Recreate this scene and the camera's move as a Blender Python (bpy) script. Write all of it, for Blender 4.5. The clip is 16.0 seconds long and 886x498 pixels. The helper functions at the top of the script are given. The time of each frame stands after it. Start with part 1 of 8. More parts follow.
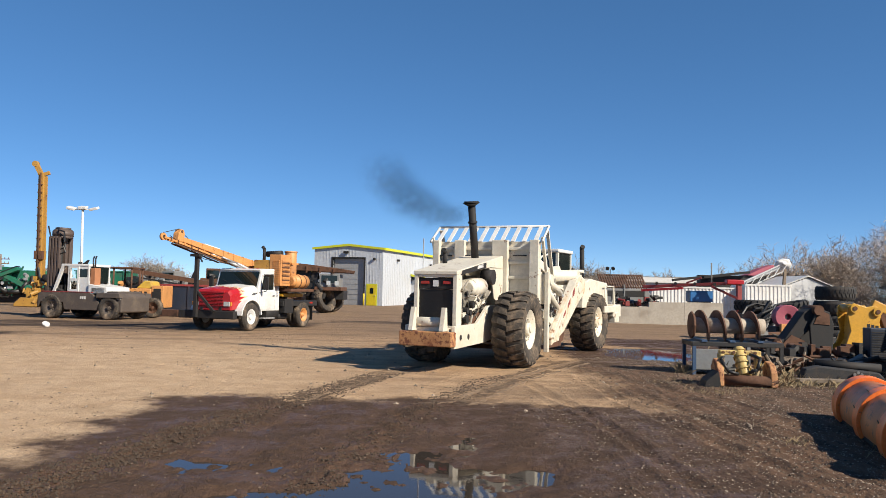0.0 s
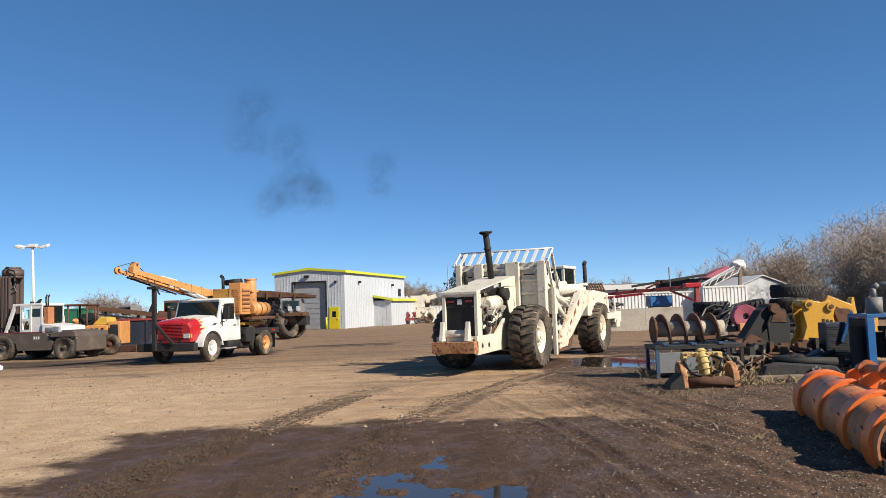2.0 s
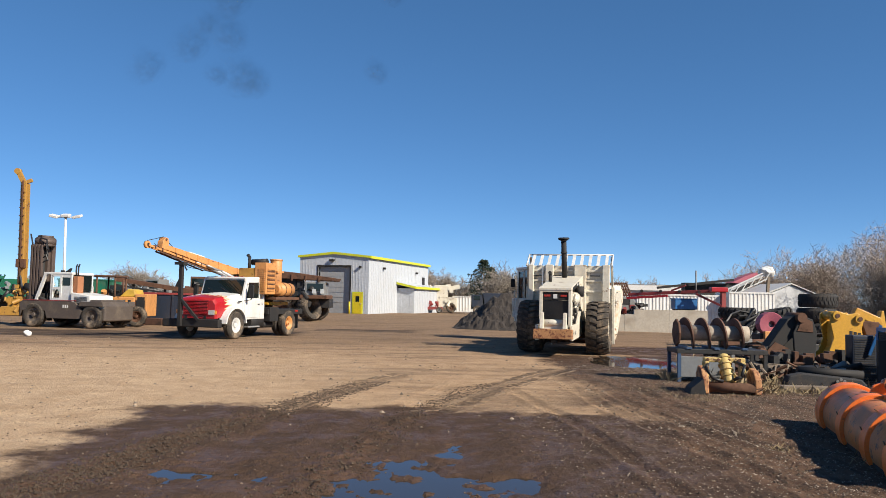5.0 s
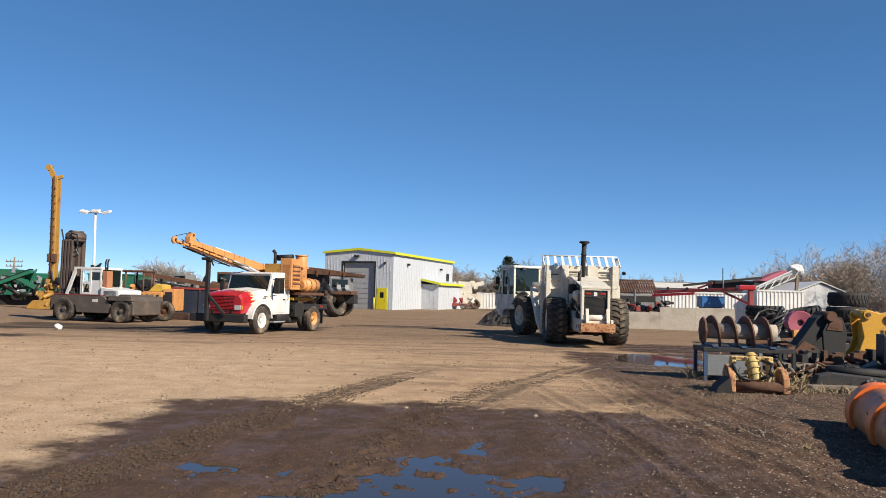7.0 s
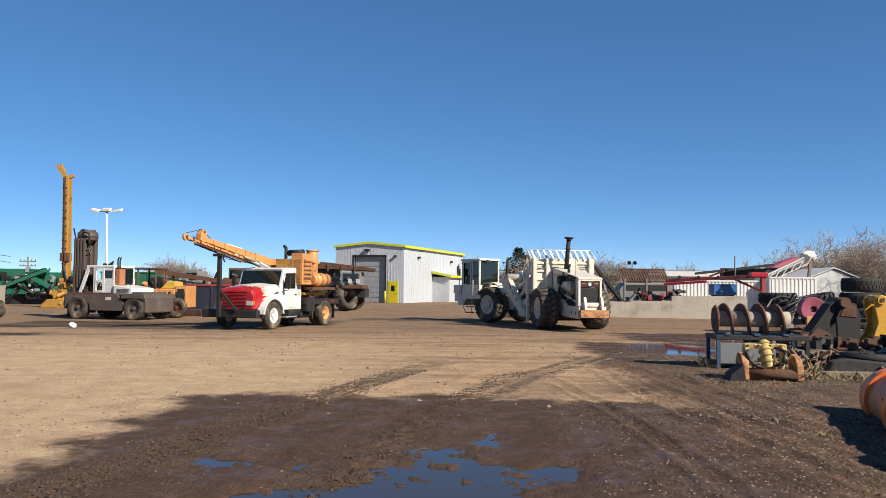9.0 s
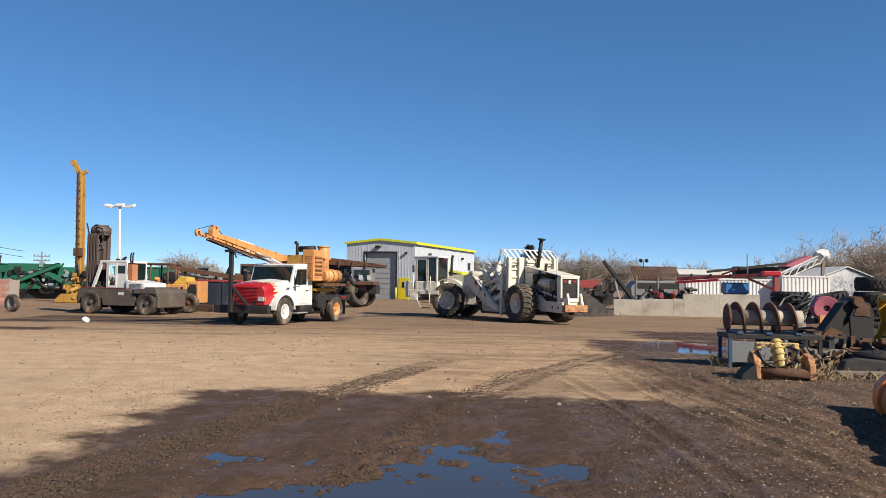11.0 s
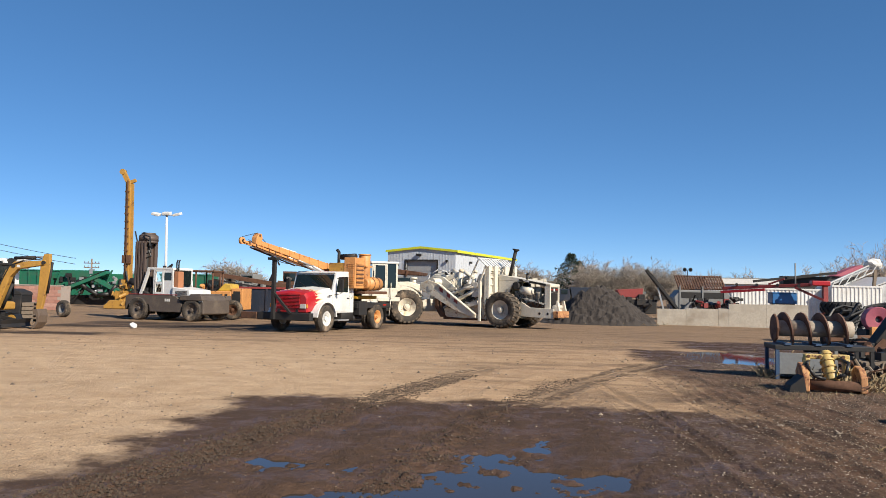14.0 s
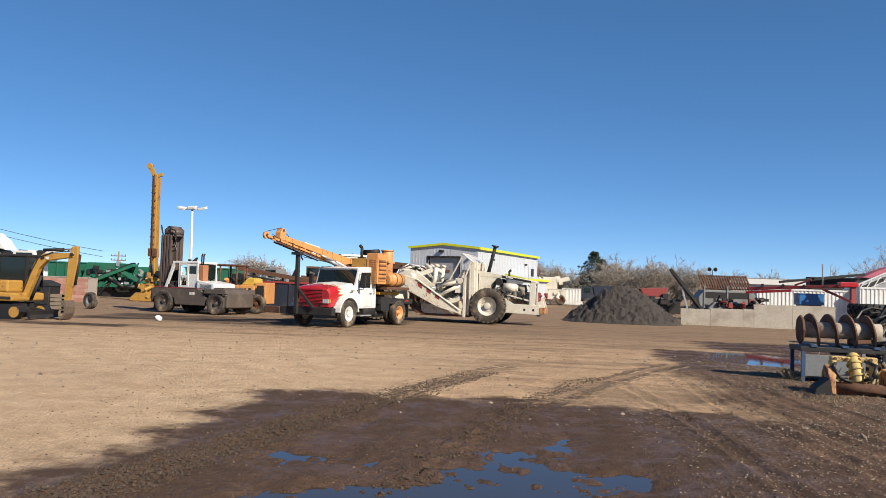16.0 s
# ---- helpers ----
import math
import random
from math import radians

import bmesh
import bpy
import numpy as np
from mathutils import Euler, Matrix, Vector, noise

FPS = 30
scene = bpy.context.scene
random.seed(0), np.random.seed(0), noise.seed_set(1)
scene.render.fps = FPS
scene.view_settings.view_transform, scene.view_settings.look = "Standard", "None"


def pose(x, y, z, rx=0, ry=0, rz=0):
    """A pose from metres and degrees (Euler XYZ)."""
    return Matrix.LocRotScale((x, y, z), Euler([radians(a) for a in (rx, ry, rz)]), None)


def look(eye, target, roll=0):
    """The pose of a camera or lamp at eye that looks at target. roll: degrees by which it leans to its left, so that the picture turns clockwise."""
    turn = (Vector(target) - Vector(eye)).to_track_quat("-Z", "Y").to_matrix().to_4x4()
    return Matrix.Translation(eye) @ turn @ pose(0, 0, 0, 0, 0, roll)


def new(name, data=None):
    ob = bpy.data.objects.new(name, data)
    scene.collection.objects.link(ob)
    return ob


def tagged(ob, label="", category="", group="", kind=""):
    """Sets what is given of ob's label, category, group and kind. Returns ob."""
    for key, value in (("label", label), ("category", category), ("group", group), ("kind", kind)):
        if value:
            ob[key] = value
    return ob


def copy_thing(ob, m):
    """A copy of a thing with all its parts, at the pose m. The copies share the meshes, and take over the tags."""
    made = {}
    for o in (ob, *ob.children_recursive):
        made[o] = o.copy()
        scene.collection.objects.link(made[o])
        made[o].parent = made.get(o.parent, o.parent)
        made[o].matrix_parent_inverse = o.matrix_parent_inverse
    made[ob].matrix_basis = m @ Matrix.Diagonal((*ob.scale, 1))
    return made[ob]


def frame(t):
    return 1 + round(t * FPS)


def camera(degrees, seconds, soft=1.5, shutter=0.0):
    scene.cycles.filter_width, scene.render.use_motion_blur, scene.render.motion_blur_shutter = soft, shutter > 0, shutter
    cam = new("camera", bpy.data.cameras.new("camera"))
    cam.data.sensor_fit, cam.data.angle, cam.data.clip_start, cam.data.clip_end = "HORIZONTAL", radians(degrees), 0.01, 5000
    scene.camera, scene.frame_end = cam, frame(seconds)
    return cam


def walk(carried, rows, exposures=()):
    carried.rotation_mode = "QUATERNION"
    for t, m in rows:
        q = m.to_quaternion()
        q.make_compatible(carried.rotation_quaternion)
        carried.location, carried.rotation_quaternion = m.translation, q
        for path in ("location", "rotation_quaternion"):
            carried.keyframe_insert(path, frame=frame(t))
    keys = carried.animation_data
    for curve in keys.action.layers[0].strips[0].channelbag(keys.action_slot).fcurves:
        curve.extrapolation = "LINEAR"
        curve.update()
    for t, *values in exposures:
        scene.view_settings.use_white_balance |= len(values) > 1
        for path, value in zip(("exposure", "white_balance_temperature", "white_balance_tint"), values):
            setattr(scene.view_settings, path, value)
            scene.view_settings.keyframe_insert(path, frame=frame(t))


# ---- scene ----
# ---- camera: held by hand at eye height, turning on the spot ----
cam = camera(59.26, 16.0, soft=0.6)
CAMERA_ROWS = [
    (0, pose(0, 0, 1.7, 93.03, -1.30, -0.13)), (0.5, pose(0, 0, 1.7, 93.52, 1.11, -0.80)),
    (1, pose(0, 0, 1.7, 94.26, 2.32, -1.52)), (1.5, pose(0, 0, 1.7, 94.53, 2.04, -2.22)),
    (2, pose(0, 0, 1.7, 94.34, 1.94, -2.84)), (2.5, pose(0, 0, 1.7, 94.20, 2.17, -3.45)),
    (3, pose(0, 0, 1.7, 94.23, 1.79, -3.63)), (3.5, pose(0, 0, 1.7, 93.94, 0.36, -3.02)),
    (4, pose(0, 0, 1.7, 93.70, -0.25, -2.35)), (6.5, pose(0, 0, 1.7, 93.55, -1.81, 0.34)),
    (7, pose(0, 0, 1.7, 93.33, -1.53, 0.62)), (7.5, pose(0, 0, 1.7, 93.01, -1.24, 0.75)),
    (8, pose(0, 0, 1.7, 92.85, -0.95, 0.97)), (8.5, pose(0, 0, 1.7, 92.81, -0.72, 1.23)),
    (11, pose(0, 0, 1.7, 92.52, -0.90, 2.21)), (11.5, pose(0, 0, 1.7, 92.64, -1.13, 2.65)),
    (12, pose(0, 0, 1.7, 92.90, -1.27, 3.21)), (12.5, pose(0, 0, 1.7, 93.09, -1.05, 3.78)),
    (13, pose(0, 0, 1.7, 93.19, -0.96, 4.39)), (13.5, pose(0, 0, 1.7, 93.14, -1.19, 5.02)),
    (14, pose(0, 0, 1.7, 93.07, -1.19, 5.19)), (14.5, pose(0, 0, 1.7, 93.00, -1.22, 5.31)),
    (15, pose(0, 0, 1.7, 92.90, -1.40, 5.72)), (15.5, pose(0, 0, 1.7, 92.81, -1.78, 6.28)),
    (16, pose(0, 0, 1.7, 92.78, -1.91, 6.82))]
walk(cam, CAMERA_ROWS)

# ---- light: clear winter day, sun from the right and a little behind ----
SUN_AZ, SUN_EL = 128.0, 34.5   # degrees clockwise from +y, and above the ground
world = bpy.data.worlds.new("world")
scene.world = world
world.use_nodes = True
wn = world.node_tree.nodes
sky = wn.new("ShaderNodeTexSky")
sky.sky_type = "NISHITA"
sky.sun_disc = False
sky.sun_elevation, sky.sun_rotation = radians(SUN_EL), radians(SUN_AZ)
sky.altitude, sky.air_density, sky.dust_density, sky.ozone_density = 3000, 0.58, 0.02, 4.6
wn["Background"].inputs["Strength"].default_value = 0.151
deep = wn.new("ShaderNodeHueSaturation")
deep.inputs["Saturation"].default_value = 1.31
level = wn.new("ShaderNodeGamma")
level.inputs["Gamma"].default_value = 0.68
world.node_tree.links.new(sky.outputs[0], level.inputs["Color"])
world.node_tree.links.new(level.outputs[0], deep.inputs["Color"])
world.node_tree.links.new(deep.outputs[0], wn["Background"].inputs["Color"])
sun = new("sun", bpy.data.lights.new("sun", "SUN"))
sun.data.energy, sun.data.angle, sun.data.color = 5.0, radians(0.53), (1.0, 0.91, 0.77)
sa, se = radians(SUN_AZ), radians(SUN_EL)
sun.matrix_world = look((math.sin(sa) * math.cos(se) * 50, math.cos(sa) * math.cos(se) * 50, math.sin(se) * 50), (0, 0, 0))
scene.view_settings.exposure = 0.68


# ---- materials ----
def base_nodes(name, rough, metal):
    m = bpy.data.materials.new(name)
    m.use_nodes = True
    nt = m.node_tree
    b = nt.nodes["Principled BSDF"]
    b.inputs["Roughness"].default_value, b.inputs["Metallic"].default_value = rough, metal
    return m, nt, b


def node(nt, kind, **kw):
    n = nt.nodes.new(kind)
    for k, v in kw.items():
        n.inputs[k].default_value = v
    return n


def mixc(nt, fac, a, b):
    n = nt.nodes.new("ShaderNodeMix")
    n.data_type = "RGBA"
    for sock, v in ((n.inputs[0], fac), (n.inputs[6], a), (n.inputs[7], b)):
        if isinstance(v, bpy.types.NodeSocket):
            nt.links.new(v, sock)
        elif isinstance(v, (int, float)):
            sock.default_value = v
        else:
            sock.default_value = (*v[:3], 1)
    return n.outputs[2]


def maths(nt, op, a, b=0.0, clamp=False):
    n = nt.nodes.new("ShaderNodeMath")
    n.operation, n.use_clamp = op, clamp
    for sock, v in zip(n.inputs, (a, b)):
        if isinstance(v, bpy.types.NodeSocket):
            nt.links.new(v, sock)
        else:
            sock.default_value = v
    return n.outputs[0]


def ramp(nt, v, lo, hi):
    n = nt.nodes.new("ShaderNodeMapRange")
    n.interpolation_type = "SMOOTHSTEP"
    n.inputs[1].default_value, n.inputs[2].default_value = lo, hi
    nt.links.new(v, n.inputs[0])
    return n.outputs[0]


def noise_of(nt, co, scale, detail=4, rough=0.6):
    n = node(nt, "ShaderNodeTexNoise", Scale=scale, Detail=detail, Roughness=rough)
    nt.links.new(co, n.inputs["Vector"])
    return n.outputs["Fac"]


def bumped(nt, b, height, strength, dist=0.01):
    n = node(nt, "ShaderNodeBump", Strength=strength, Distance=dist)
    nt.links.new(height, n.inputs["Height"])
    nt.links.new(n.outputs[0], b.inputs["Normal"])


def mat(name, color, rough=0.5, metal=0.0, dirt=(0.16, 0.11, 0.07), amount=0.35, scale=2.0, bump=0.15, rust=None, rust_amount=0.3):
    """Paint, rubber, wood or metal with stains at two sizes, optional rust, and fine relief."""
    m, nt, b = base_nodes(name, rough, metal)
    co = nt.nodes.new("ShaderNodeTexCoord").outputs["Object"]
    color, dirt = tuple(0.74 * v for v in color), tuple(0.85 * v for v in dirt)
    big, small = noise_of(nt, co, scale), noise_of(nt, co, scale * 9, 3)
    shade = ramp(nt, small, 0.3, 0.75)
    c = mixc(nt, shade, tuple(0.86 * v for v in color), tuple(min(1, 1.06 * v) for v in color))
    stain = maths(nt, "MULTIPLY", ramp(nt, maths(nt, "ADD", maths(nt, "MULTIPLY", big, 0.75), maths(nt, "MULTIPLY", small, 0.25)), 0.46, 0.72), amount)
    c = mixc(nt, stain, c, dirt)
    if rust:
        n2 = noise_of(nt, co, scale * 2.3 + 0.7, 6, 0.72)
        c = mixc(nt, ramp(nt, n2, 0.66 - rust_amount * 0.4, 0.74 - rust_amount * 0.4), c, rust)
    nt.links.new(c, b.inputs["Base Color"])
    r = maths(nt, "ADD", maths(nt, "MULTIPLY", stain, 0.35), rough, True)
    nt.links.new(r, b.inputs["Roughness"])
    if bump:
        bumped(nt, b, small, bump, 0.01)
    return m


CREAM = mat("cream_paint", (0.84, 0.775, 0.64), 0.45, 0, (0.42, 0.29, 0.17), 0.38, 1.3, 0.12, (0.17, 0.08, 0.04), 0.13)
WHITE = mat("white_paint", (0.84, 0.83, 0.80), 0.4, 0, (0.36, 0.31, 0.25), 0.35, 1.2, 0.05)
TYRE = mat("tyre_rubber", (0.056, 0.046, 0.037), 0.88, 0, (0.32, 0.235, 0.16), 0.9, 1.6, 0.35)
OLDTYRE = mat("old_tyre_rubber", (0.030, 0.028, 0.027), 0.85, 0, (0.10, 0.078, 0.06), 0.45, 2.0, 0.3)
DARK = mat("dark_steel", (0.022, 0.021, 0.021), 0.6, 0.1, (0.085, 0.06, 0.043), 0.42, 2.5, 0.2)
SOOT = mat("sooty_pipe", (0.020, 0.019, 0.019), 0.75, 0.1, (0.07, 0.05, 0.04), 0.28, 3)
RUST = mat("rusty_steel", (0.15, 0.068, 0.036), 0.8, 0.1, (0.035, 0.022, 0.016), 0.85, 3, 0.4)
ENGINE = mat("engine_block", (0.40, 0.36, 0.29), 0.6, 0.1, (0.05, 0.04, 0.035), 0.8, 4, 0.3)
GLASS, gnt, gb = base_nodes("cab_glass", 0.05, 0.0)
gb.inputs["Base Color"].default_value = (0.008, 0.013, 0.0125, 1)
gb.inputs["IOR"].default_value = 1.5
CLEAR, cnt, cb = base_nodes("clear_glass", 0.02, 0.0)
cb.inputs["Base Color"].default_value = (0.85, 0.93, 0.90, 1)
cb.inputs["Transmission Weight"].default_value = 1.0
REDLENS = mat("red_lens", (0.45, 0.03, 0.02), 0.2, 0, amount=0.1)
AMBER = mat("amber_lens", (0.75, 0.28, 0.03), 0.2, 0, amount=0.1)
LENS = mat("clear_lens", (0.75, 0.75, 0.72), 0.15, 0.3, amount=0.1)
RED = mat("red_paint", (0.50, 0.018, 0.025), 0.3, 0, (0.13, 0.03, 0.02), 0.3, 1.5, 0.03)
ORANGE = mat("orange_paint", (0.74, 0.34, 0.11), 0.5, 0, (0.22, 0.10, 0.05), 0.5, 1.8, 0.1, (0.14, 0.06, 0.03), 0.16)
OCHRE = mat("ochre_paint", (0.52, 0.28, 0.055), 0.5, 0, (0.20, 0.10, 0.045), 0.5, 1.2, 0.1, (0.12, 0.055, 0.028), 0.2)
YELLOW = mat("yellow_paint", (0.74, 0.39, 0.035), 0.45, 0, (0.24, 0.13, 0.05), 0.45, 1.6, 0.1, (0.15, 0.07, 0.03), 0.14)
TAUPE = mat("taupe_paint", (0.115, 0.09, 0.073), 0.55, 0, (0.20, 0.155, 0.11), 0.5, 1.8, 0.1)
BLUE = mat("blue_paint", (0.025, 0.16, 0.42), 0.4, 0, (0.10, 0.09, 0.09), 0.35, 2, 0.05)
NAVY = mat("navy_paint", (0.022, 0.032, 0.055), 0.5, 0, (0.09, 0.06, 0.045), 0.4, 1.5, 0.08)
GREEN = mat("green_paint", (0.015, 0.17, 0.095), 0.5, 0, (0.08, 0.07, 0.05), 0.5, 1.5, 0.1)
FADERED = mat("faded_red_paint", (0.33, 0.05, 0.045), 0.6, 0, (0.12, 0.06, 0.05), 0.4, 1.0, 0.1)
PINK = mat("faded_pink_vinyl", (0.52, 0.13, 0.18), 0.65, 0, (0.2, 0.07, 0.08), 0.4, 2, 0.1)
ALU = mat("galvanized_steel", (0.55, 0.56, 0.57), 0.45, 0.5, (0.3, 0.27, 0.22), 0.35, 2, 0.05)
GREY = mat("grey_paint", (0.25, 0.25, 0.245), 0.6, 0, (0.12, 0.09, 0.07), 0.5, 1.5, 0.1)
WOOD = mat("weathered_wood", (0.27, 0.21, 0.155), 0.85, 0, (0.09, 0.07, 0.05), 0.6, 3, 0.4)
CONCRETE = mat("concrete", (0.60, 0.53, 0.43), 0.9, 0, (0.22, 0.17, 0.12), 0.6, 0.9, 0.35)
BARK = mat("twig_bark", (0.56, 0.44, 0.34), 0.9, 0, (0.2, 0.155, 0.12), 0.4, 1.2, 0)
PALEBARK = mat("pale_twig_bark", (0.41, 0.35, 0.285), 0.9, 0, (0.2, 0.16, 0.13), 0.4, 1.2, 0)
NEEDLE = mat("conifer_needles", (0.028, 0.05, 0.026), 0.8, 0, (0.07, 0.07, 0.04), 0.5, 1.5, 0)
DRYGRASS = mat("dry_grass", (0.36, 0.27, 0.15), 0.9, 0, (0.15, 0.10, 0.06), 0.6, 5, 0)
HOSE = mat("black_hose", (0.016, 0.016, 0.017), 0.5, 0, (0.06, 0.045, 0.036), 0.3, 5, 0)


# ---- building blocks ----
def box(bm, x0, x1, y0, y1, z0, z1, m=None):
    v = [bm.verts.new(p) for p in ((x0, y0, z0), (x1, y0, z0), (x1, y1, z0), (x0, y1, z0), (x0, y0, z1), (x1, y0, z1), (x1, y1, z1), (x0, y1, z1))]
    for f in ((3, 2, 1, 0), (4, 5, 6, 7), (0, 1, 5, 4), (1, 2, 6, 5), (2, 3, 7, 6), (3, 0, 4, 7)):
        bm.faces.new([v[i] for i in f])
    if m:
        for q in v:
            q.co = m @ q.co
    return bm


def prism(bm, poly, axis, lo, hi):
    """A polygon in the plane across the axis, drawn out from lo to hi. x: (y, z); y: (x, z); z: (x, y)."""
    def put(a, b, c):
        return {"x": (c, a, b), "y": (a, c, b), "z": (a, b, c)}[axis]
    n = len(poly)
    u, w = ([bm.verts.new(put(a, b, c)) for a, b in poly] for c in (lo, hi))
    faces = [bm.faces.new(u), bm.faces.new(w[::-1])]
    faces += [bm.faces.new((u[i], w[i], w[(i + 1) % n], u[(i + 1) % n])) for i in range(n)]
    bmesh.ops.recalc_face_normals(bm, faces=faces)
    return bm


def cyl(bm, p, q, r0, r1=None, seg=14):
    p, q, r1 = Vector(p), Vector(q), r0 if r1 is None else r1
    turn = (q - p).to_track_quat("Z", "Y").to_matrix()
    ring = [turn @ Vector((math.cos(k * math.tau / seg), math.sin(k * math.tau / seg), 0)) for k in range(seg)]
    a, b = ([bm.verts.new(c + d * r) for d in ring] for c, r in ((p, r0), (q, r1)))
    for k in range(seg):
        f = bm.faces.new((a[k], a[(k + 1) % seg], b[(k + 1) % seg], b[k]))
        f.smooth = seg > 7
    bm.faces.new(a[::-1]), bm.faces.new(b)
    return bm


def beam(bm, p, q, w, h):
    """A straight bar of w by h from p to q."""
    p, q = Vector(p), Vector(q)
    turn = (q - p).to_track_quat("Y", "Z").to_matrix().to_4x4()
    return box(bm, -w / 2, w / 2, 0, (q - p).length, -h / 2, h / 2, Matrix.Translation(p) @ turn)


def tube(bm, pts, r, seg=8):
    for a, b in zip(pts, pts[1:]):
        cyl(bm, a, b, r, seg=seg)
    return bm


def lathe(bm, profile, seg=32, axis="x"):
    """A closed ring of (radius, offset) pairs turned round the axis."""
    rings = []
    for k in range(seg):
        c, s = math.cos(k * math.tau / seg), math.sin(k * math.tau / seg)
        rings.append([bm.verts.new({"x": (o, r * c, r * s), "z": (r * c, r * s, o)}[axis]) for r, o in profile])
    n, made = len(profile), []
    for k in range(seg):
        a, b = rings[k], rings[(k + 1) % seg]
        for i in range(n):
            f = bm.faces.new((a[i], a[(i + 1) % n], b[(i + 1) % n], b[i]))
            f.smooth = True
            made.append(f)
    bmesh.ops.recalc_face_normals(bm, faces=made)
    return bm


def part(name, bm, material, parent=None, label="", bevel=0.0, loc=None):
    me = bpy.data.meshes.new(name)
    bm.to_mesh(me)
    bm.free()
    me.materials.append(material)
    ob = new(name, me)
    ob.parent = parent
    if loc:
        ob.location = loc
    if bevel:
        mod = ob.modifiers.new("bevel", "BEVEL")
        mod.width, mod.segments, mod.limit_method = bevel, 2, "ANGLE"
    return tagged(ob, label)


def loose(name, bm, material, parent):
    """Each separate piece of the mesh becomes a part of its own."""
    left = set(bm.verts)
    while left:
        stack, island = [left.pop()], []
        while stack:
            v = stack.pop()
            island.append(v)
            for e in v.link_edges:
                w = e.other_vert(v)
                if w in left:
                    left.discard(w)
                    stack.append(w)
        piece, seen = bmesh.new(), {}
        for v in island:
            seen[v] = piece.verts.new(v.co)
        for f in {f for v in island for f in v.link_faces}:
            piece.faces.new([seen[v] for v in f.verts])
        part(name, piece, material, parent)
    bm.free()


def thing(name, m, label, category, group="", kind=""):
    ob = new(name)
    ob.matrix_basis = m
    return tagged(ob, label, category, group, kind)


def B():
    return bmesh.new()


def add_lug(bm, r, w, side, a0, da, depth, slant):
    """One tread lug from the middle to the shoulder of a tyre on the x axis."""
    h, cs, fs = w / 2, [], [(0, 1, 3, 2), (8, 10, 11, 9)]
    for off, sh in ((0.04, slant), (0.55, 0.12), (1.0, 0.0)):
        rr = r if off < 0.9 else r - 0.055
        for e in (-0.29, 0.29):
            for q in (rr, rr - depth - 0.03):
                a = a0 + e * da + sh * da
                cs.append(bm.verts.new((side * off * h, q * math.cos(a), q * math.sin(a))))
    for i in (0, 4):
        fs += [(i, i + 2, i + 6, i + 4), (i, i + 4, i + 5, i + 1), (i + 2, i + 3, i + 7, i + 6)]
    bmesh.ops.recalc_face_normals(bm, faces=[bm.faces.new([cs[k] for k in f]) for f in fs])
    return bm


def tyre_mesh(r, w, lugs, rim, depth=0.03, slant=0.35, seg=40):
    """A tyre on the x axis with real tread lugs."""
    bm = B()
    h = w / 2
    lathe(bm, [(rim, -h * 0.8), (rim + 0.03, -h * 0.9), ((r + rim) / 2, -h), (r - 0.09, -h * 0.97), (r - depth, -h * 0.8), (r - depth, h * 0.8), (r - 0.09, h * 0.97), ((r + rim) / 2, h), (rim + 0.03, h * 0.9), (rim, h * 0.8)], seg)
    for k in range(lugs):
        for side in (-1, 1):
            add_lug(bm, r, w, side, (k + (0.5 if side > 0 else 0)) * math.tau / lugs, math.tau / lugs, depth, slant)
    return bm


def loose_lugs(parent, r, w, lugs, depth, slant):
    """The lugs of a big tyre, each a part of its own on shared meshes."""
    for side in (-1, 1):
        da, first = math.tau / lugs, None
        for k in range(lugs):
            if first is None:
                o = first = part("lug", add_lug(B(), r, w, side, 0.0, da, depth, slant), TYRE, parent)
            else:
                o = new("lug", first.data)
                o.parent = parent
            o.rotation_euler = ((k + (0.5 if side > 0 else 0)) * da, 0, 0)


def rim_mesh(r, w, side, bolts=12, dish=0.12):
    """A dished wheel disc with a hub and bolts; side is the outer face's sign on x."""
    bm = B()
    o = side * w / 2
    lathe(bm, [(r + 0.01, -o * 0.8), (r + 0.012, o * 0.86), (r - 0.03, o * 0.88), (r - 0.06, o - side * dish), (0.02, o - side * dish), (0.02, o - side * (dish + 0.04)), (r - 0.08, o - side * (dish + 0.05)), (r - 0.05, -o * 0.8)], 28)
    cyl(bm, (o - side * dish, 0, 0), (o - side * dish * 0.25, 0, 0), r * 0.36, r * 0.3, 18)
    cyl(bm, (o - side * dish * 0.25, 0, 0), (o, 0, 0), r * 0.17, r * 0.15, 12)
    for k in range(bolts):
        a = k * math.tau / bolts
        c = Vector((o - side * dish, r * 0.52 * math.cos(a), r * 0.52 * math.sin(a)))
        cyl(bm, c, c + Vector((side * 0.035, 0, 0)), r * 0.045, seg=6)
    return bm


# ---- ground ----
DIPS = [(-0.15, 6.9, 0.85, 1.1, 0.10), (-0.9, 6.05, 1.0, 0.6, 0.09), (0.2, 5.6, 1.1, 0.7, 0.08), (-2.2, 7.6, 0.7, 0.5, 0.062), (-1.9, 6.2, 0.8, 0.5, 0.05), (-1.95, 9.8, 0.4, 0.7, 0.03),
        (0.95, 7.5, 0.4, 0.4, 0.055), (0.3, 9.1, 0.3, 0.7, 0.05), (-0.3, 8.3, 0.5, 0.3, 0.045), (6.1, 22.5, 1.05, 1.5, 0.13)]


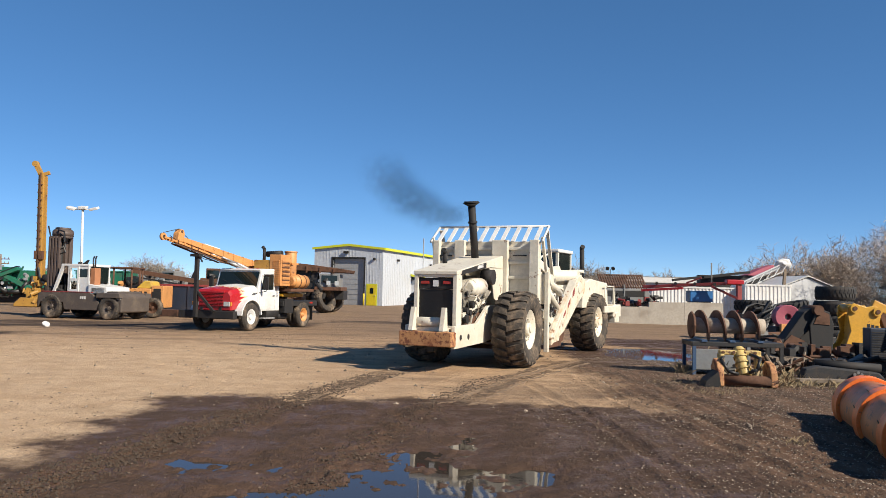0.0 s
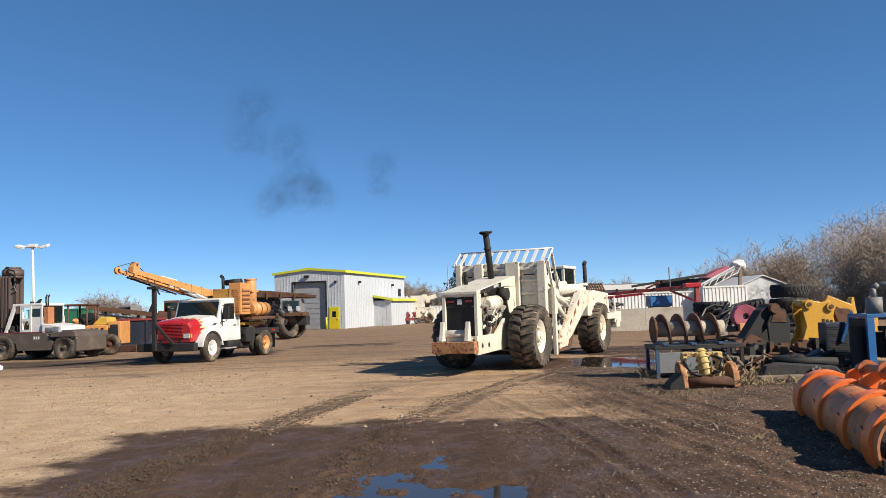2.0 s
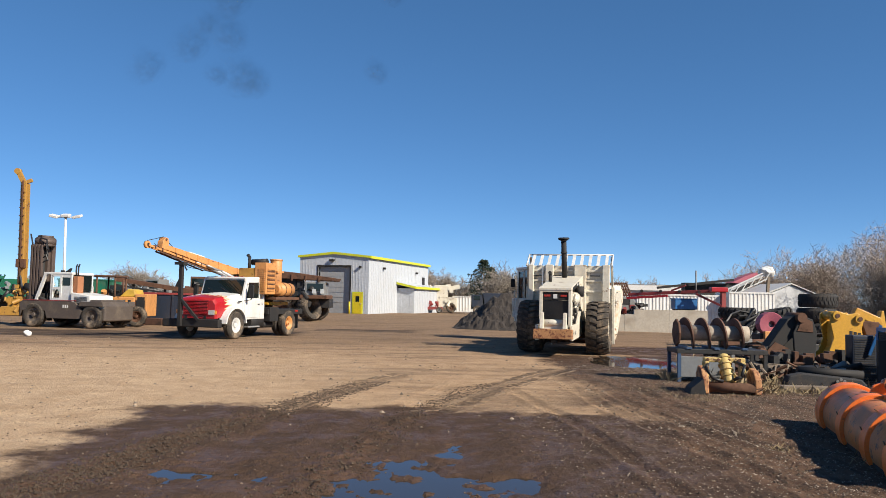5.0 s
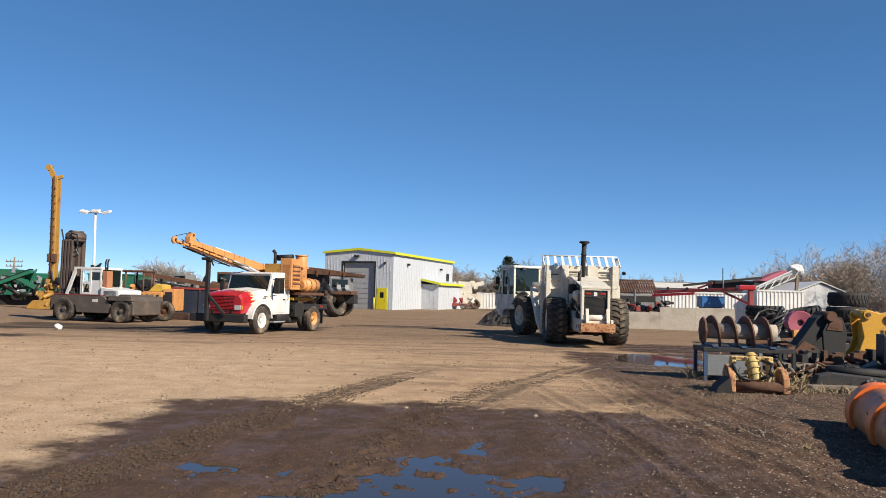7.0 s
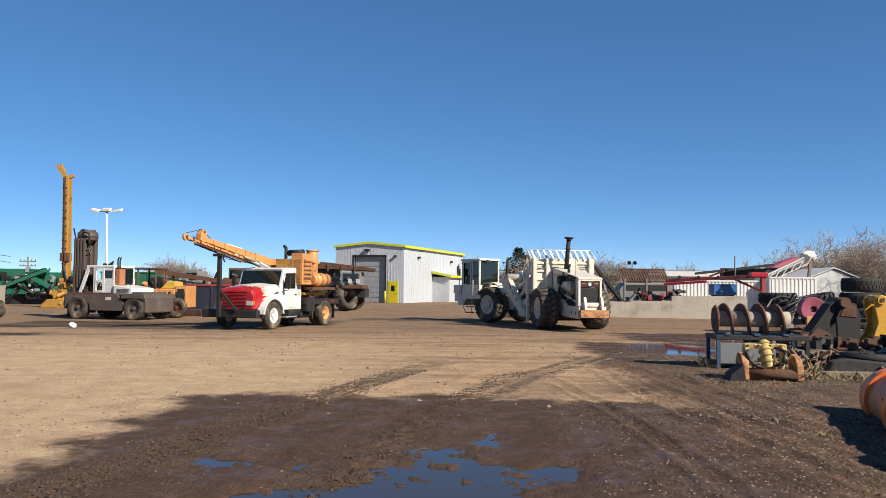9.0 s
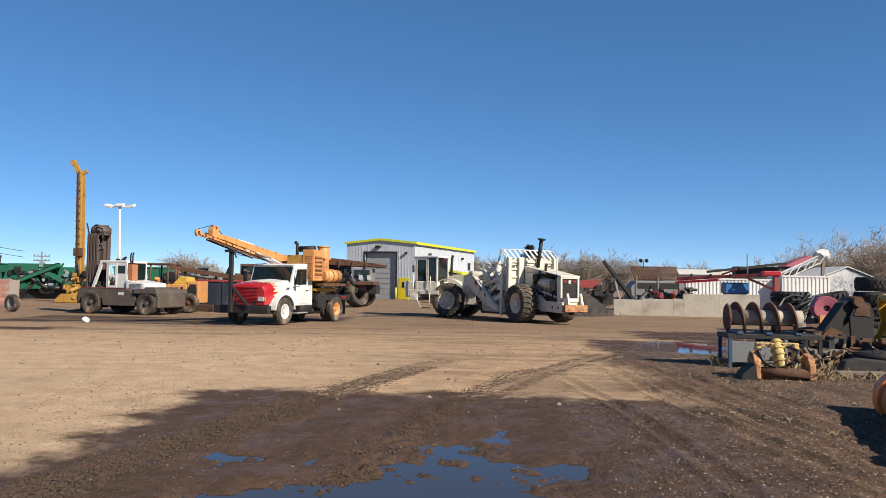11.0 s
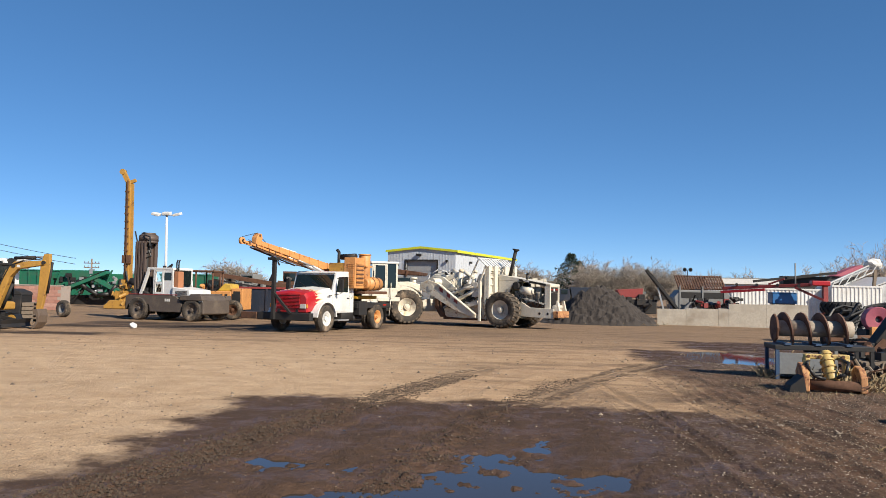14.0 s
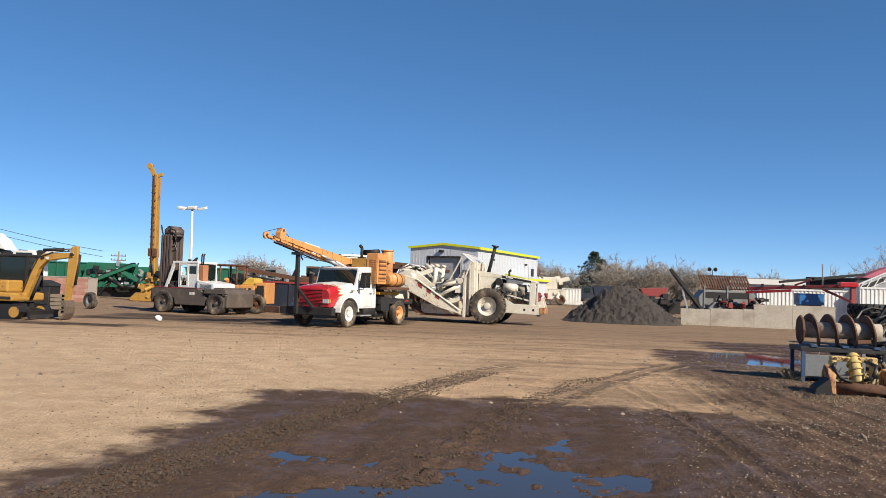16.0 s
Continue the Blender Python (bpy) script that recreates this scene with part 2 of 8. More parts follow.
def ground_z(x, y):
    if abs(x) > 40 or not -10 < y < 60:
        return 0.0
    z = 0.018 * noise.noise((x * 0.5, y * 0.5, 0)) + 0.012 * noise.noise((x * 1.7, y * 1.7, 3))
    near = max(0.0, 1 - max(abs(x) / 9, abs(y - 10) / 10))
    z += near * (0.014 * noise.noise((x * 5, y * 5, 5)) + 0.012 * noise.noise((x * 13, y * 13, 9)))
    # churned mud on the tracks and loose gravel on the right
    churn = 0.0
    if 4 < y < 17:
        for c, k in ((-2.05, 0.4), (0.0, 0.6)):
            churn = max(churn, math.exp(-((x - c - 0.27 * (y - 12) - 0.02 * (y - 12) ** 2 * k) / 0.42) ** 2))
    churn = max(churn * 1.3 * max(0.0, min(1.0, (13.5 - y) / 2.5)), 0.55 * max(0.0, min(1.0, (x - 1.5) / 2.0)) * near)
    if churn > 0.02:
        z += churn * (0.026 * noise.noise((x * 9, y * 7, 21)) + 0.018 * noise.noise((x * 19, y * 16, 23)))
    # tyre tracks through the gravel
    for c, bend, w in ((3.05, 0.012, 0.13), (3.62, 0.012, 0.12), (4.25, 0.02, 0.13), (4.75, 0.02, 0.12), (2.1, -0.01, 0.12)):
        u = (x - c - bend * (y - 11) ** 2 + 0.09 * (y - 11)) / w
        if abs(u) < 3 and 5 < y < 18:
            z += 0.03 * near * (math.exp(-(abs(u) - 1.4) ** 2 * 3) - math.exp(-u * u) * (0.8 + 0.35 * math.sin(y * 34 + 3 * u)))
    # ruts that run away to the upper right
    for k, (c, w, d) in enumerate(((-2.05, 0.28, 0.02), (-0.35, 0.3, 0.02), (2.75, 0.2, 0.005), (3.5, 0.2, 0.005))):
        u = (x - c - 0.27 * (y - 12) - 0.02 * (y - 12) ** 2 * (0.4 if k < 2 else 0.2)) / w
        if abs(u) < 3 and 4 < y < 21:
            z += d * (math.exp(-(abs(u) - 1.2) ** 2 * 3) - 0.8 * math.exp(-u * u)) * (0.6 + 0.4 * math.sin(y * 21 + c * 3))
    for cx, cy, rx, ry, d in DIPS:
        q = ((x - cx) / rx) ** 2 + ((y - cy) / ry) ** 2
        if q < 6:
            z -= d * math.exp(-q * 1.1) * (1 + 0.8 * noise.noise((x * 2.6, y * 2.6, 7)) + 0.55 * noise.noise((x * 6.5, y * 4.5, 11)) + 0.5 * noise.noise((x * 15, y * 11, 13)))
    return z


def axis_steps(lo, hi, fine, far):
    a = list(np.arange(lo, hi + 1e-6, fine))
    s, v = fine, hi
    while v < far:
        s *= 1.16
        v += s
        a.append(v)
    s, v = fine, lo
    while v > -far:
        s *= 1.16
        v -= s
        a.insert(0, v)
    return a


def build_ground():
    xs, ys = axis_steps(-6.5, 8.0, 0.04, 3500), axis_steps(4.5, 16, 0.045, 3500)
    verts = [(x, y, ground_z(x, y)) for y in ys for x in xs]
    n = len(xs)
    faces = [(j * n + i, j * n + i + 1, (j + 1) * n + i + 1, (j + 1) * n + i) for j in range(len(ys) - 1) for i in range(n - 1)]
    me = bpy.data.meshes.new("ground")
    me.from_pydata(verts, [], faces)
    me.polygons.foreach_set("use_smooth", [True] * len(faces))
    m, nt, b = base_nodes("yard_dirt", 0.9, 0)
    b.inputs["Specular IOR Level"].default_value = 0.25
    co = nt.nodes.new("ShaderNodeTexCoord").outputs["Object"]
    sep = nt.nodes.new("ShaderNodeSeparateXYZ")
    nt.links.new(co, sep.inputs[0])
    x, y = sep.outputs[0], sep.outputs[1]
    n1, n2, n3, n4 = noise_of(nt, co, 0.35, 5), noise_of(nt, co, 1.6, 6, 0.7), noise_of(nt, co, 11, 4, 0.7), noise_of(nt, co, 55, 3, 0.7)
    stretch = node(nt, "ShaderNodeMapping")
    stretch.inputs["Scale"].default_value = (0.16, 1.0, 1.0)
    stretch.inputs["Rotation"].default_value = (0, 0, radians(-8))
    nt.links.new(co, stretch.inputs[0])
    streak = noise_of(nt, stretch.outputs[0], 1.1, 5, 0.65)

    def blob(cx, cy, hx, hy):
        dx = maths(nt, "SUBTRACT", maths(nt, "ABSOLUTE", maths(nt, "SUBTRACT", x, cx)), hx)
        dy = maths(nt, "SUBTRACT", maths(nt, "ABSOLUTE", maths(nt, "SUBTRACT", y, cy)), hy)
        return maths(nt, "MAXIMUM", dx, dy)

    wob = maths(nt, "ADD", maths(nt, "MULTIPLY", maths(nt, "SUBTRACT", n1, 0.5), 3.2), maths(nt, "MULTIPLY", maths(nt, "SUBTRACT", n2, 0.5), 1.6))
    wet = blob(-0.55, 3.5, 3.75, 8.2)
    for args in ((-1.0, 11.0, 2.4, 1.0), (6.6, 21.8, 3.1, 3.2), (9.0, 27.5, 3.2, 2.4), (8.6, 17.2, 3.0, 2.2)):
        wet = maths(nt, "MINIMUM", wet, blob(*args))
    # oily soil patches; the one behind the drill truck paints in its shadow
    oil_shade = blob(-14.3, 31.8, 4.6, 2.6)
    for args in ((-8.6, 35.0, 3.0, 2.2), (-3.0, 39.5, 2.4, 1.2), (-17.0, 25.5, 3.0, 0.8)):
        oil_shade = maths(nt, "MINIMUM", oil_shade, blob(*args))
    oil_shadem = maths(nt, "MULTIPLY", ramp(nt, maths(nt, "ADD", oil_shade, maths(nt, "MULTIPLY", wob, 0.9)), 0.4, -0.4), maths(nt, "ADD", 0.5, maths(nt, "MULTIPLY", ramp(nt, streak, 0.4, 0.55), 0.5)))
    wetm = ramp(nt, maths(nt, "ADD", wet, wob), 0.35, -0.35)
    gravel = maths(nt, "MINIMUM", blob(13.0, 6, 10.0, 12.8), blob(11.6, 3.6, 10.0, 7.8))
    gravm = ramp(nt, maths(nt, "ADD", gravel, wob), 0.9, -0.9)
    dry = mixc(nt, ramp(nt, n2, 0.3, 0.72), (0.52, 0.345, 0.195), (0.705, 0.50, 0.30))
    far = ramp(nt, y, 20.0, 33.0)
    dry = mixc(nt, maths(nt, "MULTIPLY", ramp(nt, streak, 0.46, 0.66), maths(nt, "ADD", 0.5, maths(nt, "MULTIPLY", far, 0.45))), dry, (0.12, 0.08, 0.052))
    fine = node(nt, "ShaderNodeMapping")
    fine.inputs["Scale"].default_value = (0.3, 1.0, 1.0)
    fine.inputs["Rotation"].default_value = (0, 0, radians(14))
    nt.links.new(co, fine.inputs[0])
    scuff = noise_of(nt, fine.outputs[0], 4.5, 6, 0.75)
    dry = mixc(nt, maths(nt, "MULTIPLY", ramp(nt, scuff, 0.52, 0.68), 0.42), dry, (0.22, 0.145, 0.09))
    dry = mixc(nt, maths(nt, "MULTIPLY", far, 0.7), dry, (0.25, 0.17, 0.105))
    pale = maths(nt, "MULTIPLY", ramp(nt, x, 1.0, -5.0), ramp(nt, y, 27.0, 17.0))
    dry = mixc(nt, maths(nt, "MULTIPLY", pale, 0.75), dry, mixc(nt, ramp(nt, n2, 0.25, 0.7), (0.62, 0.435, 0.255), (0.84, 0.63, 0.40)))
    grav = mixc(nt, ramp(nt, n2, 0.3, 0.7), (0.13, 0.075, 0.044), (0.215, 0.128, 0.076))
    ruts = node(nt, "ShaderNodeMapping")
    ruts.inputs["Scale"].default_value = (1.0, 0.22, 1.0)
    ruts.inputs["Rotation"].default_value = (0, 0, radians(24))
    nt.links.new(co, ruts.inputs[0])
    rut = noise_of(nt, ruts.outputs[0], 2.6, 5, 0.7)
    grav = mixc(nt, maths(nt, "MULTIPLY", ramp(nt, rut, 0.46, 0.62), 0.75), grav, (0.05, 0.032, 0.020))
    mud = mixc(nt, ramp(nt, n2, 0.32, 0.7), (0.076, 0.044, 0.026), (0.145, 0.085, 0.051))
    c = mixc(nt, gravm, dry, grav)
    c = mixc(nt, oil_shadem, c, (0.055, 0.036, 0.024))
    # damp soil pressed out along the two wheel tracks
    away = maths(nt, "SUBTRACT", y, 12.0)
    for start, slope, curve in ((-2.1, 0.24, 0.008), (0.25, 0.34, 0.012)):
        mid = maths(nt, "ADD", maths(nt, "ADD", maths(nt, "MULTIPLY", away, slope), maths(nt, "MULTIPLY", maths(nt, "MULTIPLY", away, away), curve)), start)
        off = maths(nt, "ABSOLUTE", maths(nt, "SUBTRACT", x, mid))
        band = ramp(nt, maths(nt, "ADD", off, maths(nt, "MULTIPLY", maths(nt, "SUBTRACT", n2, 0.5), 1.4)), 0.42, 0.1)
        c = mixc(nt, maths(nt, "MULTIPLY", maths(nt, "MULTIPLY", band, ramp(nt, y, 20.0, 13.0)), maths(nt, "MULTIPLY", ramp(nt, n3, 0.35, 0.6), 0.8)), c, (0.075, 0.048, 0.031))
    c = mixc(nt, wetm, c, mud)
    grit = ramp(nt, n4, 0.35, 0.7)
    c = mixc(nt, maths(nt, "MULTIPLY", maths(nt, "SUBTRACT", 1.0, grit), 0.4), c, (0.05, 0.036, 0.026))
    stones = node(nt, "ShaderNodeTexVoronoi", Scale=38.0)
    nt.links.new(co, stones.inputs["Vector"])
    peb = ramp(nt, stones.outputs["Distance"], 0.22, 0.12)
    pm = maths(nt, "MULTIPLY", maths(nt, "MULTIPLY", peb, ramp(nt, n3, 0.5, 0.62)), maths(nt, "MAXIMUM", gravm, 0.25))
    c = mixc(nt, maths(nt, "MULTIPLY", pm, 0.65), c, (0.42, 0.34, 0.26))
    c = mixc(nt, maths(nt, "MULTIPLY", ramp(nt, n3, 0.58, 0.75), 0.3), c, (0.06, 0.042, 0.03))
    tone = node(nt, "ShaderNodeHueSaturation")
    tone.inputs["Value"].default_value = 0.80
    warm = nt.nodes.new("ShaderNodeMix")
    warm.data_type, warm.blend_type = "RGBA", "MULTIPLY"
    warm.inputs[0].default_value, warm.inputs[7].default_value = 1.0, (1.03, 0.985, 0.98, 1)
    nt.links.new(c, warm.inputs[6])
    nt.links.new(warm.outputs[2], tone.inputs["Color"])
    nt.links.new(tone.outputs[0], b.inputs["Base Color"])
    damp = maths(nt, "MULTIPLY", wetm, ramp(nt, n2, 0.42, 0.6))
    nt.links.new(maths(nt, "SUBTRACT", 0.93, maths(nt, "MULTIPLY", damp, 0.5)), b.inputs["Roughness"])
    h = maths(nt, "ADD", maths(nt, "ADD", n3, maths(nt, "MULTIPLY", n4, 0.5)), maths(nt, "MULTIPLY", pm, 0.6))
    h = maths(nt, "ADD", h, maths(nt, "MULTIPLY", maths(nt, "MULTIPLY", rut, gravm), 2.2))
    bumped(nt, b, h, 0.95, 0.045)
    me.materials.append(m)
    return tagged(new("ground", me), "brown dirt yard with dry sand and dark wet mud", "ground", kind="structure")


build_ground()
WATER, wnt, wb = base_nodes("puddle_water", 0.03, 0.0)
wb.inputs["Base Color"].default_value = (0.035, 0.028, 0.022, 1)
wb.inputs["IOR"].default_value = 1.33
wco = wnt.nodes.new("ShaderNodeTexCoord").outputs["Object"]
bumped(wnt, wb, noise_of(wnt, wco, 6, 3), 0.03, 0.01)
for cx, cy, rx, ry, z in ((-0.4, 6.4, 3.8, 3.9, -0.047), (6.35, 22.7, 2.2, 2.3, -0.022)):
    bm = B()
    bm.faces.new([bm.verts.new((cx + rx * math.cos(k * math.tau / 40), cy + ry * math.sin(k * math.tau / 40), z)) for k in range(40)])
    tagged(part("water", bm, WATER), "shallow muddy puddles that mirror the sky", "puddle", kind="structure")


# ---- the scraper that drives off ----
# seconds, x, y, heading and steering angle of the hinge (degrees)
DRIVE = [(0, 0.75, 18.22, -24, -4.4), (0.5, 1.14, 19.11, -24.7, -5.2), (1, 1.56, 19.96, -25.8, -5.5), (1.5, 2, 20.8, -27, -5), (2, 2.42, 21.59, -28.5, -2.3),
         (2.5, 2.89, 22.31, -29.8, 4.3), (3, 3.27, 22.94, -29.1, 13.3), (3.5, 3.66, 23.57, -27.6, 21.3), (4, 4, 24.26, -25.2, 27.2), (4.5, 4.3, 24.97, -22.2, 31.5),
         (5, 4.56, 25.7, -18.1, 33), (5.5, 4.75, 26.45, -13.2, 31.7), (6, 4.87, 27.24, -8.4, 28.5), (6.5, 4.92, 28.05, -3.8, 24.6), (7, 4.93, 28.88, 0.2, 21.8),
         (7.5, 4.91, 29.76, 3.8, 22), (8, 4.81, 30.65, 7, 23.7), (8.5, 4.64, 31.55, 10.2, 25.8), (9, 4.44, 32.41, 13.7, 27.9), (9.5, 4.19, 33.24, 17.3, 30),
         (10, 3.88, 34.03, 21.2, 32.2), (10.5, 3.51, 34.8, 25.2, 34.7), (11, 3.1, 35.52, 29.5, 37.4), (11.5, 2.63, 36.21, 34.6, 40), (12, 2.14, 36.82, 40, 42.1),
         (12.5, 1.62, 37.26, 45.5, 43.9), (13, 1.06, 37.59, 50.8, 45.9), (13.5, 0.51, 37.84, 55.9, 47.7), (14, 0.04, 37.98, 60.6, 48.5), (14.5, -0.41, 38.08, 65.5, 48),
         (15, -0.91, 38.14, 70.9, 45.8), (15.5, -1.5, 38.16, 76.7, 42.7), (16, -2.1, 38.14, 82.2, 39.2)]
PIVOT, FRONT, WHEEL_R = 4.91, 1.59, 0.86
FADED = mat("chipped_yellow_bumper", (0.58, 0.29, 0.12), 0.7, 0, (0.24, 0.085, 0.04), 0.85, 3.5, 0.3, (0.15, 0.05, 0.025), 0.42)
WORN = mat("rust_streaked_cream", (0.88, 0.80, 0.64), 0.5, 0, (0.58, 0.34, 0.15), 0.75, 2.4, 0.15, (0.22, 0.10, 0.05), 0.24)


def sides(fn):
    for s in (-1, 1):
        fn(s)


def scraper():
    root = thing("scraper", pose(*DRIVE[0][1:3], 0, 0, 0, DRIVE[0][3]), "cream twin-engine motor scraper driving across the dirt yard", "scraper")
    spin = {"rear": [], "front": []}
    for s in (-1, 1):
        w = part("wheel", tyre_mesh(WHEEL_R, 0.72, 0, 0.45, 0.05), TYRE, root, "large earthmover tyre with worn lugs", 0, (s * 1.06, 0, WHEEL_R))
        loose_lugs(w, WHEEL_R, 0.72, 22, 0.05, 0.35)
        part("rim", rim_mesh(0.465, 0.64, s, 16), CREAM, w, "cream painted steel rim")
        spin["rear"].append(w)
    # rear frame, bumper and push horns
    for s in (-1, 1):
        bm = B()
        prism(bm, [(-2.52, 0.5), (-2.52, 0.95), (-1.2, 0.98), (-0.5, 1.35), (0.9, 1.35), (0.9, 0.7), (-0.8, 0.55)], "x", s * 0.50 - 0.04, s * 0.50 + 0.04)
        part("frame_plate", bm, CREAM, root, bevel=0.012)
        for y in (-2.2, -1.75):
            # raised discs coloured dark for the shade inside the holes
            part("tie_hole", cyl(B(), (s * 0.538, y, 0.72), (s * 0.546, y, 0.72), 0.06), DARK, root)
        bm = B()
        prism(bm, [(-2.75, 0.85), (-2.5, 0.85), (-2.55, 1.32), (-2.62, 1.32)], "x", s * 0.33 - 0.05, s * 0.33 + 0.05)
        part("push_horn", bm, CREAM, root, bevel=0.01)
    part("bumper", box(B(), -0.56, 0.56, -2.78, -2.5, 0.55, 0.84), FADED, root, "rust-chipped yellow push bumper", 0.02)
    bm = cyl(B(), (-0.42, -2.48, 1.02), (0.30, -2.48, 1.02), 0.1)
    box(bm, -0.4, 0.4, -2.52, -2.40, 0.84, 0.92)
    part("cross_tube", bm, CREAM, root)
    part("axle", cyl(B(), (-0.9, 0, WHEEL_R), (0.9, 0, WHEEL_R), 0.2), DARK, root)
    part("tow_hook", box(B(), -0.08, 0.08, -2.48, -2.3, 0.42, 0.54), DARK, root, bevel=0.02)
    # grille and tail lights
    bm = B()
    for x0, x1, z0, z1 in ((-0.47, -0.38, 0.86, 2.0), (0.38, 0.47, 0.86, 2.0), (-0.38, 0.38, 0.86, 0.95), (-0.38, 0.38, 1.93, 2.0)):
        box(bm, x0, x1, -2.28, -1.98, z0, z1)
    part("grille_frame", bm, CREAM, root, bevel=0.012)
    bm = box(B(), -0.38, 0.38, -2.2, -2.12, 0.95, 1.68)
    for k in range(24):
        box(bm, -0.36, 0.36, -2.212, -2.2, 0.97 + k * 0.029, 0.983 + k * 0.029)
    part("grille", bm, DARK, root, "dark mesh radiator grille")
    part("light_panel", box(B(), -0.38, 0.38, -2.235, -2.13, 1.69, 1.92), SOOT, root, bevel=0.01)
    for s in (-1, 1):
        part("tail_light", box(B(), s * 0.24 - 0.09, s * 0.24 + 0.09, -2.255, -2.23, 1.79, 1.85), REDLENS, root, "red tail light", 0.008)
    part("plate_light", box(B(), -0.06, 0.05, -2.255, -2.23, 1.74, 1.87), WHITE, root)
    # hood and rear engine
    bm = B()
    prism(bm, [(-2.3, 1.98), (-2.3, 2.06), (0.6, 2.50), (0.6, 2.2), (-0.2, 2.2)], "x", -0.48, 0.48)
    part("engine_hood", bm, CREAM, root, bevel=0.015)
    for s in (-1, 1):
        bm = B()
        prism(bm, [(-2.05, 1.99), (-2.05, 2.075), (-0.55, 2.30), (-0.55, 2.18)], "x", s * 0.484, s * 0.49)
        part("name_strip", bm, SOOT, root, "black strip with a pale maker's mark")
        for k in range(5):
            y = -1.12 + 0.075 * k
            bm = prism(B(), [(y, 2.135 + 0.15 * (y + 1.12)), (y, 2.205 + 0.15 * (y + 1.12)), (y + 0.055, 2.213 + 0.15 * (y + 1.12)), (y + 0.055, 2.143 + 0.15 * (y + 1.12))], "x", s * 0.4905, s * 0.4935)
            part("mark_bar", bm, WHITE, root)
        bm = B()
        prism(bm, [(0.6, 2.2), (-0.3, 2.18), (-0.1, 1.9), (0.05, 1.5), (0.6, 1.3)], "x", s * 0.46 - 0.02, s * 0.46 + 0.02)
        part("cowl", bm, CREAM, root, bevel=0.01)
        part("air_filter", cyl(B(), (s * 0.36, -0.42, 1.98), (s * 0.62, -0.42, 1.98), 0.17, seg=18), SOOT, root)
    rnd = random.Random(4)
    bm = box(B(), -0.3, 0.3, -1.95, -0.1, 0.95, 1.55)
    for k in range(4):
        for s in (-1, 1):
            cyl(bm, (s * 0.26, -1.6 + 0.4 * k, 1.35), (s * 0.40, -1.6 + 0.4 * k, 1.72), 0.13)
    cyl(bm, (0.2, -1.7, 1.75), (0.2, -0.4, 1.82), 0.14)
    cyl(bm, (-0.2, -1.7, 1.75), (-0.2, -0.4, 1.82), 0.14)
    part("rear_engine", bm, ENGINE, root, "oily diesel engine with bare pipes", 0.015)
    for s in (-1, 1):
        bm = B()
        for k in range(9):
            p = Vector((s * rnd.uniform(0.36, 0.46), rnd.uniform(-1.95, -0.5), rnd.uniform(1.0, 1.75)))
            q = p + Vector((s * 0.06, rnd.uniform(-0.2, 0.3), rnd.uniform(-0.3, 0.1)))
            tube(bm, [p, q, q + Vector((0, rnd.uniform(0.1, 0.4), rnd.uniform(-0.25, 0.25)))], rnd.uniform(0.014, 0.035), 6)
        loose("engine_hose", bm, HOSE if s < 0 else ENGINE, root)
        bm = B()
        for k in range(10):
            p = Vector((s * rnd.uniform(0.36, 0.45), rnd.uniform(-1.95, -0.3), rnd.uniform(1.0, 1.7)))
            cyl(bm, p, p + Vector((s * rnd.uniform(0.04, 0.12), 0, 0)), rnd.uniform(0.04, 0.1), seg=10)
        loose("engine_fitting", bm, SOOT, root)
    # exhaust stack
    bm = cyl(B(), (-0.06, 0.22, 2.35), (-0.06, -0.06, 3.5), 0.085, 0.085, 18)
    cyl(bm, (-0.06, -0.06, 3.5), (-0.06, -0.075, 3.56), 0.09, 0.19, 18)
    cyl(bm, (-0.06, -0.075, 3.56), (-0.06, -0.08, 3.6), 0.19, 0.16, 18)
    cyl(bm, (-0.06, 0.03, 3.12), (-0.06, 0.02, 3.16), 0.105, seg=18)
    part("exhaust_stack", bm, SOOT, root, "tall black exhaust stack with a flared cap")
    part("breather", tube(B(), [(-0.35, -0.9, 2.25), (-0.35, -0.9, 2.5), (-0.35, -1.0, 2.56)], 0.055, 12), SOOT, root)
    part("antenna", cyl(B(), (-0.44, -1.9, 2.05), (-0.44, -1.9, 2.75), 0.012, seg=6), ALU, root)
    # bowl: back wall with posts and ribs, sides, post plates, safety grid
    part("back_wall", box(B(), -1.3, 1.3, 0.78, 0.86, 0.9, 2.85), CREAM, root, bevel=0.01)
    for x, w in ((-1.22, 0.16), (-0.62, 0.26), (0.22, 0.06), (0.40, 0.34), (1.2, 0.22)):
        part("wall_post", box(B(), x - w / 2, x + w / 2, 0.62, 0.78, 1.35, 2.88), CREAM, root, bevel=0.015)
    for z in (1.6, 2.0, 2.35, 2.68):
        part("wall_rib", box(B(), -1.3, 1.3, 0.72, 0.78, z - 0.035, z + 0.035), CREAM, root, bevel=0.008)
    bm = B()
    tube(bm, [(-1.38, 0.66, 2.84), (-1.38, 1.2, 3.24), (1.38, 1.2, 3.24), (1.38, 0.66, 2.84)], 0.028, 8)
    part("grid_rail", bm, WHITE, root)
    for k in range(10):
        x = -1.2 + 2.4 * k / 9
        part("grid_bar", beam(B(), (x, 0.7, 2.84), (x, 1.2, 3.23), 0.095, 0.025), WHITE, root)
    for s in (-1, 1):
        bm = B()
        prism(bm, [(0.86, 0.35), (0.86, 2.5), (1.25, 2.5), (1.6, 1.75), (2.3, 1.55), (3.2, 0.9), (3.1, 0.42)], "x", s * 1.1 - 0.04, s * 1.1 + 0.04)
        part("bowl_side", bm, WORN, root, "cream bowl side with rusty scrapes", 0.01)
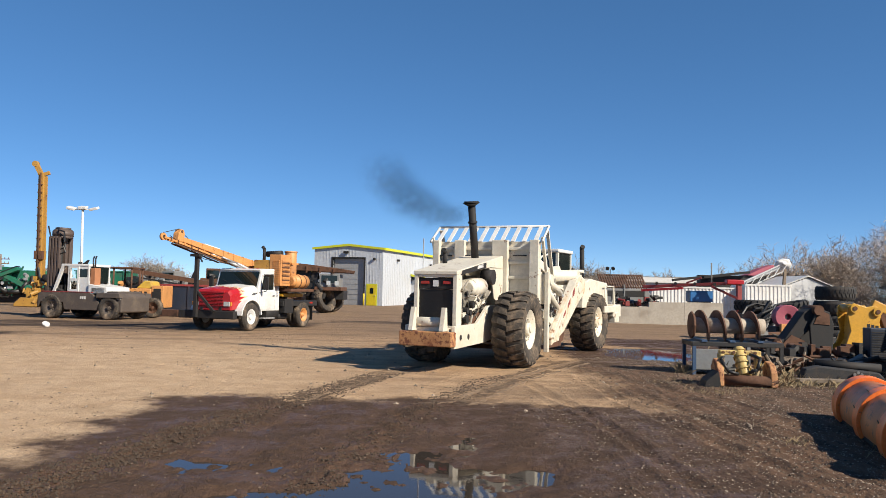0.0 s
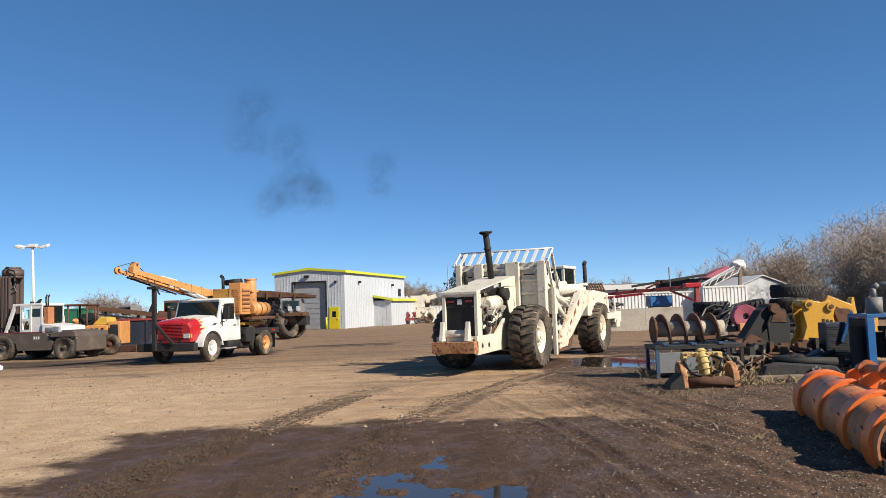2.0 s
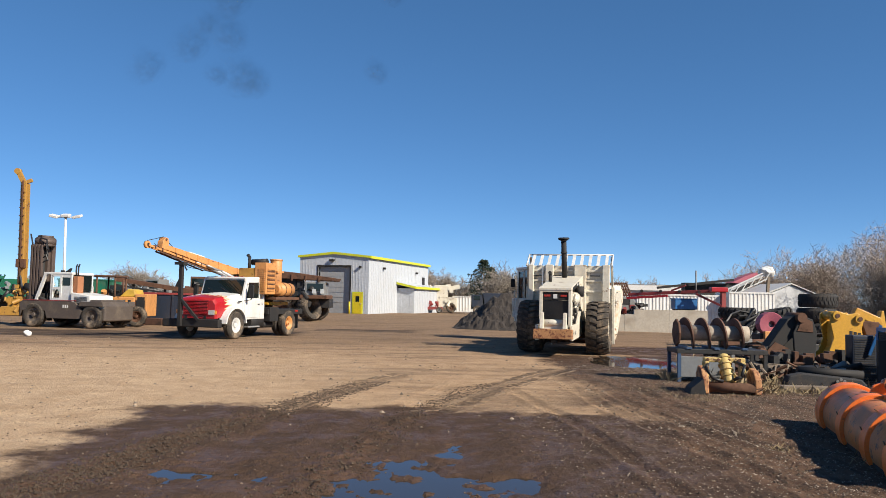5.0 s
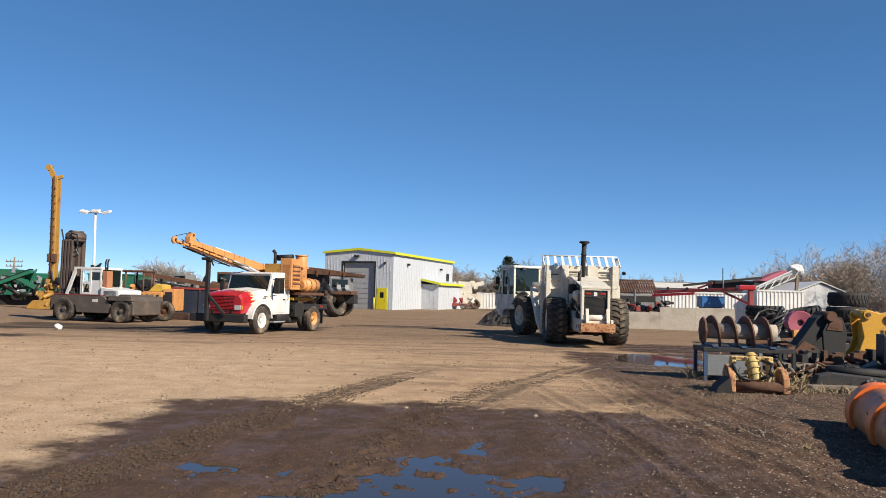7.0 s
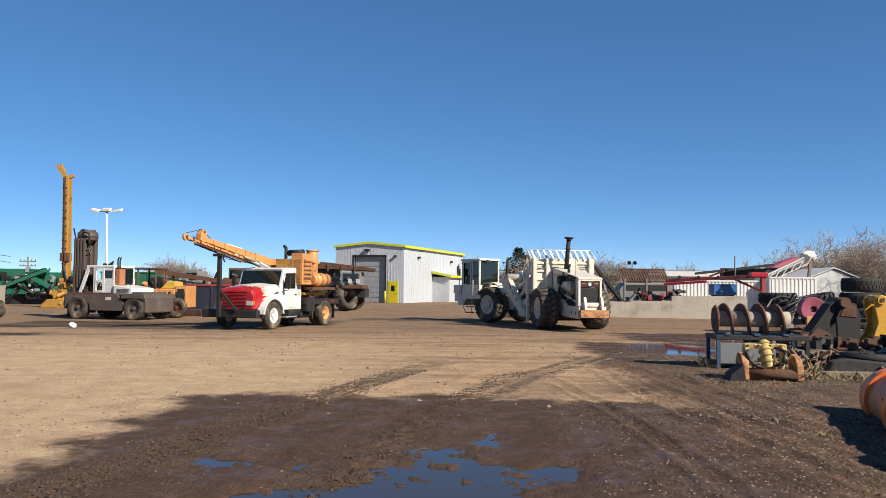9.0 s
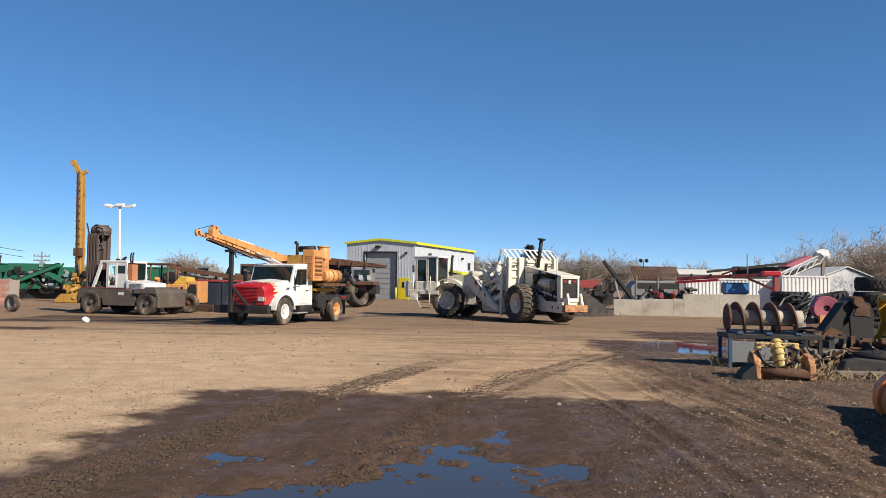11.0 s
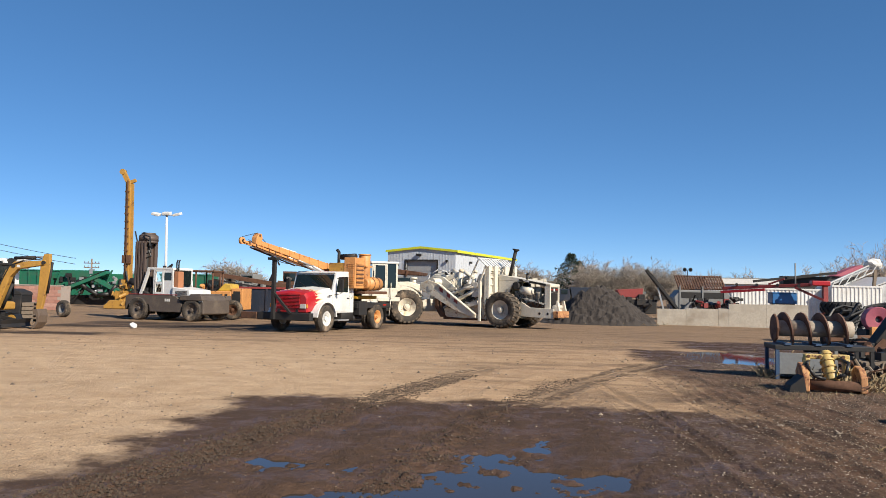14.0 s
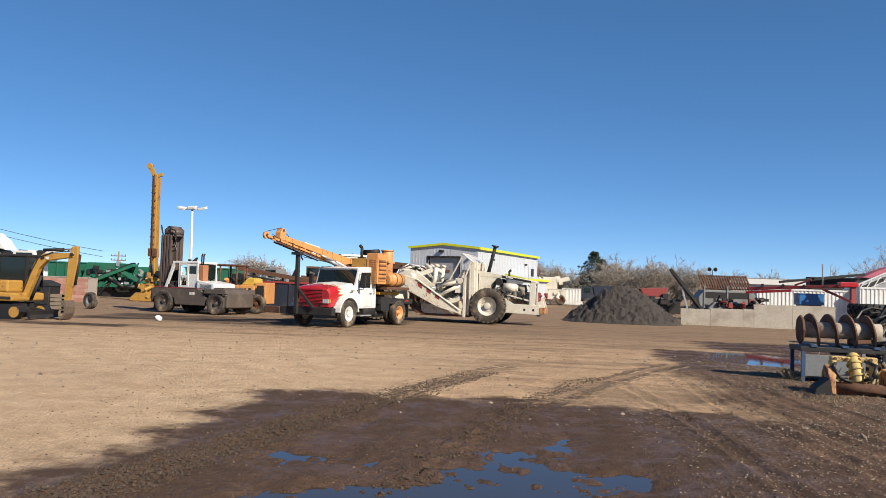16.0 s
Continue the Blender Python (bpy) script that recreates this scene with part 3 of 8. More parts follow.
        part("post_plate", box(B(), s * 1.40 - 0.05, s * 1.40 + 0.05, 0.98, 1.10, 0.28, 2.15), CREAM, root, bevel=0.012)
        part("post_web", box(B(), min(s * 1.24, s * 1.36), max(s * 1.24, s * 1.36), 1.0, 1.5, 1.4, 2.1), CREAM, root, bevel=0.012)
        part("guard_strut", beam(B(), (s * 1.34, 1.18, 3.16), (s * 1.32, 1.85, 1.85), 0.07, 0.05), CREAM, root)
        part("guard_strut", beam(B(), (s * 1.38, 1.05, 2.1), (s * 1.36, 0.75, 2.95), 0.06, 0.06), CREAM, root)
        bm = B()
        prism(bm, [(1.2, 0.42), (1.2, 0.62), (2.2, 1.28), (3.3, 2.0), (3.85, 2.16), (4.35, 2.05), (4.4, 1.72), (3.7, 1.42), (2.3, 0.72)], "x", s * 1.42 - 0.06, s * 1.42 + 0.06)
        part("draft_arm", bm, WORN, root, "sloped draft arm with faded red stripes", 0.02)
        for k in range(3):
            y = 2.2 + 0.42 * k
            z = 0.86 + (y - 1.9) * 0.6
            bm = prism(B(), [(y, z), (y + 0.2, z + 0.12), (y + 0.2, z + 0.32), (y, z + 0.2)], "x", s * 1.482, s * 1.486)
            part("warning_stripe", bm, FADERED, root)
        bm = cyl(B(), (s * 1.30, 1.3, 1.75), (s * 1.30, 2.3, 1.25), 0.09)
        part("hoist_cylinder", bm, CREAM, root)
        part("hoist_cylinder", cyl(B(), (s * 1.33, 1.2, 1.98), (s * 1.33, 2.35, 1.66), 0.085), CREAM, root)
        part("cylinder_rod", cyl(B(), (s * 1.33, 2.35, 1.66), (s * 1.33, 3.3, 1.4), 0.04), ALU, root)
        part("pin_boss", cyl(B(), (s * 1.2, 1.25, 1.97), (s * 1.46, 1.25, 1.97), 0.13), CREAM, root)
        part("pin_boss", cyl(B(), (s * 1.36, 3.75, 1.82), (s * 1.5, 3.75, 1.82), 0.16), CREAM, root)
        part("arm_flange", beam(B(), (s * 1.42, 1.25, 0.60), (s * 1.42, 3.32, 1.99), 0.2, 0.05), CREAM, root, bevel=0.01)
        part("bell_crank", prism(B(), [(1.35, 1.3), (1.6, 1.75), (1.95, 1.7), (2.05, 1.45), (1.7, 1.15)], "x", s * 1.24 - 0.03, s * 1.24 + 0.03), DARK, root, "", 0.02)
        for k in range(3):
            part("pipe", tube(B(), [(s * 1.2, 1.15, 1.3 + 0.11 * k), (s * 1.22, 2.0, 1.1 + 0.11 * k), (s * 1.2, 2.9, 0.85 + 0.1 * k)], 0.02, 6), HOSE if k % 2 else ALU, root)
        part("cylinder_rod", cyl(B(), (s * 1.30, 2.3, 1.25), (s * 1.30, 3.1, 0.85), 0.045), ALU, root)
        part("lift_link", beam(B(), (s * 1.30, 1.2, 1.15), (s * 1.30, 2.5, 0.75), 0.09, 0.2), CREAM, root, bevel=0.015)
        bm = B()
        for k in range(5):
            y0 = 1.3 + 0.25 * k
            tube(bm, [(s * 1.30, y0, 1.5 - 0.1 * k), (s * 1.34, y0 + 0.2, 1.25 - 0.1 * k), (s * 1.33, y0 + 0.5, 1.2 - 0.08 * k), (s * 1.30, y0 + 0.7, 1.35 - 0.1 * k)], 0.02, 6)
        loose("side_hose", bm, HOSE, root)
        part("front_cylinder", cyl(B(), (s * 0.5, 2.6, 2.35), (s * 0.42, 3.2, 2.7), 0.1, seg=16), CREAM, root)
    part("bowl_floor", box(B(), -1.16, 1.16, 0.9, 3.2, 0.3, 0.4), RUST, root, "scoured steel bowl floor")
    part("ejector", prism(B(), [(1.0, 0.45), (1.06, 0.45), (1.5, 1.9), (1.4, 1.95)], "x", -1.14, 1.14), RUST, root)
    bm = B()
    prism(bm, [(3.0, 0.4), (3.4, 0.4), (3.75, 0.9), (3.7, 1.4), (3.35, 1.6), (3.3, 1.5), (3.55, 1.3), (3.55, 0.95)], "x", -1.15, 1.15)
    part("apron", bm, RUST, root, "curved steel apron, rust brown", 0.01)
    part("draft_tube", cyl(B(), (-1.45, 3.72, 2.08), (1.45, 3.72, 2.08), 0.2, seg=18), CREAM, root)
    bm = B()
    prism(bm, [(3.5, 1.85), (3.45, 2.15), (3.8, 2.45), (4.4, 2.5), (4.66, 2.25), (4.62, 1.0), (4.15, 1.0), (4.1, 2.0)], "x", -0.3, 0.3)
    part("gooseneck", bm, CREAM, root, "arched gooseneck hitch", 0.05)
    for s in (-1, 1):
        bm = prism(B(), [(2.3, 1.45), (3.1, 2.1), (3.5, 2.36), (4.1, 2.4), (4.62, 2.1), (4.5, 1.8), (3.6, 1.85), (2.9, 1.15)], "x", s * 0.8 - 0.05, s * 0.8 + 0.05)
        part("yoke_plate", bm, CREAM, root, "", 0.02)
        part("work_lamp", cyl(B(), (s * 0.25, 3.75, 2.55), (s * 0.25, 3.62, 2.55), 0.09, 0.11), SOOT, root)
        part("lever_arm", beam(B(), (s * 0.75, 3.7, 2.1), (s * 0.6, 2.7, 2.5), 0.1, 0.22), CREAM, root, bevel=0.02)
    # looping hoses and upright lift cylinders on the gooseneck
    for s in (-1, 1):
        for k in range(2):
            x = s * (0.2 + 0.3 * k)
            part("neck_hose", tube(B(), [(x, 3.1, 2.1), (x, 3.5, 2.5 + 0.12 * k), (x * 1.1, 4.0, 2.62 + 0.1 * k), (x, 4.5, 2.45), (x * 0.9, 4.8, 1.9)], 0.028, 8), WHITE if k % 2 else CREAM, root)
        part("lift_cylinder", cyl(B(), (s * 0.62, 2.75, 1.5), (s * 0.62, 2.6, 2.62), 0.11, seg=16), CREAM, root)
        part("cylinder_cap", cyl(B(), (s * 0.62, 2.6, 2.62), (s * 0.62, 2.56, 2.74), 0.13, 0.1, 16), WORN, root)
        part("cylinder_rod", cyl(B(), (s * 0.62, 2.78, 1.0), (s * 0.62, 2.75, 1.5), 0.055), ALU, root)
    # rear engine dressing: cream expansion tank, pale cable loops, rusty sump and braces
    for s in (-1, 1):
        bm = cyl(B(), (s * 0.36, -1.28, 1.72), (s * 0.36, -0.62, 1.76), 0.2, seg=18)
        cyl(bm, (s * 0.36, -1.36, 1.72), (s * 0.36, -1.28, 1.72), 0.12, 0.2, 18)
        part("expansion_tank", bm, CREAM, root, "cream rounded tank")
        part("sump", box(B(), min(s * 0.2, s * 0.42), max(s * 0.2, s * 0.42), -1.9, -0.7, 0.92, 1.2), RUST, root, "", 0.03)
        part("side_brace", beam(B(), (s * 0.46, -1.95, 1.15), (s * 0.46, -0.6, 1.45), 0.05, 0.07), CREAM, root)
        for k in range(12):
            y, z = rnd.uniform(-1.95, -0.45), rnd.uniform(1.2, 1.75)
            pts = [(s * (0.44 + 0.05 * math.sin(2.1 * i + k)), y + 0.11 * i, z + 0.13 * math.sin(1.3 * i + k)) for i in range(5)]
            part("cable_loop", tube(B(), pts, rnd.choice((0.012, 0.018, 0.025)), 6), rnd.choice((WHITE, HOSE, RUST, CREAM, HOSE)), root)
    for s in (-1, 1):
        for k in range(10):
            y0, z0 = rnd.uniform(1.2, 2.6), rnd.uniform(1.0, 2.0)
            pts = [(s * (1.31 + 0.04 * math.sin(1.7 * i + k)), y0 + 0.16 * i, z0 - 0.07 * i + 0.1 * math.sin(1.4 * i + k)) for i in range(5)]
            part("side_hose", tube(B(), pts, rnd.choice((0.014, 0.02, 0.028)), 6), rnd.choice((HOSE, WHITE, HOSE, RUST)), root)
        part("valve_block", box(B(), s * 1.28 - 0.08, s * 1.28 + 0.08, 1.55, 1.95, 1.78, 2.02), ENGINE, root, "", 0.02)
        part("top_rail", beam(B(), (s * 1.2, 1.15, 2.05), (s * 1.2, 3.0, 1.75), 0.12, 0.05), CREAM, root)
    for x in (-1.0, -0.35, 0.85):
        part("access_step", box(B(), x - 0.16, x + 0.16, 0.66, 0.72, 2.5, 2.53), DARK, root)
    # tractor in front of the hinge
    tr = part("tractor", box(B(), -0.6, 0.6, -0.3, 2.75, 0.62, 1.25), CREAM, root, "cream tractor unit with a glazed cab", 0.03, (0, PIVOT, 0))
    for s in (-1, 1):
        w = part("wheel", tyre_mesh(WHEEL_R, 0.72, 0, 0.45, 0.05), TYRE, tr, "large earthmover tyre with worn lugs", 0, (s * 1.06, FRONT, WHEEL_R))
        loose_lugs(w, WHEEL_R, 0.72, 22, 0.05, 0.35)
        spin["front"].append(w)
        # the disc sits still round the hub and shares its axis
        part("rim", rim_mesh(0.465, 0.64, s, 16), WORN, tr, "cream painted steel rim", 0, (s * 1.06, FRONT, WHEEL_R))
        bm = B()
        arc = [(FRONT + 1.04 * math.cos(a), WHEEL_R + 1.04 * math.sin(a)) for a in np.linspace(radians(50), radians(150), 13)]
        inner = [(FRONT + 1.0 * math.cos(a), WHEEL_R + 1.0 * math.sin(a)) for a in np.linspace(radians(150), radians(50), 13)]
        prism(bm, arc + inner, "x", min(s * 0.62, s * 1.12), max(s * 0.62, s * 1.12))
        part("fender", bm, CREAM, tr)
        part("headlight", cyl(B(), (s * 1.1, 3.0, 1.35), (s * 1.1, 3.06, 1.35), 0.1), LENS, tr)
        part("guard_horn", prism(B(), [(3.05, 1.1), (3.2, 1.1), (3.12, 1.75), (3.08, 1.75)], "x", s * 1.25 - 0.03, s * 1.25 + 0.03), CREAM, tr)
    part("front_bumper", box(B(), -1.4, 1.4, 2.75, 3.2, 0.78, 1.1), CREAM, tr, bevel=0.03)
    part("deck", box(B(), -1.42, 1.42, 1.9, 2.95, 1.1, 1.3), CREAM, tr, bevel=0.02)
    bm = B()
    prism(bm, [(0.5, 1.25), (0.5, 1.95), (1.2, 2.1), (2.85, 2.0), (2.95, 1.3), (2.0, 1.25)], "x", 0.05, 1.2)
    part("engine_hood", bm, CREAM, tr, bevel=0.03)
    part("hood_grille", box(B(), 0.2, 1.1, 2.955, 2.975, 1.35, 1.9), DARK, tr)
    bm = cyl(B(), (0.95, 0.75, 2.0), (0.95, 0.75, 2.25), 0.12)
    cyl(bm, (0.95, 0.75, 2.25), (0.95, 0.75, 2.34), 0.2, 0.17, 18)
    part("air_cleaner", bm, CREAM, tr)
    part("exhaust_stack", tube(B(), [(0.62, 2.2, 1.9), (0.62, 2.15, 2.95), (0.66, 2.1, 3.0)], 0.07, 12), SOOT, tr, "short black exhaust pipe")
    # cab: floor box, pillars, glass, roof
    part("cab_base", box(B(), -1.36, -0.08, 1.72, 2.95, 1.3, 1.75), CREAM, tr, bevel=0.03)
    part("cab_roof", box(B(), -1.40, -0.04, 1.66, 3.02, 2.92, 3.03), WHITE, tr, bevel=0.035)
    for x in (-1.32, -0.12):
        for y in (1.76, 2.91):
            part("pillar", box(B(), x - 0.04, x + 0.04, y - 0.04, y + 0.04, 1.75, 2.93), CREAM, tr)
    part("pillar", box(B(), -1.345, -1.295, 2.2, 2.26, 1.75, 2.93), CREAM, tr)
    for x in (-1.325, -0.115):
        part("side_glass", box(B(), x - 0.008, x + 0.008, 1.8, 2.87, 1.76, 2.91), GLASS, tr)
    for y in (1.765, 2.905):
        part("cab_glass", box(B(), -1.28, -0.16, y - 0.008, y + 0.008, 1.76, 2.91), GLASS, tr)
    bm = B()
    for x0, x1, z0, z1 in ((2.27, 2.33, 1.3, 2.9), (2.80, 2.86, 1.3, 2.9), (2.33, 2.80, 2.84, 2.9), (2.33, 2.8, 1.3, 1.45)):
        box(bm, -1.372, -1.362, x0, x1, z0, z1)
    part("cab_door_frame", bm, CREAM, tr)
    part("roof_light", box(B(), -1.0, -0.8, 1.62, 1.68, 2.85, 2.95), DARK, tr)
    for k in range(3):
        part("step", box(B(), -1.5, -1.3, 2.1, 2.5, 0.42 + 0.28 * k, 0.46 + 0.28 * k), DARK, tr)
    part("step_rail", tube(B(), [(-1.48, 2.12, 0.4), (-1.48, 2.05, 1.2), (-1.45, 2.05, 2.0)], 0.02), CREAM, tr)
    part("step_rail", tube(B(), [(-1.48, 2.5, 0.4), (-1.5, 2.95, 1.2), (-1.45, 3.0, 2.1)], 0.02), CREAM, tr)
    part("handrail", tube(B(), [(1.3, 2.0, 1.3), (1.3, 2.0, 1.9), (1.3, 2.9, 1.9), (1.3, 2.9, 1.3)], 0.02), CREAM, tr)
    part("mirror", box(B(), -1.66, -1.48, 2.9, 2.94, 2.2, 2.55), SOOT, tr, bevel=0.01)
    part("mirror_arm", tube(B(), [(-1.35, 2.95, 2.8), (-1.57, 2.95, 2.75), (-1.57, 2.92, 2.2)], 0.012, 6), SOOT, tr)
    for o in tr.children:
        if o.name.split(".")[0] in ("cab_base", "cab_roof", "pillar", "side_glass", "cab_glass", "cab_door_frame", "roof_light", "step", "step_rail", "handrail", "mirror", "mirror_arm", "front_bumper", "headlight", "guard_horn"):
            o.location.y += 0.3
    part("front_platform", box(B(), -1.38, 1.38, 2.95, 3.75, 0.95, 1.34), CREAM, tr, "", 0.03)
    part("battery_box", box(B(), -1.36, -0.5, 3.3, 3.85, 1.34, 1.75), CREAM, tr, "", 0.03)
    # the body is a little wider and longer than drawn, with a shorter tail
    for o in [*root.children, *tr.children]:
        kind = o.name.split(".")[0]
        if kind in ("wheel", "rim"):
            o.location.x *= 1.045
            continue
        if o is not tr and o.parent is tr:
            o.location.y *= 1.04
        tall = 1.055 if kind == "exhaust_stack" else 1.02
        for v in o.data.vertices:
            v.co.x, v.co.z = v.co.x * 1.045, v.co.z * tall
            v.co.y *= 0.945 if o.parent is root and o is not tr and v.co.y < 0 else 1.04
    return root, tr, spin


SCRAPER, TRACTOR, SPIN = scraper()


# ---- metal workshop building ----
def siding():
    m = mat("white_metal_siding", (0.63, 0.66, 0.70), 0.45, 0.0, (0.45, 0.43, 0.40), 0.3, 0.5, 0.03)
    return m


SIDING = siding()
LIME = mat("lime_yellow_trim", (0.72, 0.74, 0.03), 0.45, 0, (0.4, 0.36, 0.1), 0.3, 1)
DOORYELLOW = mat("yellow_door_paint", (0.80, 0.62, 0.02), 0.4, 0, (0.4, 0.3, 0.05), 0.25, 1)
SHUTTER = mat("grey_shutter", (0.42, 0.42, 0.42), 0.5, 0.1, (0.25, 0.23, 0.2), 0.3, 0.7)


def ribs(parent, p, q, z0, top, pitch=0.3):
    """Raised ribs on the outside of a wall from p to q; top gives the height at each share of the way."""
    p, q = Vector(p), Vector(q)
    d = q - p
    n = int(d.length / pitch)
    u = d.normalized()
    out = Vector((u.y, -u.x)) * 0.016
    for k in range(1, n):
        c = p + d * k / n
        a, b = c - u * 0.03, c + u * 0.03
        part("rib", prism(B(), [tuple(a), tuple(b), tuple(b + out), tuple(a + out)], "z", z0, top(k / n)), SIDING, parent)


def workshop():
    W, L, E, P = 7.6, 20.0, 5.65, 6.0
    r = thing("workshop", pose(-5.88, 78, 0, 0, 0, -17.3), "white ribbed metal workshop with lime-yellow roof trim", "building")
    g0, g1, gz = -5.5, -2.05, 4.7

    def front_top(s):
        return E + (P - E) * (1 - abs(2 * s - 1))
    bm = B()
    prism(bm, [(-W, 0), (g0, 0), (g0, gz), (g1, gz), (g1, 0), (0, 0), (0, E), (-W / 2, P), (-W, E)], "y", 0, 0.2)
    front = part("wall", bm, SIDING, r)
    for a, b, z0 in ((-W, g0, 0), (g0, g1, gz + 0.15), (g1, 0, 0)):
        ribs(front, (a, 0), (b, 0), z0, lambda s: front_top((W + a + (b - a) * s) / W) - 0.03)
    bm = box(B(), -0.2, 0, 0.2, L, 0, E)
    ribs(part("wall", bm, SIDING, r), (0, 0.2), (0, L), 0, lambda s: E, 0.5)
    part("wall", box(B(), -W, -W + 0.2, 0.2, L, 0, E), SIDING, r)
    part("wall", prism(B(), [(-W + 0.2, 0), (-0.2, 0), (-0.2, E), (-W / 2, P), (-W + 0.2, E)], "y", L - 0.2, L), SIDING, r)
    bm = B()
    prism(bm, [(-W - 0.15, E), (-W / 2, P + 0.03), (0.15, E), (0.15, E + 0.1), (-W / 2, P + 0.14), (-W - 0.15, E + 0.1)], "y", -0.1, L + 0.1)
    part("roof", bm, SIDING, r)
    bm = B()
    prism(bm, [(-W - 0.2, E - 0.06), (-W / 2, P - 0.03), (0.2, E - 0.06), (0.2, E + 0.16), (-W / 2, P + 0.2), (-W - 0.2, E + 0.16)], "y", -0.17, -0.1)
    part("gable_trim", bm, LIME, r, "lime-yellow metal roof edge trim")
    part("gutter", box(B(), 0.15, 0.28, -0.1, L, E - 0.1, E + 0.16), LIME, r, "lime-yellow gutter", 0.01)
    door = part("garage_door", box(B(), g0 + 0.06, g1 - 0.06, 0.25, 0.3, 0, gz), SHUTTER, r, "grey sectional garage door, closed")
    for k in range(9):
        part("panel", box(B(), g0 + 0.08, g1 - 0.08, 0.225, 0.25, 0.03 + k * gz / 9, (k + 1) * gz / 9 - 0.02), SHUTTER, door)
    bm = B()
    for a, b, c, d in ((g0 - 0.15, g0, 0, gz + 0.15), (g1, g1 + 0.15, 0, gz + 0.15), (g0, g1, gz, gz + 0.15)):
        box(bm, a, b, -0.05, 0.2, c, d)
    part("door_surround", bm, SOOT, r)
    for x in (g1 + 0.25,):
        part("bollard", cyl(B(), (x, -0.5, 0), (x, -0.5, 1.2), 0.09), DOORYELLOW, r, "yellow steel bollard")
    dr = part("door", box(B(), -1.62, -0.66, -0.06, 0.02, 0.02, 2.08), DOORYELLOW, r, "yellow steel door with a small window", 0.01)
    part("window", box(B(), -1.32, -0.95, -0.075, -0.06, 1.2, 1.75), GLASS, dr)
    part("handle", cyl(B(), (-0.74, -0.12, 1.0), (-0.74, -0.06, 1.0), 0.05), ALU, dr)
    part("door_frame", box(B(), -1.72, -0.56, -0.045, 0.0, 0, 2.18), LIME, r)
    for x, y, z in ((-4.0, -0.1, 5.35), (-0.9, -0.1, 4.7)):
        part("wall_lamp", box(B(), x - 0.28 if x < -2 else x - 0.12, x + 0.28 if x < -2 else x + 0.12, y - 0.15, y + 0.07, z - 0.13, z + 0.1), SOOT, r, "dark wall pack lamp", 0.04)
    for y, z, d in ((3.8, 4.7, 0.3), (14.8, 4.6, 0.3)):
        part("wall_lamp", box(B(), 0.03, 0.3, y, y + d, z - 0.1, z + 0.12), SOOT, r, "dark wall pack lamp", 0.03)
    part("louvre", box(B(), 0.03, 0.09, 17.4, 18.3, 2.9, 4.2), DARK, r)
    # lean-to at the back half
    bm = box(B(), 0.0, 2.0, 8.6, L - 0.5, 0, 2.75)
    lean = part("lean_to", bm, SIDING, r)
    ribs(lean, (2.0, 8.6), (2.0, L - 0.5), 0, lambda s: 2.68, 0.6)
    ribs(lean, (0.0, 8.6), (2.0, 8.6), 0, lambda s: 2.68, 0.5)
    bm = prism(B(), [(0.03, 3.12), (0.03, 3.3), (2.2, 2.9), (2.2, 2.7)], "y", 8.3, L - 0.3)
    part("lean_to_roof", bm, SIDING, r)
    part("lean_to_trim", prism(B(), [(0.03, 3.16), (0.03, 3.4), (2.24, 2.95), (2.24, 2.71)], "y", 8.22, 8.3), LIME, r, "lime-yellow lean-to roof edge")
    part("lean_to_gutter", box(B(), 2.2, 2.3, 8.3, L - 0.3, 2.68, 2.94), LIME, r, "lime-yellow lean-to gutter")
    return r


workshop()
rack = thing("hose_rack", pose(-2.2, 87.3, 0, 0, 0, -17.3), "pale yellow steel hose rack by the workshop wall", "rack")
for x in (-0.7, 0.0, 0.7):
    part("post", cyl(B(), (x, 0, 0), (x, 0, 1.5), 0.07), LIME, rack)
part("rail", cyl(B(), (-0.8, 0, 1.45), (0.8, 0, 1.45), 0.06), LIME, rack)
part("hose_coil", lathe(B(), [(0.45, -0.06), (0.6, -0.06), (0.6, 0.06), (0.45, 0.06)], 20), HOSE, rack, "", 0, (-0.9, -0.1, 0.85))


# ---- red and white drilling truck ----
def truck_tyre(r=0.53, w=0.28):
    return tyre_mesh(r, w, 34, 0.29, 0.018, 0.0, 36)


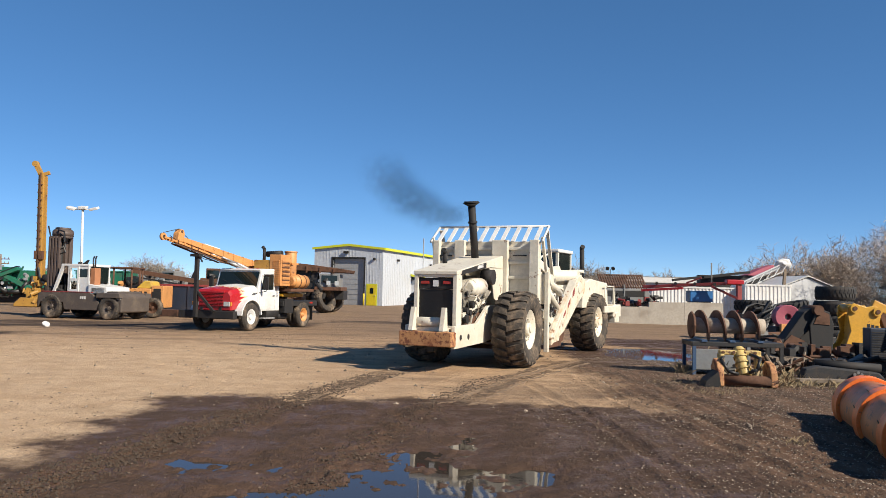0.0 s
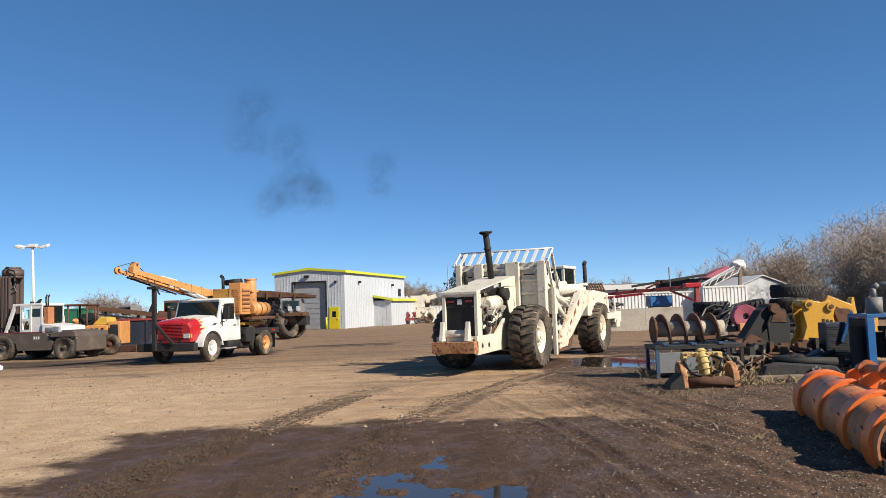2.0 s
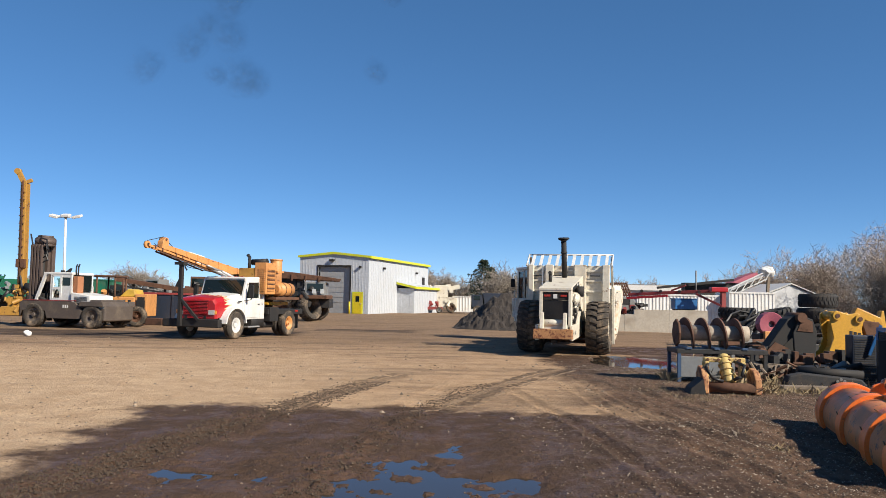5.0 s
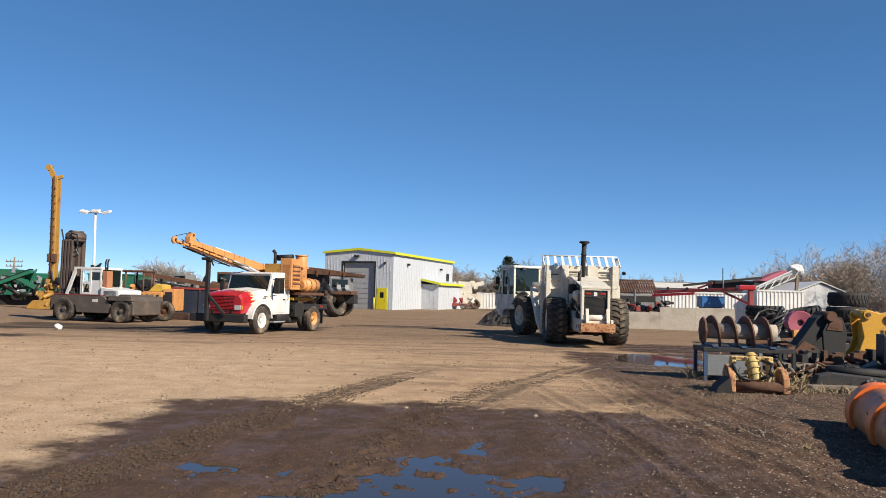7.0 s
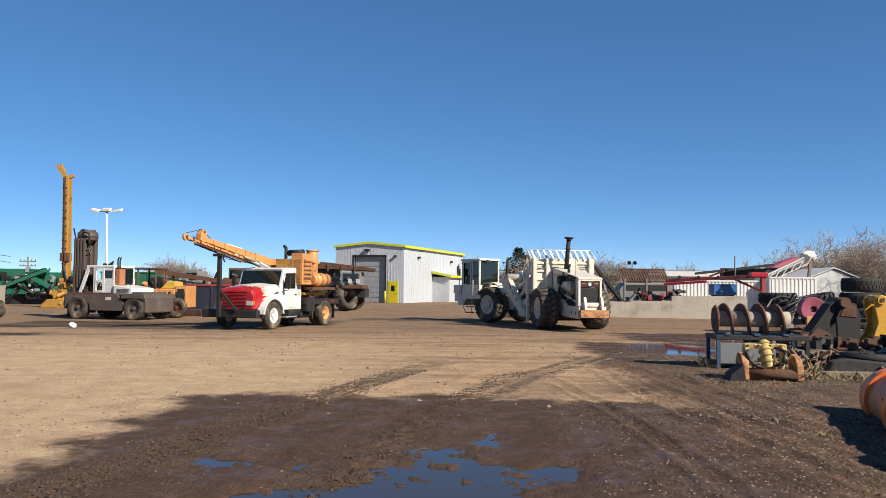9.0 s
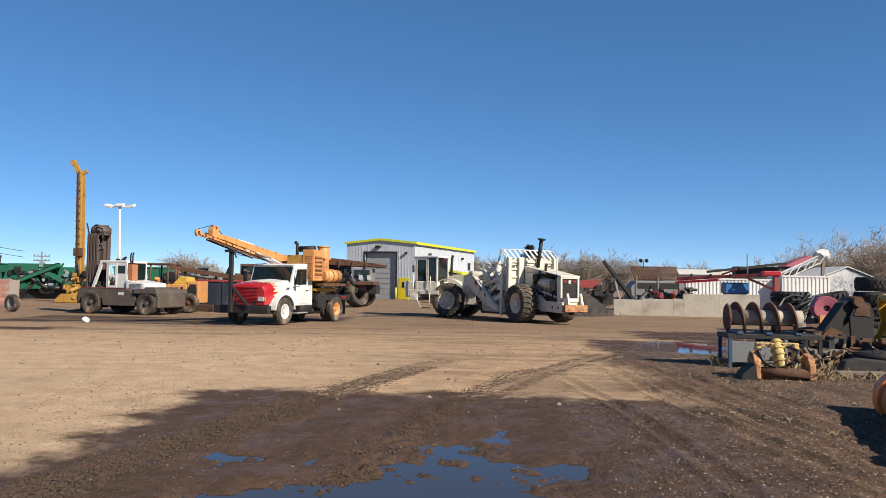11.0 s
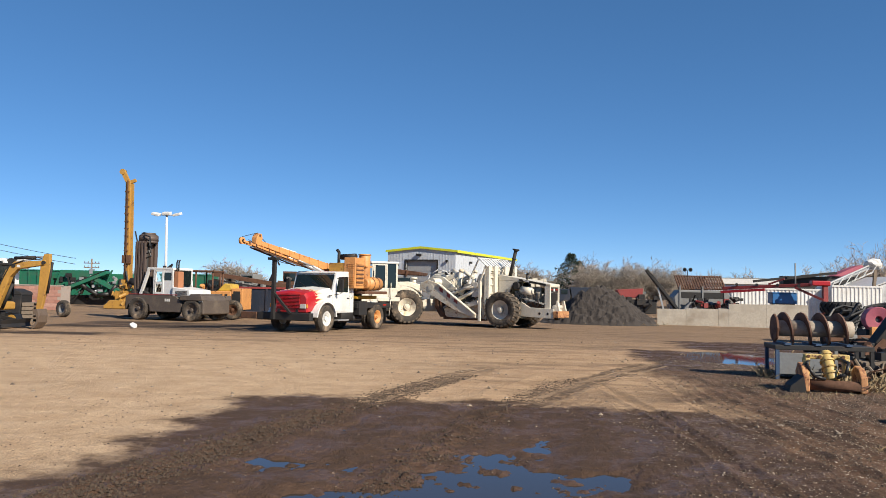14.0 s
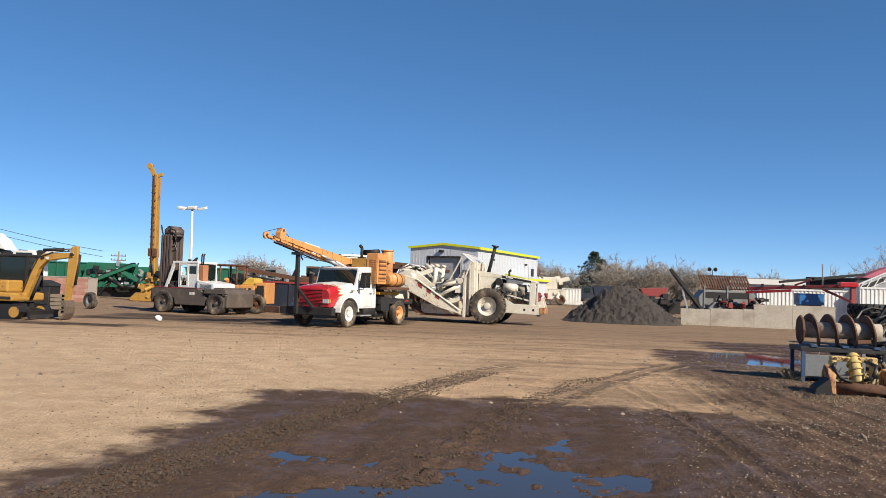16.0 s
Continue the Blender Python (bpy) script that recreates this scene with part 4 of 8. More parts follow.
def drill_truck():
    r = thing("drill_truck", pose(-8.23, 29.98, 0, 0, 0, 159.6), "white truck with red nose and flames carrying an orange drill rig", "truck")
    src = None
    for s in (-1, 1):
        for y, x in ((0, s * 1.03), (-3.8, s * 1.06), (-3.8, s * 0.74)):
            if src is None:
                w = part("wheel", truck_tyre(), TYRE, r, "black truck tyre")
                src = w
            else:
                w = tagged(new("wheel", src.data), "black truck tyre")
                w.parent = r
            w.location = (x, y, 0.53)
            if abs(x) > 0.8:
                part("rim", rim_mesh(0.29, 0.25, s, 10, 0.07 if y == 0 else 0.16), WHITE if y == 0 else ORANGE, w, "white disc rim" if y == 0 else "orange dished rim")
    bm = B()
    for s in (-1, 1):
        box(bm, s * 0.42 - 0.05, s * 0.42 + 0.05, -5.0, 0.95, 0.62, 0.88)
    for y in (-4.9, -2.4, 0.6):
        box(bm, -0.42, 0.42, y - 0.05, y + 0.05, 0.66, 0.84)
    part("chassis", bm, SOOT, r)
    for y in (0, -3.8):
        part("axle", cyl(B(), (-0.9, y, 0.53), (0.9, y, 0.53), 0.1), DARK, r)
    # hood
    bm = B()
    sec = [(0.92, 0.82, 0.78, 1.46), (0.84, 0.86, 0.78, 1.54), (0.1, 0.91, 1.0, 1.65), (-0.62, 0.95, 1.0, 1.74)]
    rows = []
    FLAME = mat("pale_flame_paint", (0.95, 0.72, 0.42), 0.35, 0, (0.5, 0.35, 0.2), 0.2, 2, 0.02)
    for y, hw, z0, z1 in sec:
        rows.append([bm.verts.new(p) for p in ((-hw, y, z0), (-hw, y, z1 - 0.18), (-hw * 0.86, y, z1 - 0.03), (0, y, z1 + 0.03), (hw * 0.86, y, z1 - 0.03), (hw, y, z1 - 0.18), (hw, y, z0))])
    fs = []
    for a, b in zip(rows, rows[1:]):
        for i in range(6):
            fs.append(bm.faces.new((a[i], a[i + 1], b[i + 1], b[i])))
    fs += [bm.faces.new(rows[0]), bm.faces.new(rows[-1])]
    bmesh.ops.recalc_face_normals(bm, faces=fs)
    hood = part("hood", bm, WHITE, r, "white hood with flames behind a red nose")
    # red nose skin with flame tongues, a hair proud of the hood
    bm = B()
    grow = 1.006
    nose = [[(-hw * grow, y, z0), (-hw * grow, y, z1 - 0.175), (-hw * 0.865, y, z1 - 0.022), (0, y, z1 + 0.04), (hw * 0.865, y, z1 - 0.022), (hw * grow, y, z1 - 0.175), (hw * grow, y, z0)] for y, hw, z0, z1 in
            ((0.93, 0.82, 0.78, 1.46), (0.84, 0.862, 0.78, 1.54), (0.45, 0.888, 0.86, 1.60))]
    rr = [[bm.verts.new(p) for p in row] for row in nose]
    fs = [bm.faces.new((a[i], a[i + 1], b[i + 1], b[i])) for a, b in zip(rr, rr[1:]) for i in range(6)] + [bm.faces.new(rr[0])]
    rnd = random.Random(7)
    last, pale = [Vector(p) for p in nose[-1]], B()
    for i in range(6):
        for k in range(4):
            a, b = last[i].lerp(last[i + 1], k / 4), last[i].lerp(last[i + 1], (k + 1) / 4)
            ln = rnd.uniform(0.12, 0.42)
            tip = (a + b) / 2 + Vector(((0.1 * ln + 0.006) * (1 if a.x > 0.2 else -1 if a.x < -0.2 else 0), -ln, 0.17 * ln + 0.008))
            fs.append(bm.faces.new([bm.verts.new(p) for p in (a, b, tip)]))
            mid, far = (a + b) / 2, 1.4 * ln + 0.07
            out = Vector(((0.095 * far + 0.003) * (1 if a.x > 0.2 else -1 if a.x < -0.2 else 0), -far, 0.165 * far + 0.004))
            pale.faces.new([pale.verts.new(p) for p in (a + (a - b) * 0.2, b + (b - a) * 0.2, mid + out)])
    bmesh.ops.recalc_face_normals(bm, faces=fs)
    part("nose", bm, RED, r, "glossy red nose with flame edges")
    part("flame_edge", pale, FLAME, r, "pale yellow flame outline")
    g = part("grille", box(B(), -0.52, 0.52, 0.92, 0.945, 0.92, 1.40), SOOT, r)
    for k in range(9):
        part("slat", box(B(), -0.53, 0.53, 0.945, 0.975, 0.935 + k * 0.052, 0.965 + k * 0.052), RED, g)
    part("grille_surround", box(B(), -0.58, 0.58, 0.92, 0.97, 1.41, 1.47), RED, r, bevel=0.01)
    for s in (-1, 1):
        part("headlight", box(B(), s * 0.68 - 0.14, s * 0.68 + 0.12, 0.925, 0.965, 0.92, 1.09), LENS, r, "clear rectangular headlight", 0.01)
        part("turn_light", box(B(), s * 0.83 - 0.035, s * 0.83 + 0.035, 0.86, 0.93, 0.94, 1.08), AMBER, r)
        arc = [(0.68 * math.cos(a), 0.53 + 0.68 * math.sin(a)) for a in np.linspace(radians(5), radians(175), 13)]
        inn = [(0.62 * math.cos(a), 0.53 + 0.62 * math.sin(a)) for a in np.linspace(radians(175), radians(5), 13)]
        part("fender", prism(B(), arc + inn, "x", min(s * 0.84, s * 1.17), max(s * 0.84, s * 1.17)), WHITE, r, bevel=0.01)
        part("fender_web", prism(B(), [(0.66 * math.cos(a), 0.55 + 0.66 * math.sin(a)) for a in np.linspace(radians(18), radians(162), 11)] + [(-0.6, 1.25), (0.6, 1.25)], "x", min(s * 0.83, s * 0.87), max(s * 0.83, s * 0.87)), WHITE, r)
    # cab
    body = [(-0.62, 0.72), (-0.62, 1.60), (-0.86, 2.30), (-1.0, 2.38), (-2.0, 2.40), (-2.12, 2.3), (-2.15, 0.72)]
    part("cab", prism(B(), body, "x", -1.0, 1.0), WHITE, r, "white cab with roof marker lights", 0.04)
    bm = box(B(), -0.9, 0.9, -0.012, 0.012, 0.03, 0.68, Matrix.Translation((0, -0.605, 1.60)) @ Euler((radians(18.9), 0, 0)).to_matrix().to_4x4())
    part("windshield", bm, GLASS, r, "dark reflecting windshield", 0.01)
    for s in (-1, 1):
        part("side_window", prism(B(), [(-0.82, 1.56), (-0.98, 2.16), (-1.66, 2.18), (-1.66, 1.56)], "x", s * 1.003 - 0.008, s * 1.003 + 0.008), GLASS, r)
        d = part("door", prism(B(), [(-0.72, 0.80), (-0.72, 1.50), (-1.78, 1.50), (-1.78, 0.80)], "x", s * 1.006 - 0.01, s * 1.006 + 0.01), WHITE, r, "", 0.008)
        part("door_handle", box(B(), s * 1.03 - 0.015, s * 1.03 + 0.015, -1.72, -1.6, 1.3, 1.34), SOOT, d)
        part("lettering_bar", box(B(), s * 1.012 - 0.006, s * 1.012 + 0.006, -0.5, -0.28, 1.40, 1.44), SOOT, r)
        m = part("mirror", box(B(), s * 1.28 - 0.1, s * 1.28 + 0.1, -0.78, -0.70, 1.55, 2.05), SOOT, r, "", 0.02)
        part("mirror_arm", tube(B(), [(s * 1.0, -0.85, 2.1), (s * 1.28, -0.74, 2.08), (s * 1.28, -0.74, 1.5), (s * 1.0, -0.7, 1.45)], 0.014, 6), SOOT, m)
        part("fuel_tank", cyl(B(), (s * 0.75, -1.2, 0.62), (s * 0.75, -2.1, 0.62), 0.27, seg=20), SOOT, r)
        part("cab_step", box(B(), s * 0.98 - 0.1, s * 0.98 + 0.1, -1.7, -0.9, 0.42, 0.47), ALU, r)
        part("seat_back", box(B(), s * 0.45 - 0.2, s * 0.45 + 0.2, -1.75, -1.6, 1.2, 1.9), GREY, r, "", 0.04)
        part("mud_flap", box(B(), s * 0.9 - 0.28, s * 0.9 + 0.28, -4.52, -4.49, 0.3, 0.9), HOSE, r)
        part("tool_box", box(B(), s * 0.95 - 0.22, s * 0.95 + 0.22, -2.95, -2.3, 0.62, 1.2), SOOT, r, "", 0.02)
    part("visor", beam(B(), (-0.92, -0.86, 2.32), (0.92, -0.86, 2.32), 0.1, 0.03), WHITE, r)
    part("wiper", beam(B(), (-0.5, -0.62, 1.66), (0.1, -0.70, 1.95), 0.02, 0.02), SOOT, r)
    part("wiper", beam(B(), (0.15, -0.62, 1.66), (0.7, -0.70, 1.93), 0.02, 0.02), SOOT, r)
    for s in (-1, 1):
        part("door_seam", box(B(), s * 1.002 - 0.004, s * 1.002 + 0.004, -1.80, -1.785, 0.80, 2.22), GREY, r)
        part("air_tank", cyl(B(), (s * 0.8, -2.2, 0.5), (s * 0.8, -2.9, 0.5), 0.14, seg=14), SOOT, r)
        part("grab_rail", tube(B(), [(s * 1.03, -1.9, 1.3), (s * 1.07, -1.9, 1.35), (s * 1.07, -1.9, 2.0), (s * 1.03, -1.9, 2.05)], 0.014, 6), ALU, r)
    for x in (-0.6, -0.3, 0, 0.3, 0.6):
        part("marker_light", box(B(), x - 0.05, x + 0.05, -1.12, -1.04, 2.36, 2.40), REDLENS, r)
    # front bumper, plate and boom post
    part("bumper", box(B(), -1.2, 1.25, 0.98, 1.22, 0.46, 0.76), SOOT, r, "", 0.03)
    part("outrigger_plate", box(B(), 1.25, 2.0, 1.0, 1.25, 0.48, 0.74), RUST, r, "rusty steel front plate", 0.02)
    bm = beam(B(), (0.42, 1.3, 0.5), (0.42, 1.3, 2.78), 0.13, 0.13)
    beam(bm, (0.42, 1.3, 1.5), (-0.35, 1.25, 0.72), 0.09, 0.09)
    box(bm, 0.25, 0.65, 1.18, 1.42, 2.74, 2.84)
    part("boom_rest", bm, SOOT, r, "dark steel post propping the boom")
    # deck and rig
    part("deck", box(B(), -1.12, 1.12, -5.0, -2.25, 0.9, 1.12), SOOT, r, "", 0.02)
    for s in (-1, 1):
        part("tail_lamp", box(B(), s * 0.9 - 0.1, s * 0.9 + 0.1, -5.03, -5.0, 0.95, 1.05), REDLENS, r)
        part("reflector", box(B(), s * 1.122 - 0.004, s * 1.122 + 0.004, -4.6, -4.35, 1.0, 1.07), REDLENS, r)
    part("turntable", box(B(), -1.0, 0.8, -4.0, -2.4, 1.28, 1.42), YELLOW, r, "yellow rig base frame", 0.03)
    part("turntable_ring", cyl(B(), (0, -3.2, 1.12), (0, -3.2, 1.5), 0.62, seg=28), RUST, r)
    part("rig_deck", box(B(), -1.4, 0.8, -4.2, -2.35, 1.5, 1.62), RUST, r, "", 0.02)
    eng = part("engine_housing", box(B(), -0.85, -0.15, -3.5, -2.5, 1.62, 2.75), ORANGE, r, "orange rig engine housing with louvres", 0.04)
    for k in range(9):
        part("louvre", box(B(), -0.8, -0.2, -2.5, -2.475, 1.75 + k * 0.1, 1.80 + k * 0.1), RUST, eng)
    part("radiator_box", box(B(), -0.15, 0.42, -3.4, -2.45, 2.0, 2.65), ORANGE, r, "", 0.03)
    part("winch_tank", cyl(B(), (-1.25, -2.6, 1.92), (-1.25, -3.6, 1.92), 0.28, seg=22), ORANGE, r, "orange round tank")
    for y in (-2.9, -3.3):
        part("tank_strap", cyl(B(), (-1.25, y, 1.92), (-1.25, y - 0.05, 1.92), 0.29, seg=22), RUST, r)
    part("tank_end", cyl(B(), (-1.25, -2.5, 1.92), (-1.25, -2.6, 1.92), 0.17, 0.28, 22), ORANGE, r)
    bm = cyl(B(), (-1.1, -2.75, 2.15), (-1.1, -2.75, 3.1), 0.24, seg=20)
    box(bm, -1.33, -0.85, -3.0, -2.5, 2.6, 2.68)
    cyl(bm, (-1.1, -2.75, 3.1), (-1.1, -2.75, 3.16), 0.27, seg=20)
    part("filter_column", bm, ORANGE, r, "", 0.01)
    part("muffler", cyl(B(), (-0.25, -2.3, 3.02), (-0.95, -2.3, 3.05), 0.12, seg=16), DARK, r)
    part("exhaust_pipe", tube(B(), [(-0.18, -2.2, 2.7), (-0.18, -2.2, 3.22), (-0.08, -2.2, 3.32)], 0.065, 10), SOOT, r)
    part("radiator_cowl", box(B(), -0.74, 0.0, -2.44, -1.74, 1.85, 2.76), OCHRE, r, "dull orange radiator cowl", 0.02)
    part("engine_box", box(B(), -1.28, -0.75, -2.44, -1.72, 1.72, 2.98), ORANGE, r, "orange engine enclosure with louvres", 0.02)
    for k in range(11):
        part("louvre", prism(B(), [(-2.36, 1.85 + k * 0.085), (-1.82, 1.85 + k * 0.085), (-1.82, 1.90 + k * 0.085), (-2.36, 1.90 + k * 0.085)], "x", -1.31, -1.28), RUST if k % 2 else ORANGE, r)
    for k in range(11):
        part("louvre", box(B(), -1.22, -0.95, -1.72, -1.69, 1.85 + k * 0.085, 1.90 + k * 0.085), ORANGE, r)
    rnd = random.Random(12)
    bm = B()
    for k in range(14):
        p = Vector((rnd.uniform(-1.3, 0.3), rnd.uniform(-3.8, -2.45), rnd.uniform(1.65, 2.6)))
        box(bm, p.x, p.x + rnd.uniform(0.1, 0.3), p.y, p.y + rnd.uniform(0.1, 0.3), p.z, p.z + rnd.uniform(0.1, 0.35))
    loose("rig_fitting", bm, ORANGE, r)
    bm = B()
    for k in range(12):
        p = Vector((rnd.uniform(-1.3, 0.2), -2.44, rnd.uniform(1.7, 2.5)))
        tube(bm, [p, p + Vector((0.1, 0.08, -0.25)), p + Vector((rnd.uniform(-0.3, 0.3), 0.02, -0.45))], 0.022, 6)
    part("rig_hose", bm, HOSE, r)
    # boom: box beam, inner section, sheaves, ram
    a, tip = Vector((0.45, -2.7, 2.48)), Vector((0.72, 2.85, 3.50))
    d = (tip - a).normalized()
    up = Vector((0, 0, 1))
    bm = B()
    turn = d.to_track_quat("Y", "Z").to_matrix()
    ends = [[bm.verts.new(p + turn @ Vector((sx * w_, 0, sz * h_))) for sx, sz in ((-1, -1), (1, -1), (1, 1), (-1, 1))] for p, w_, h_ in ((a, 0.17, 0.17), (a + d * 4.95, 0.12, 0.085))]
    bmesh.ops.recalc_face_normals(bm, faces=[bm.faces.new(ends[0]), bm.faces.new(ends[1][::-1])] + [bm.faces.new((ends[0][i], ends[0][(i + 1) % 4], ends[1][(i + 1) % 4], ends[1][i])) for i in range(4)])
    boom = part("boom", bm, ORANGE, r, "long tapered orange drill boom", 0.015)
    for x in (-0.13, 0.13):
        part("guide_rail", beam(B(), a + d * 1.2 + Vector((x, 0, -0.24)), tip + Vector((x * 0.6, 0, -0.14)), 0.05, 0.07), ORANGE, boom)
        part("kelly_bar", beam(B(), a + d * 2.4 + Vector((x, 0, -0.33)), a + d * 5.1 + Vector((x * 0.7, 0, -0.24)), 0.04, 0.05), RUST, boom)
    for k in range(12):
        p = a + d * (1.4 + 0.36 * k)
        part("rail_tie", box(B(), -0.14, 0.14, -0.025, 0.025, -0.27 + 0.008 * k, -0.12 + 0.004 * k, Matrix.Translation(p)), RUST if k % 3 else ORANGE, boom)
    part("boom_head", prism(B(), [(4.72, -0.1), (4.7, 0.2), (4.78, 0.34), (4.9, 0.34), (5.02, 0.16), (5.0, -0.14)], "x", -0.13, 0.13), ORANGE, boom, "", 0.02).matrix_basis = Matrix.Translation(a) @ turn.to_4x4()
    part("head_roller", cyl(B(), a + d * 4.84 + up * 0.26 + Vector((-0.15, 0, 0)), a + d * 4.84 + up * 0.26 + Vector((0.15, 0, 0)), 0.05), RUST, boom)
    part("sheave", cyl(B(), tip + Vector((-0.05, 0, -0.12)), tip + Vector((0.05, 0, -0.12)), 0.13, seg=18), ORANGE, boom)
    part("sheave_hub", cyl(B(), tip + Vector((-0.07, 0, -0.12)), tip + Vector((0.07, 0, -0.12)), 0.06, seg=12), SOOT, boom)
    for k in range(7):
        p = a + d * (0.6 + 0.62 * k)
        w_ = 0.18 - 0.006 * k
        part("boom_rib", box(B(), -w_, w_, -0.02, 0.02, -w_ + 0.01 * k, w_ - 0.01 * k, Matrix.Translation(p)), ORANGE, boom)
    part("top_cover", beam(B(), a + d * 2.6 + up * 0.15, a + d * 3.5 + up * 0.125, 0.16, 0.05), WHITE, boom, "pale top cover")
    for x, q in ((-0.2, 1.7), (-0.1, 2.2)):
        part("ram", cyl(B(), (0.25 + x, -2.1, 2.2), a + d * q + Vector((x, 0, -0.2)), 0.06), ALU, boom)
        part("ram_rod", cyl(B(), a + d * q + Vector((x, 0, -0.2)), a + d * (q + 0.9) + Vector((x, 0, -0.16)), 0.035), ALU, boom)
    part("cable", tube(B(), [a + d * 4.3 + up * 0.1, a + d * 4.84 + up * 0.36, tip + Vector((0, 0, 0.02))], 0.012, 5), SOOT, boom)
    part("cable", tube(B(), [a + d * 5.3, a + d * 3.4 + Vector((0, 0, -0.42)), a + d * 1.6 + Vector((0, 0, -0.26))], 0.012, 5), SOOT, boom)
    part("hook", tube(B(), [a + d * 3.6 + Vector((0, 0, -0.2)), a + d * 3.6 + Vector((0, 0, -0.45)), a + d * 3.5 + Vector((0, 0, -0.55))], 0.03, 6), SOOT, boom)
    return r


drill_truck()


def plain_wheel(parent, x, y, r, w, rim_mat, side, lugs=24, depth=0.02):
    t = part("wheel", tyre_mesh(r, w, lugs, r * 0.55, depth, 0.2, 28), TYRE, parent)
    t.location = (x, y, r)
    part("rim", rim_mesh(r * 0.56, w * 0.9, side, 8, 0.08), rim_mat, t)
    return t


def clutter(bm, rnd, n, lo, hi, s0, s1):
    """Small castings, valves and boxes in a region."""
    for _ in range(n):
        p = [rnd.uniform(a, b) for a, b in zip(lo, hi)]
        e = [rnd.uniform(s0, s1) for _ in range(3)]
        if rnd.random() < 0.5:
            box(bm, p[0], p[0] + e[0], p[1], p[1] + e[1], p[2], p[2] + e[2])
        else:
            d = Vector((rnd.uniform(-1, 1), rnd.uniform(-1, 1), rnd.uniform(-1, 1))).normalized() * e[0]
            cyl(bm, p, Vector(p) + d * 1.6, e[1] * 0.4, seg=8)
    return bm


# ---- forklift ----
MASTBROWN = mat("mast_brown", (0.12, 0.085, 0.07), 0.6, 0.1, (0.06, 0.045, 0.035), 0.6, 2, 0.2)


def forklift():
    r = thing("forklift", pose(-17.8, 37.3, 0, 0, 0, 75.3), "large taupe forklift with white cab and tall brown mast", "forklift")
    for s in (-1, 1):
        plain_wheel(r, s * 0.95, 0, 0.56, 0.4, TAUPE, s)
        plain_wheel(r, s * 0.95, -3.1, 0.54, 0.4, TAUPE, s)
        part("side_frame", prism(B(), [(0.75, 0.5), (0.75, 1.15), (0.6, 1.22), (-1.9, 1.22), (-2.2, 1.15), (-2.55, 0.8), (-2.5, 0.42), (-0.7, 0.42), (-0.62, 0.75), (0.62, 0.75)], "x", s * 1.02 - 0.06, s * 1.02 + 0.06), TAUPE, r, "", 0.02)
        part("mast_rail", box(B(), s * 0.42 - 0.11, s * 0.42 + 0.11, 0.3, 0.66, 0.25, 3.85), MASTBROWN, r, "brown steel mast rail", 0.015)
        part("inner_rail", box(B(), s * 0.22 - 0.08, s * 0.22 + 0.08, 0.4, 0.72, 0.25, 3.9), MASTBROWN, r)
        part("lift_cylinder", cyl(B(), (s * 0.1, 0.62, 0.3), (s * 0.1, 0.62, 4.0), 0.1), SOOT, r)
        part("tilt_cylinder", cyl(B(), (s * 0.7, -0.3, 1.25), (s * 0.5, 0.72, 1.5), 0.07), SOOT, r)
        part("fork", prism(B(), [(0.95, 0.08), (1.7, 0.08), (1.7, 0.12), (1.03, 0.2), (1.03, 1.1), (0.95, 1.1)], "x", s * 0.5 - 0.08, s * 0.5 + 0.08), DARK, r)
        part("rear_fender", prism(B(), [(-2.45, 1.0), (-2.5, 1.22), (-3.7, 1.22), (-3.75, 1.0)], "x", s * 0.95 - 0.22, s * 0.95 + 0.22), TAUPE, r, "", 0.02)
    for k in range(4):
        part("mast_channel", box(B(), -0.60, -0.52, 0.12 + 0.17 * k, 0.23 + 0.17 * k, 0.5, 3.82), MASTBROWN, r, "", 0.012)
    bm = cyl(B(), (0, 0.46, 3.76), (0, 0.46, 3.86), 0.42, 0.47, 20)
    cyl(bm, (0, 0.46, 3.86), (0, 0.46, 4.12), 0.47, 0.47, 20)
    cyl(bm, (0, 0.46, 4.12), (0, 0.46, 4.2), 0.47, 0.38, 20)
    part("mast_head", bm, MASTBROWN, r, "round brown mast head")
    for k in range(3):
        part("sheave", cyl(B(), (-0.3 + 0.3 * k - 0.06, 0.46, 4.2), (-0.3 + 0.3 * k + 0.06, 0.46, 4.2), 0.1), SOOT, r)
    for z in (0.6, 1.6):
        part("mast_brace", box(B(), -0.4, 0.4, 0.48, 0.56, z, z + 0.16), TAUPE, r)
    part("carriage", box(B(), -0.9, 0.9, 0.86, 0.94, 0.5, 1.15), DARK, r, "", 0.01)
    part("mast_rim", cyl(B(), (0, 0.46, 4.18), (0, 0.46, 4.28), 0.36, 0.34, 20), MASTBROWN, r)
    part("mast_hose", tube(B(), [(-0.5, 0.3, 4.15), (-0.6, -0.12, 4.05), (-0.6, -0.2, 3.6), (-0.55, -0.05, 3.4), (-0.5, -0.15, 3.1), (-0.5, 0.3, 2.95)], 0.035, 6), HOSE, r)
    part("mast_hose", tube(B(), [(-0.4, 0.3, 4.0), (-0.5, 0.0, 3.85), (-0.45, -0.1, 3.3), (-0.45, 0.3, 3.2)], 0.03, 6), HOSE, r)
    part("chassis", box(B(), -0.75, 0.75, -3.6, 0.5, 0.45, 1.1), TAUPE, r, "", 0.03)
    part("counterweight", prism(B(), [(-3.25, 0.3), (-3.5, 1.22), (-3.62, 1.22), (-3.74, 1.05), (-3.74, 0.35)], "x", -1.03, 1.03), TAUPE, r, "taupe cast counterweight with pale lettering bars", 0.06)
    for k in range(7):
        part("lettering_bar", box(B(), -1.038, -1.03, -3.7 + k * 0.06, -3.665 + k * 0.06, 0.93, 1.02), WHITE, r)
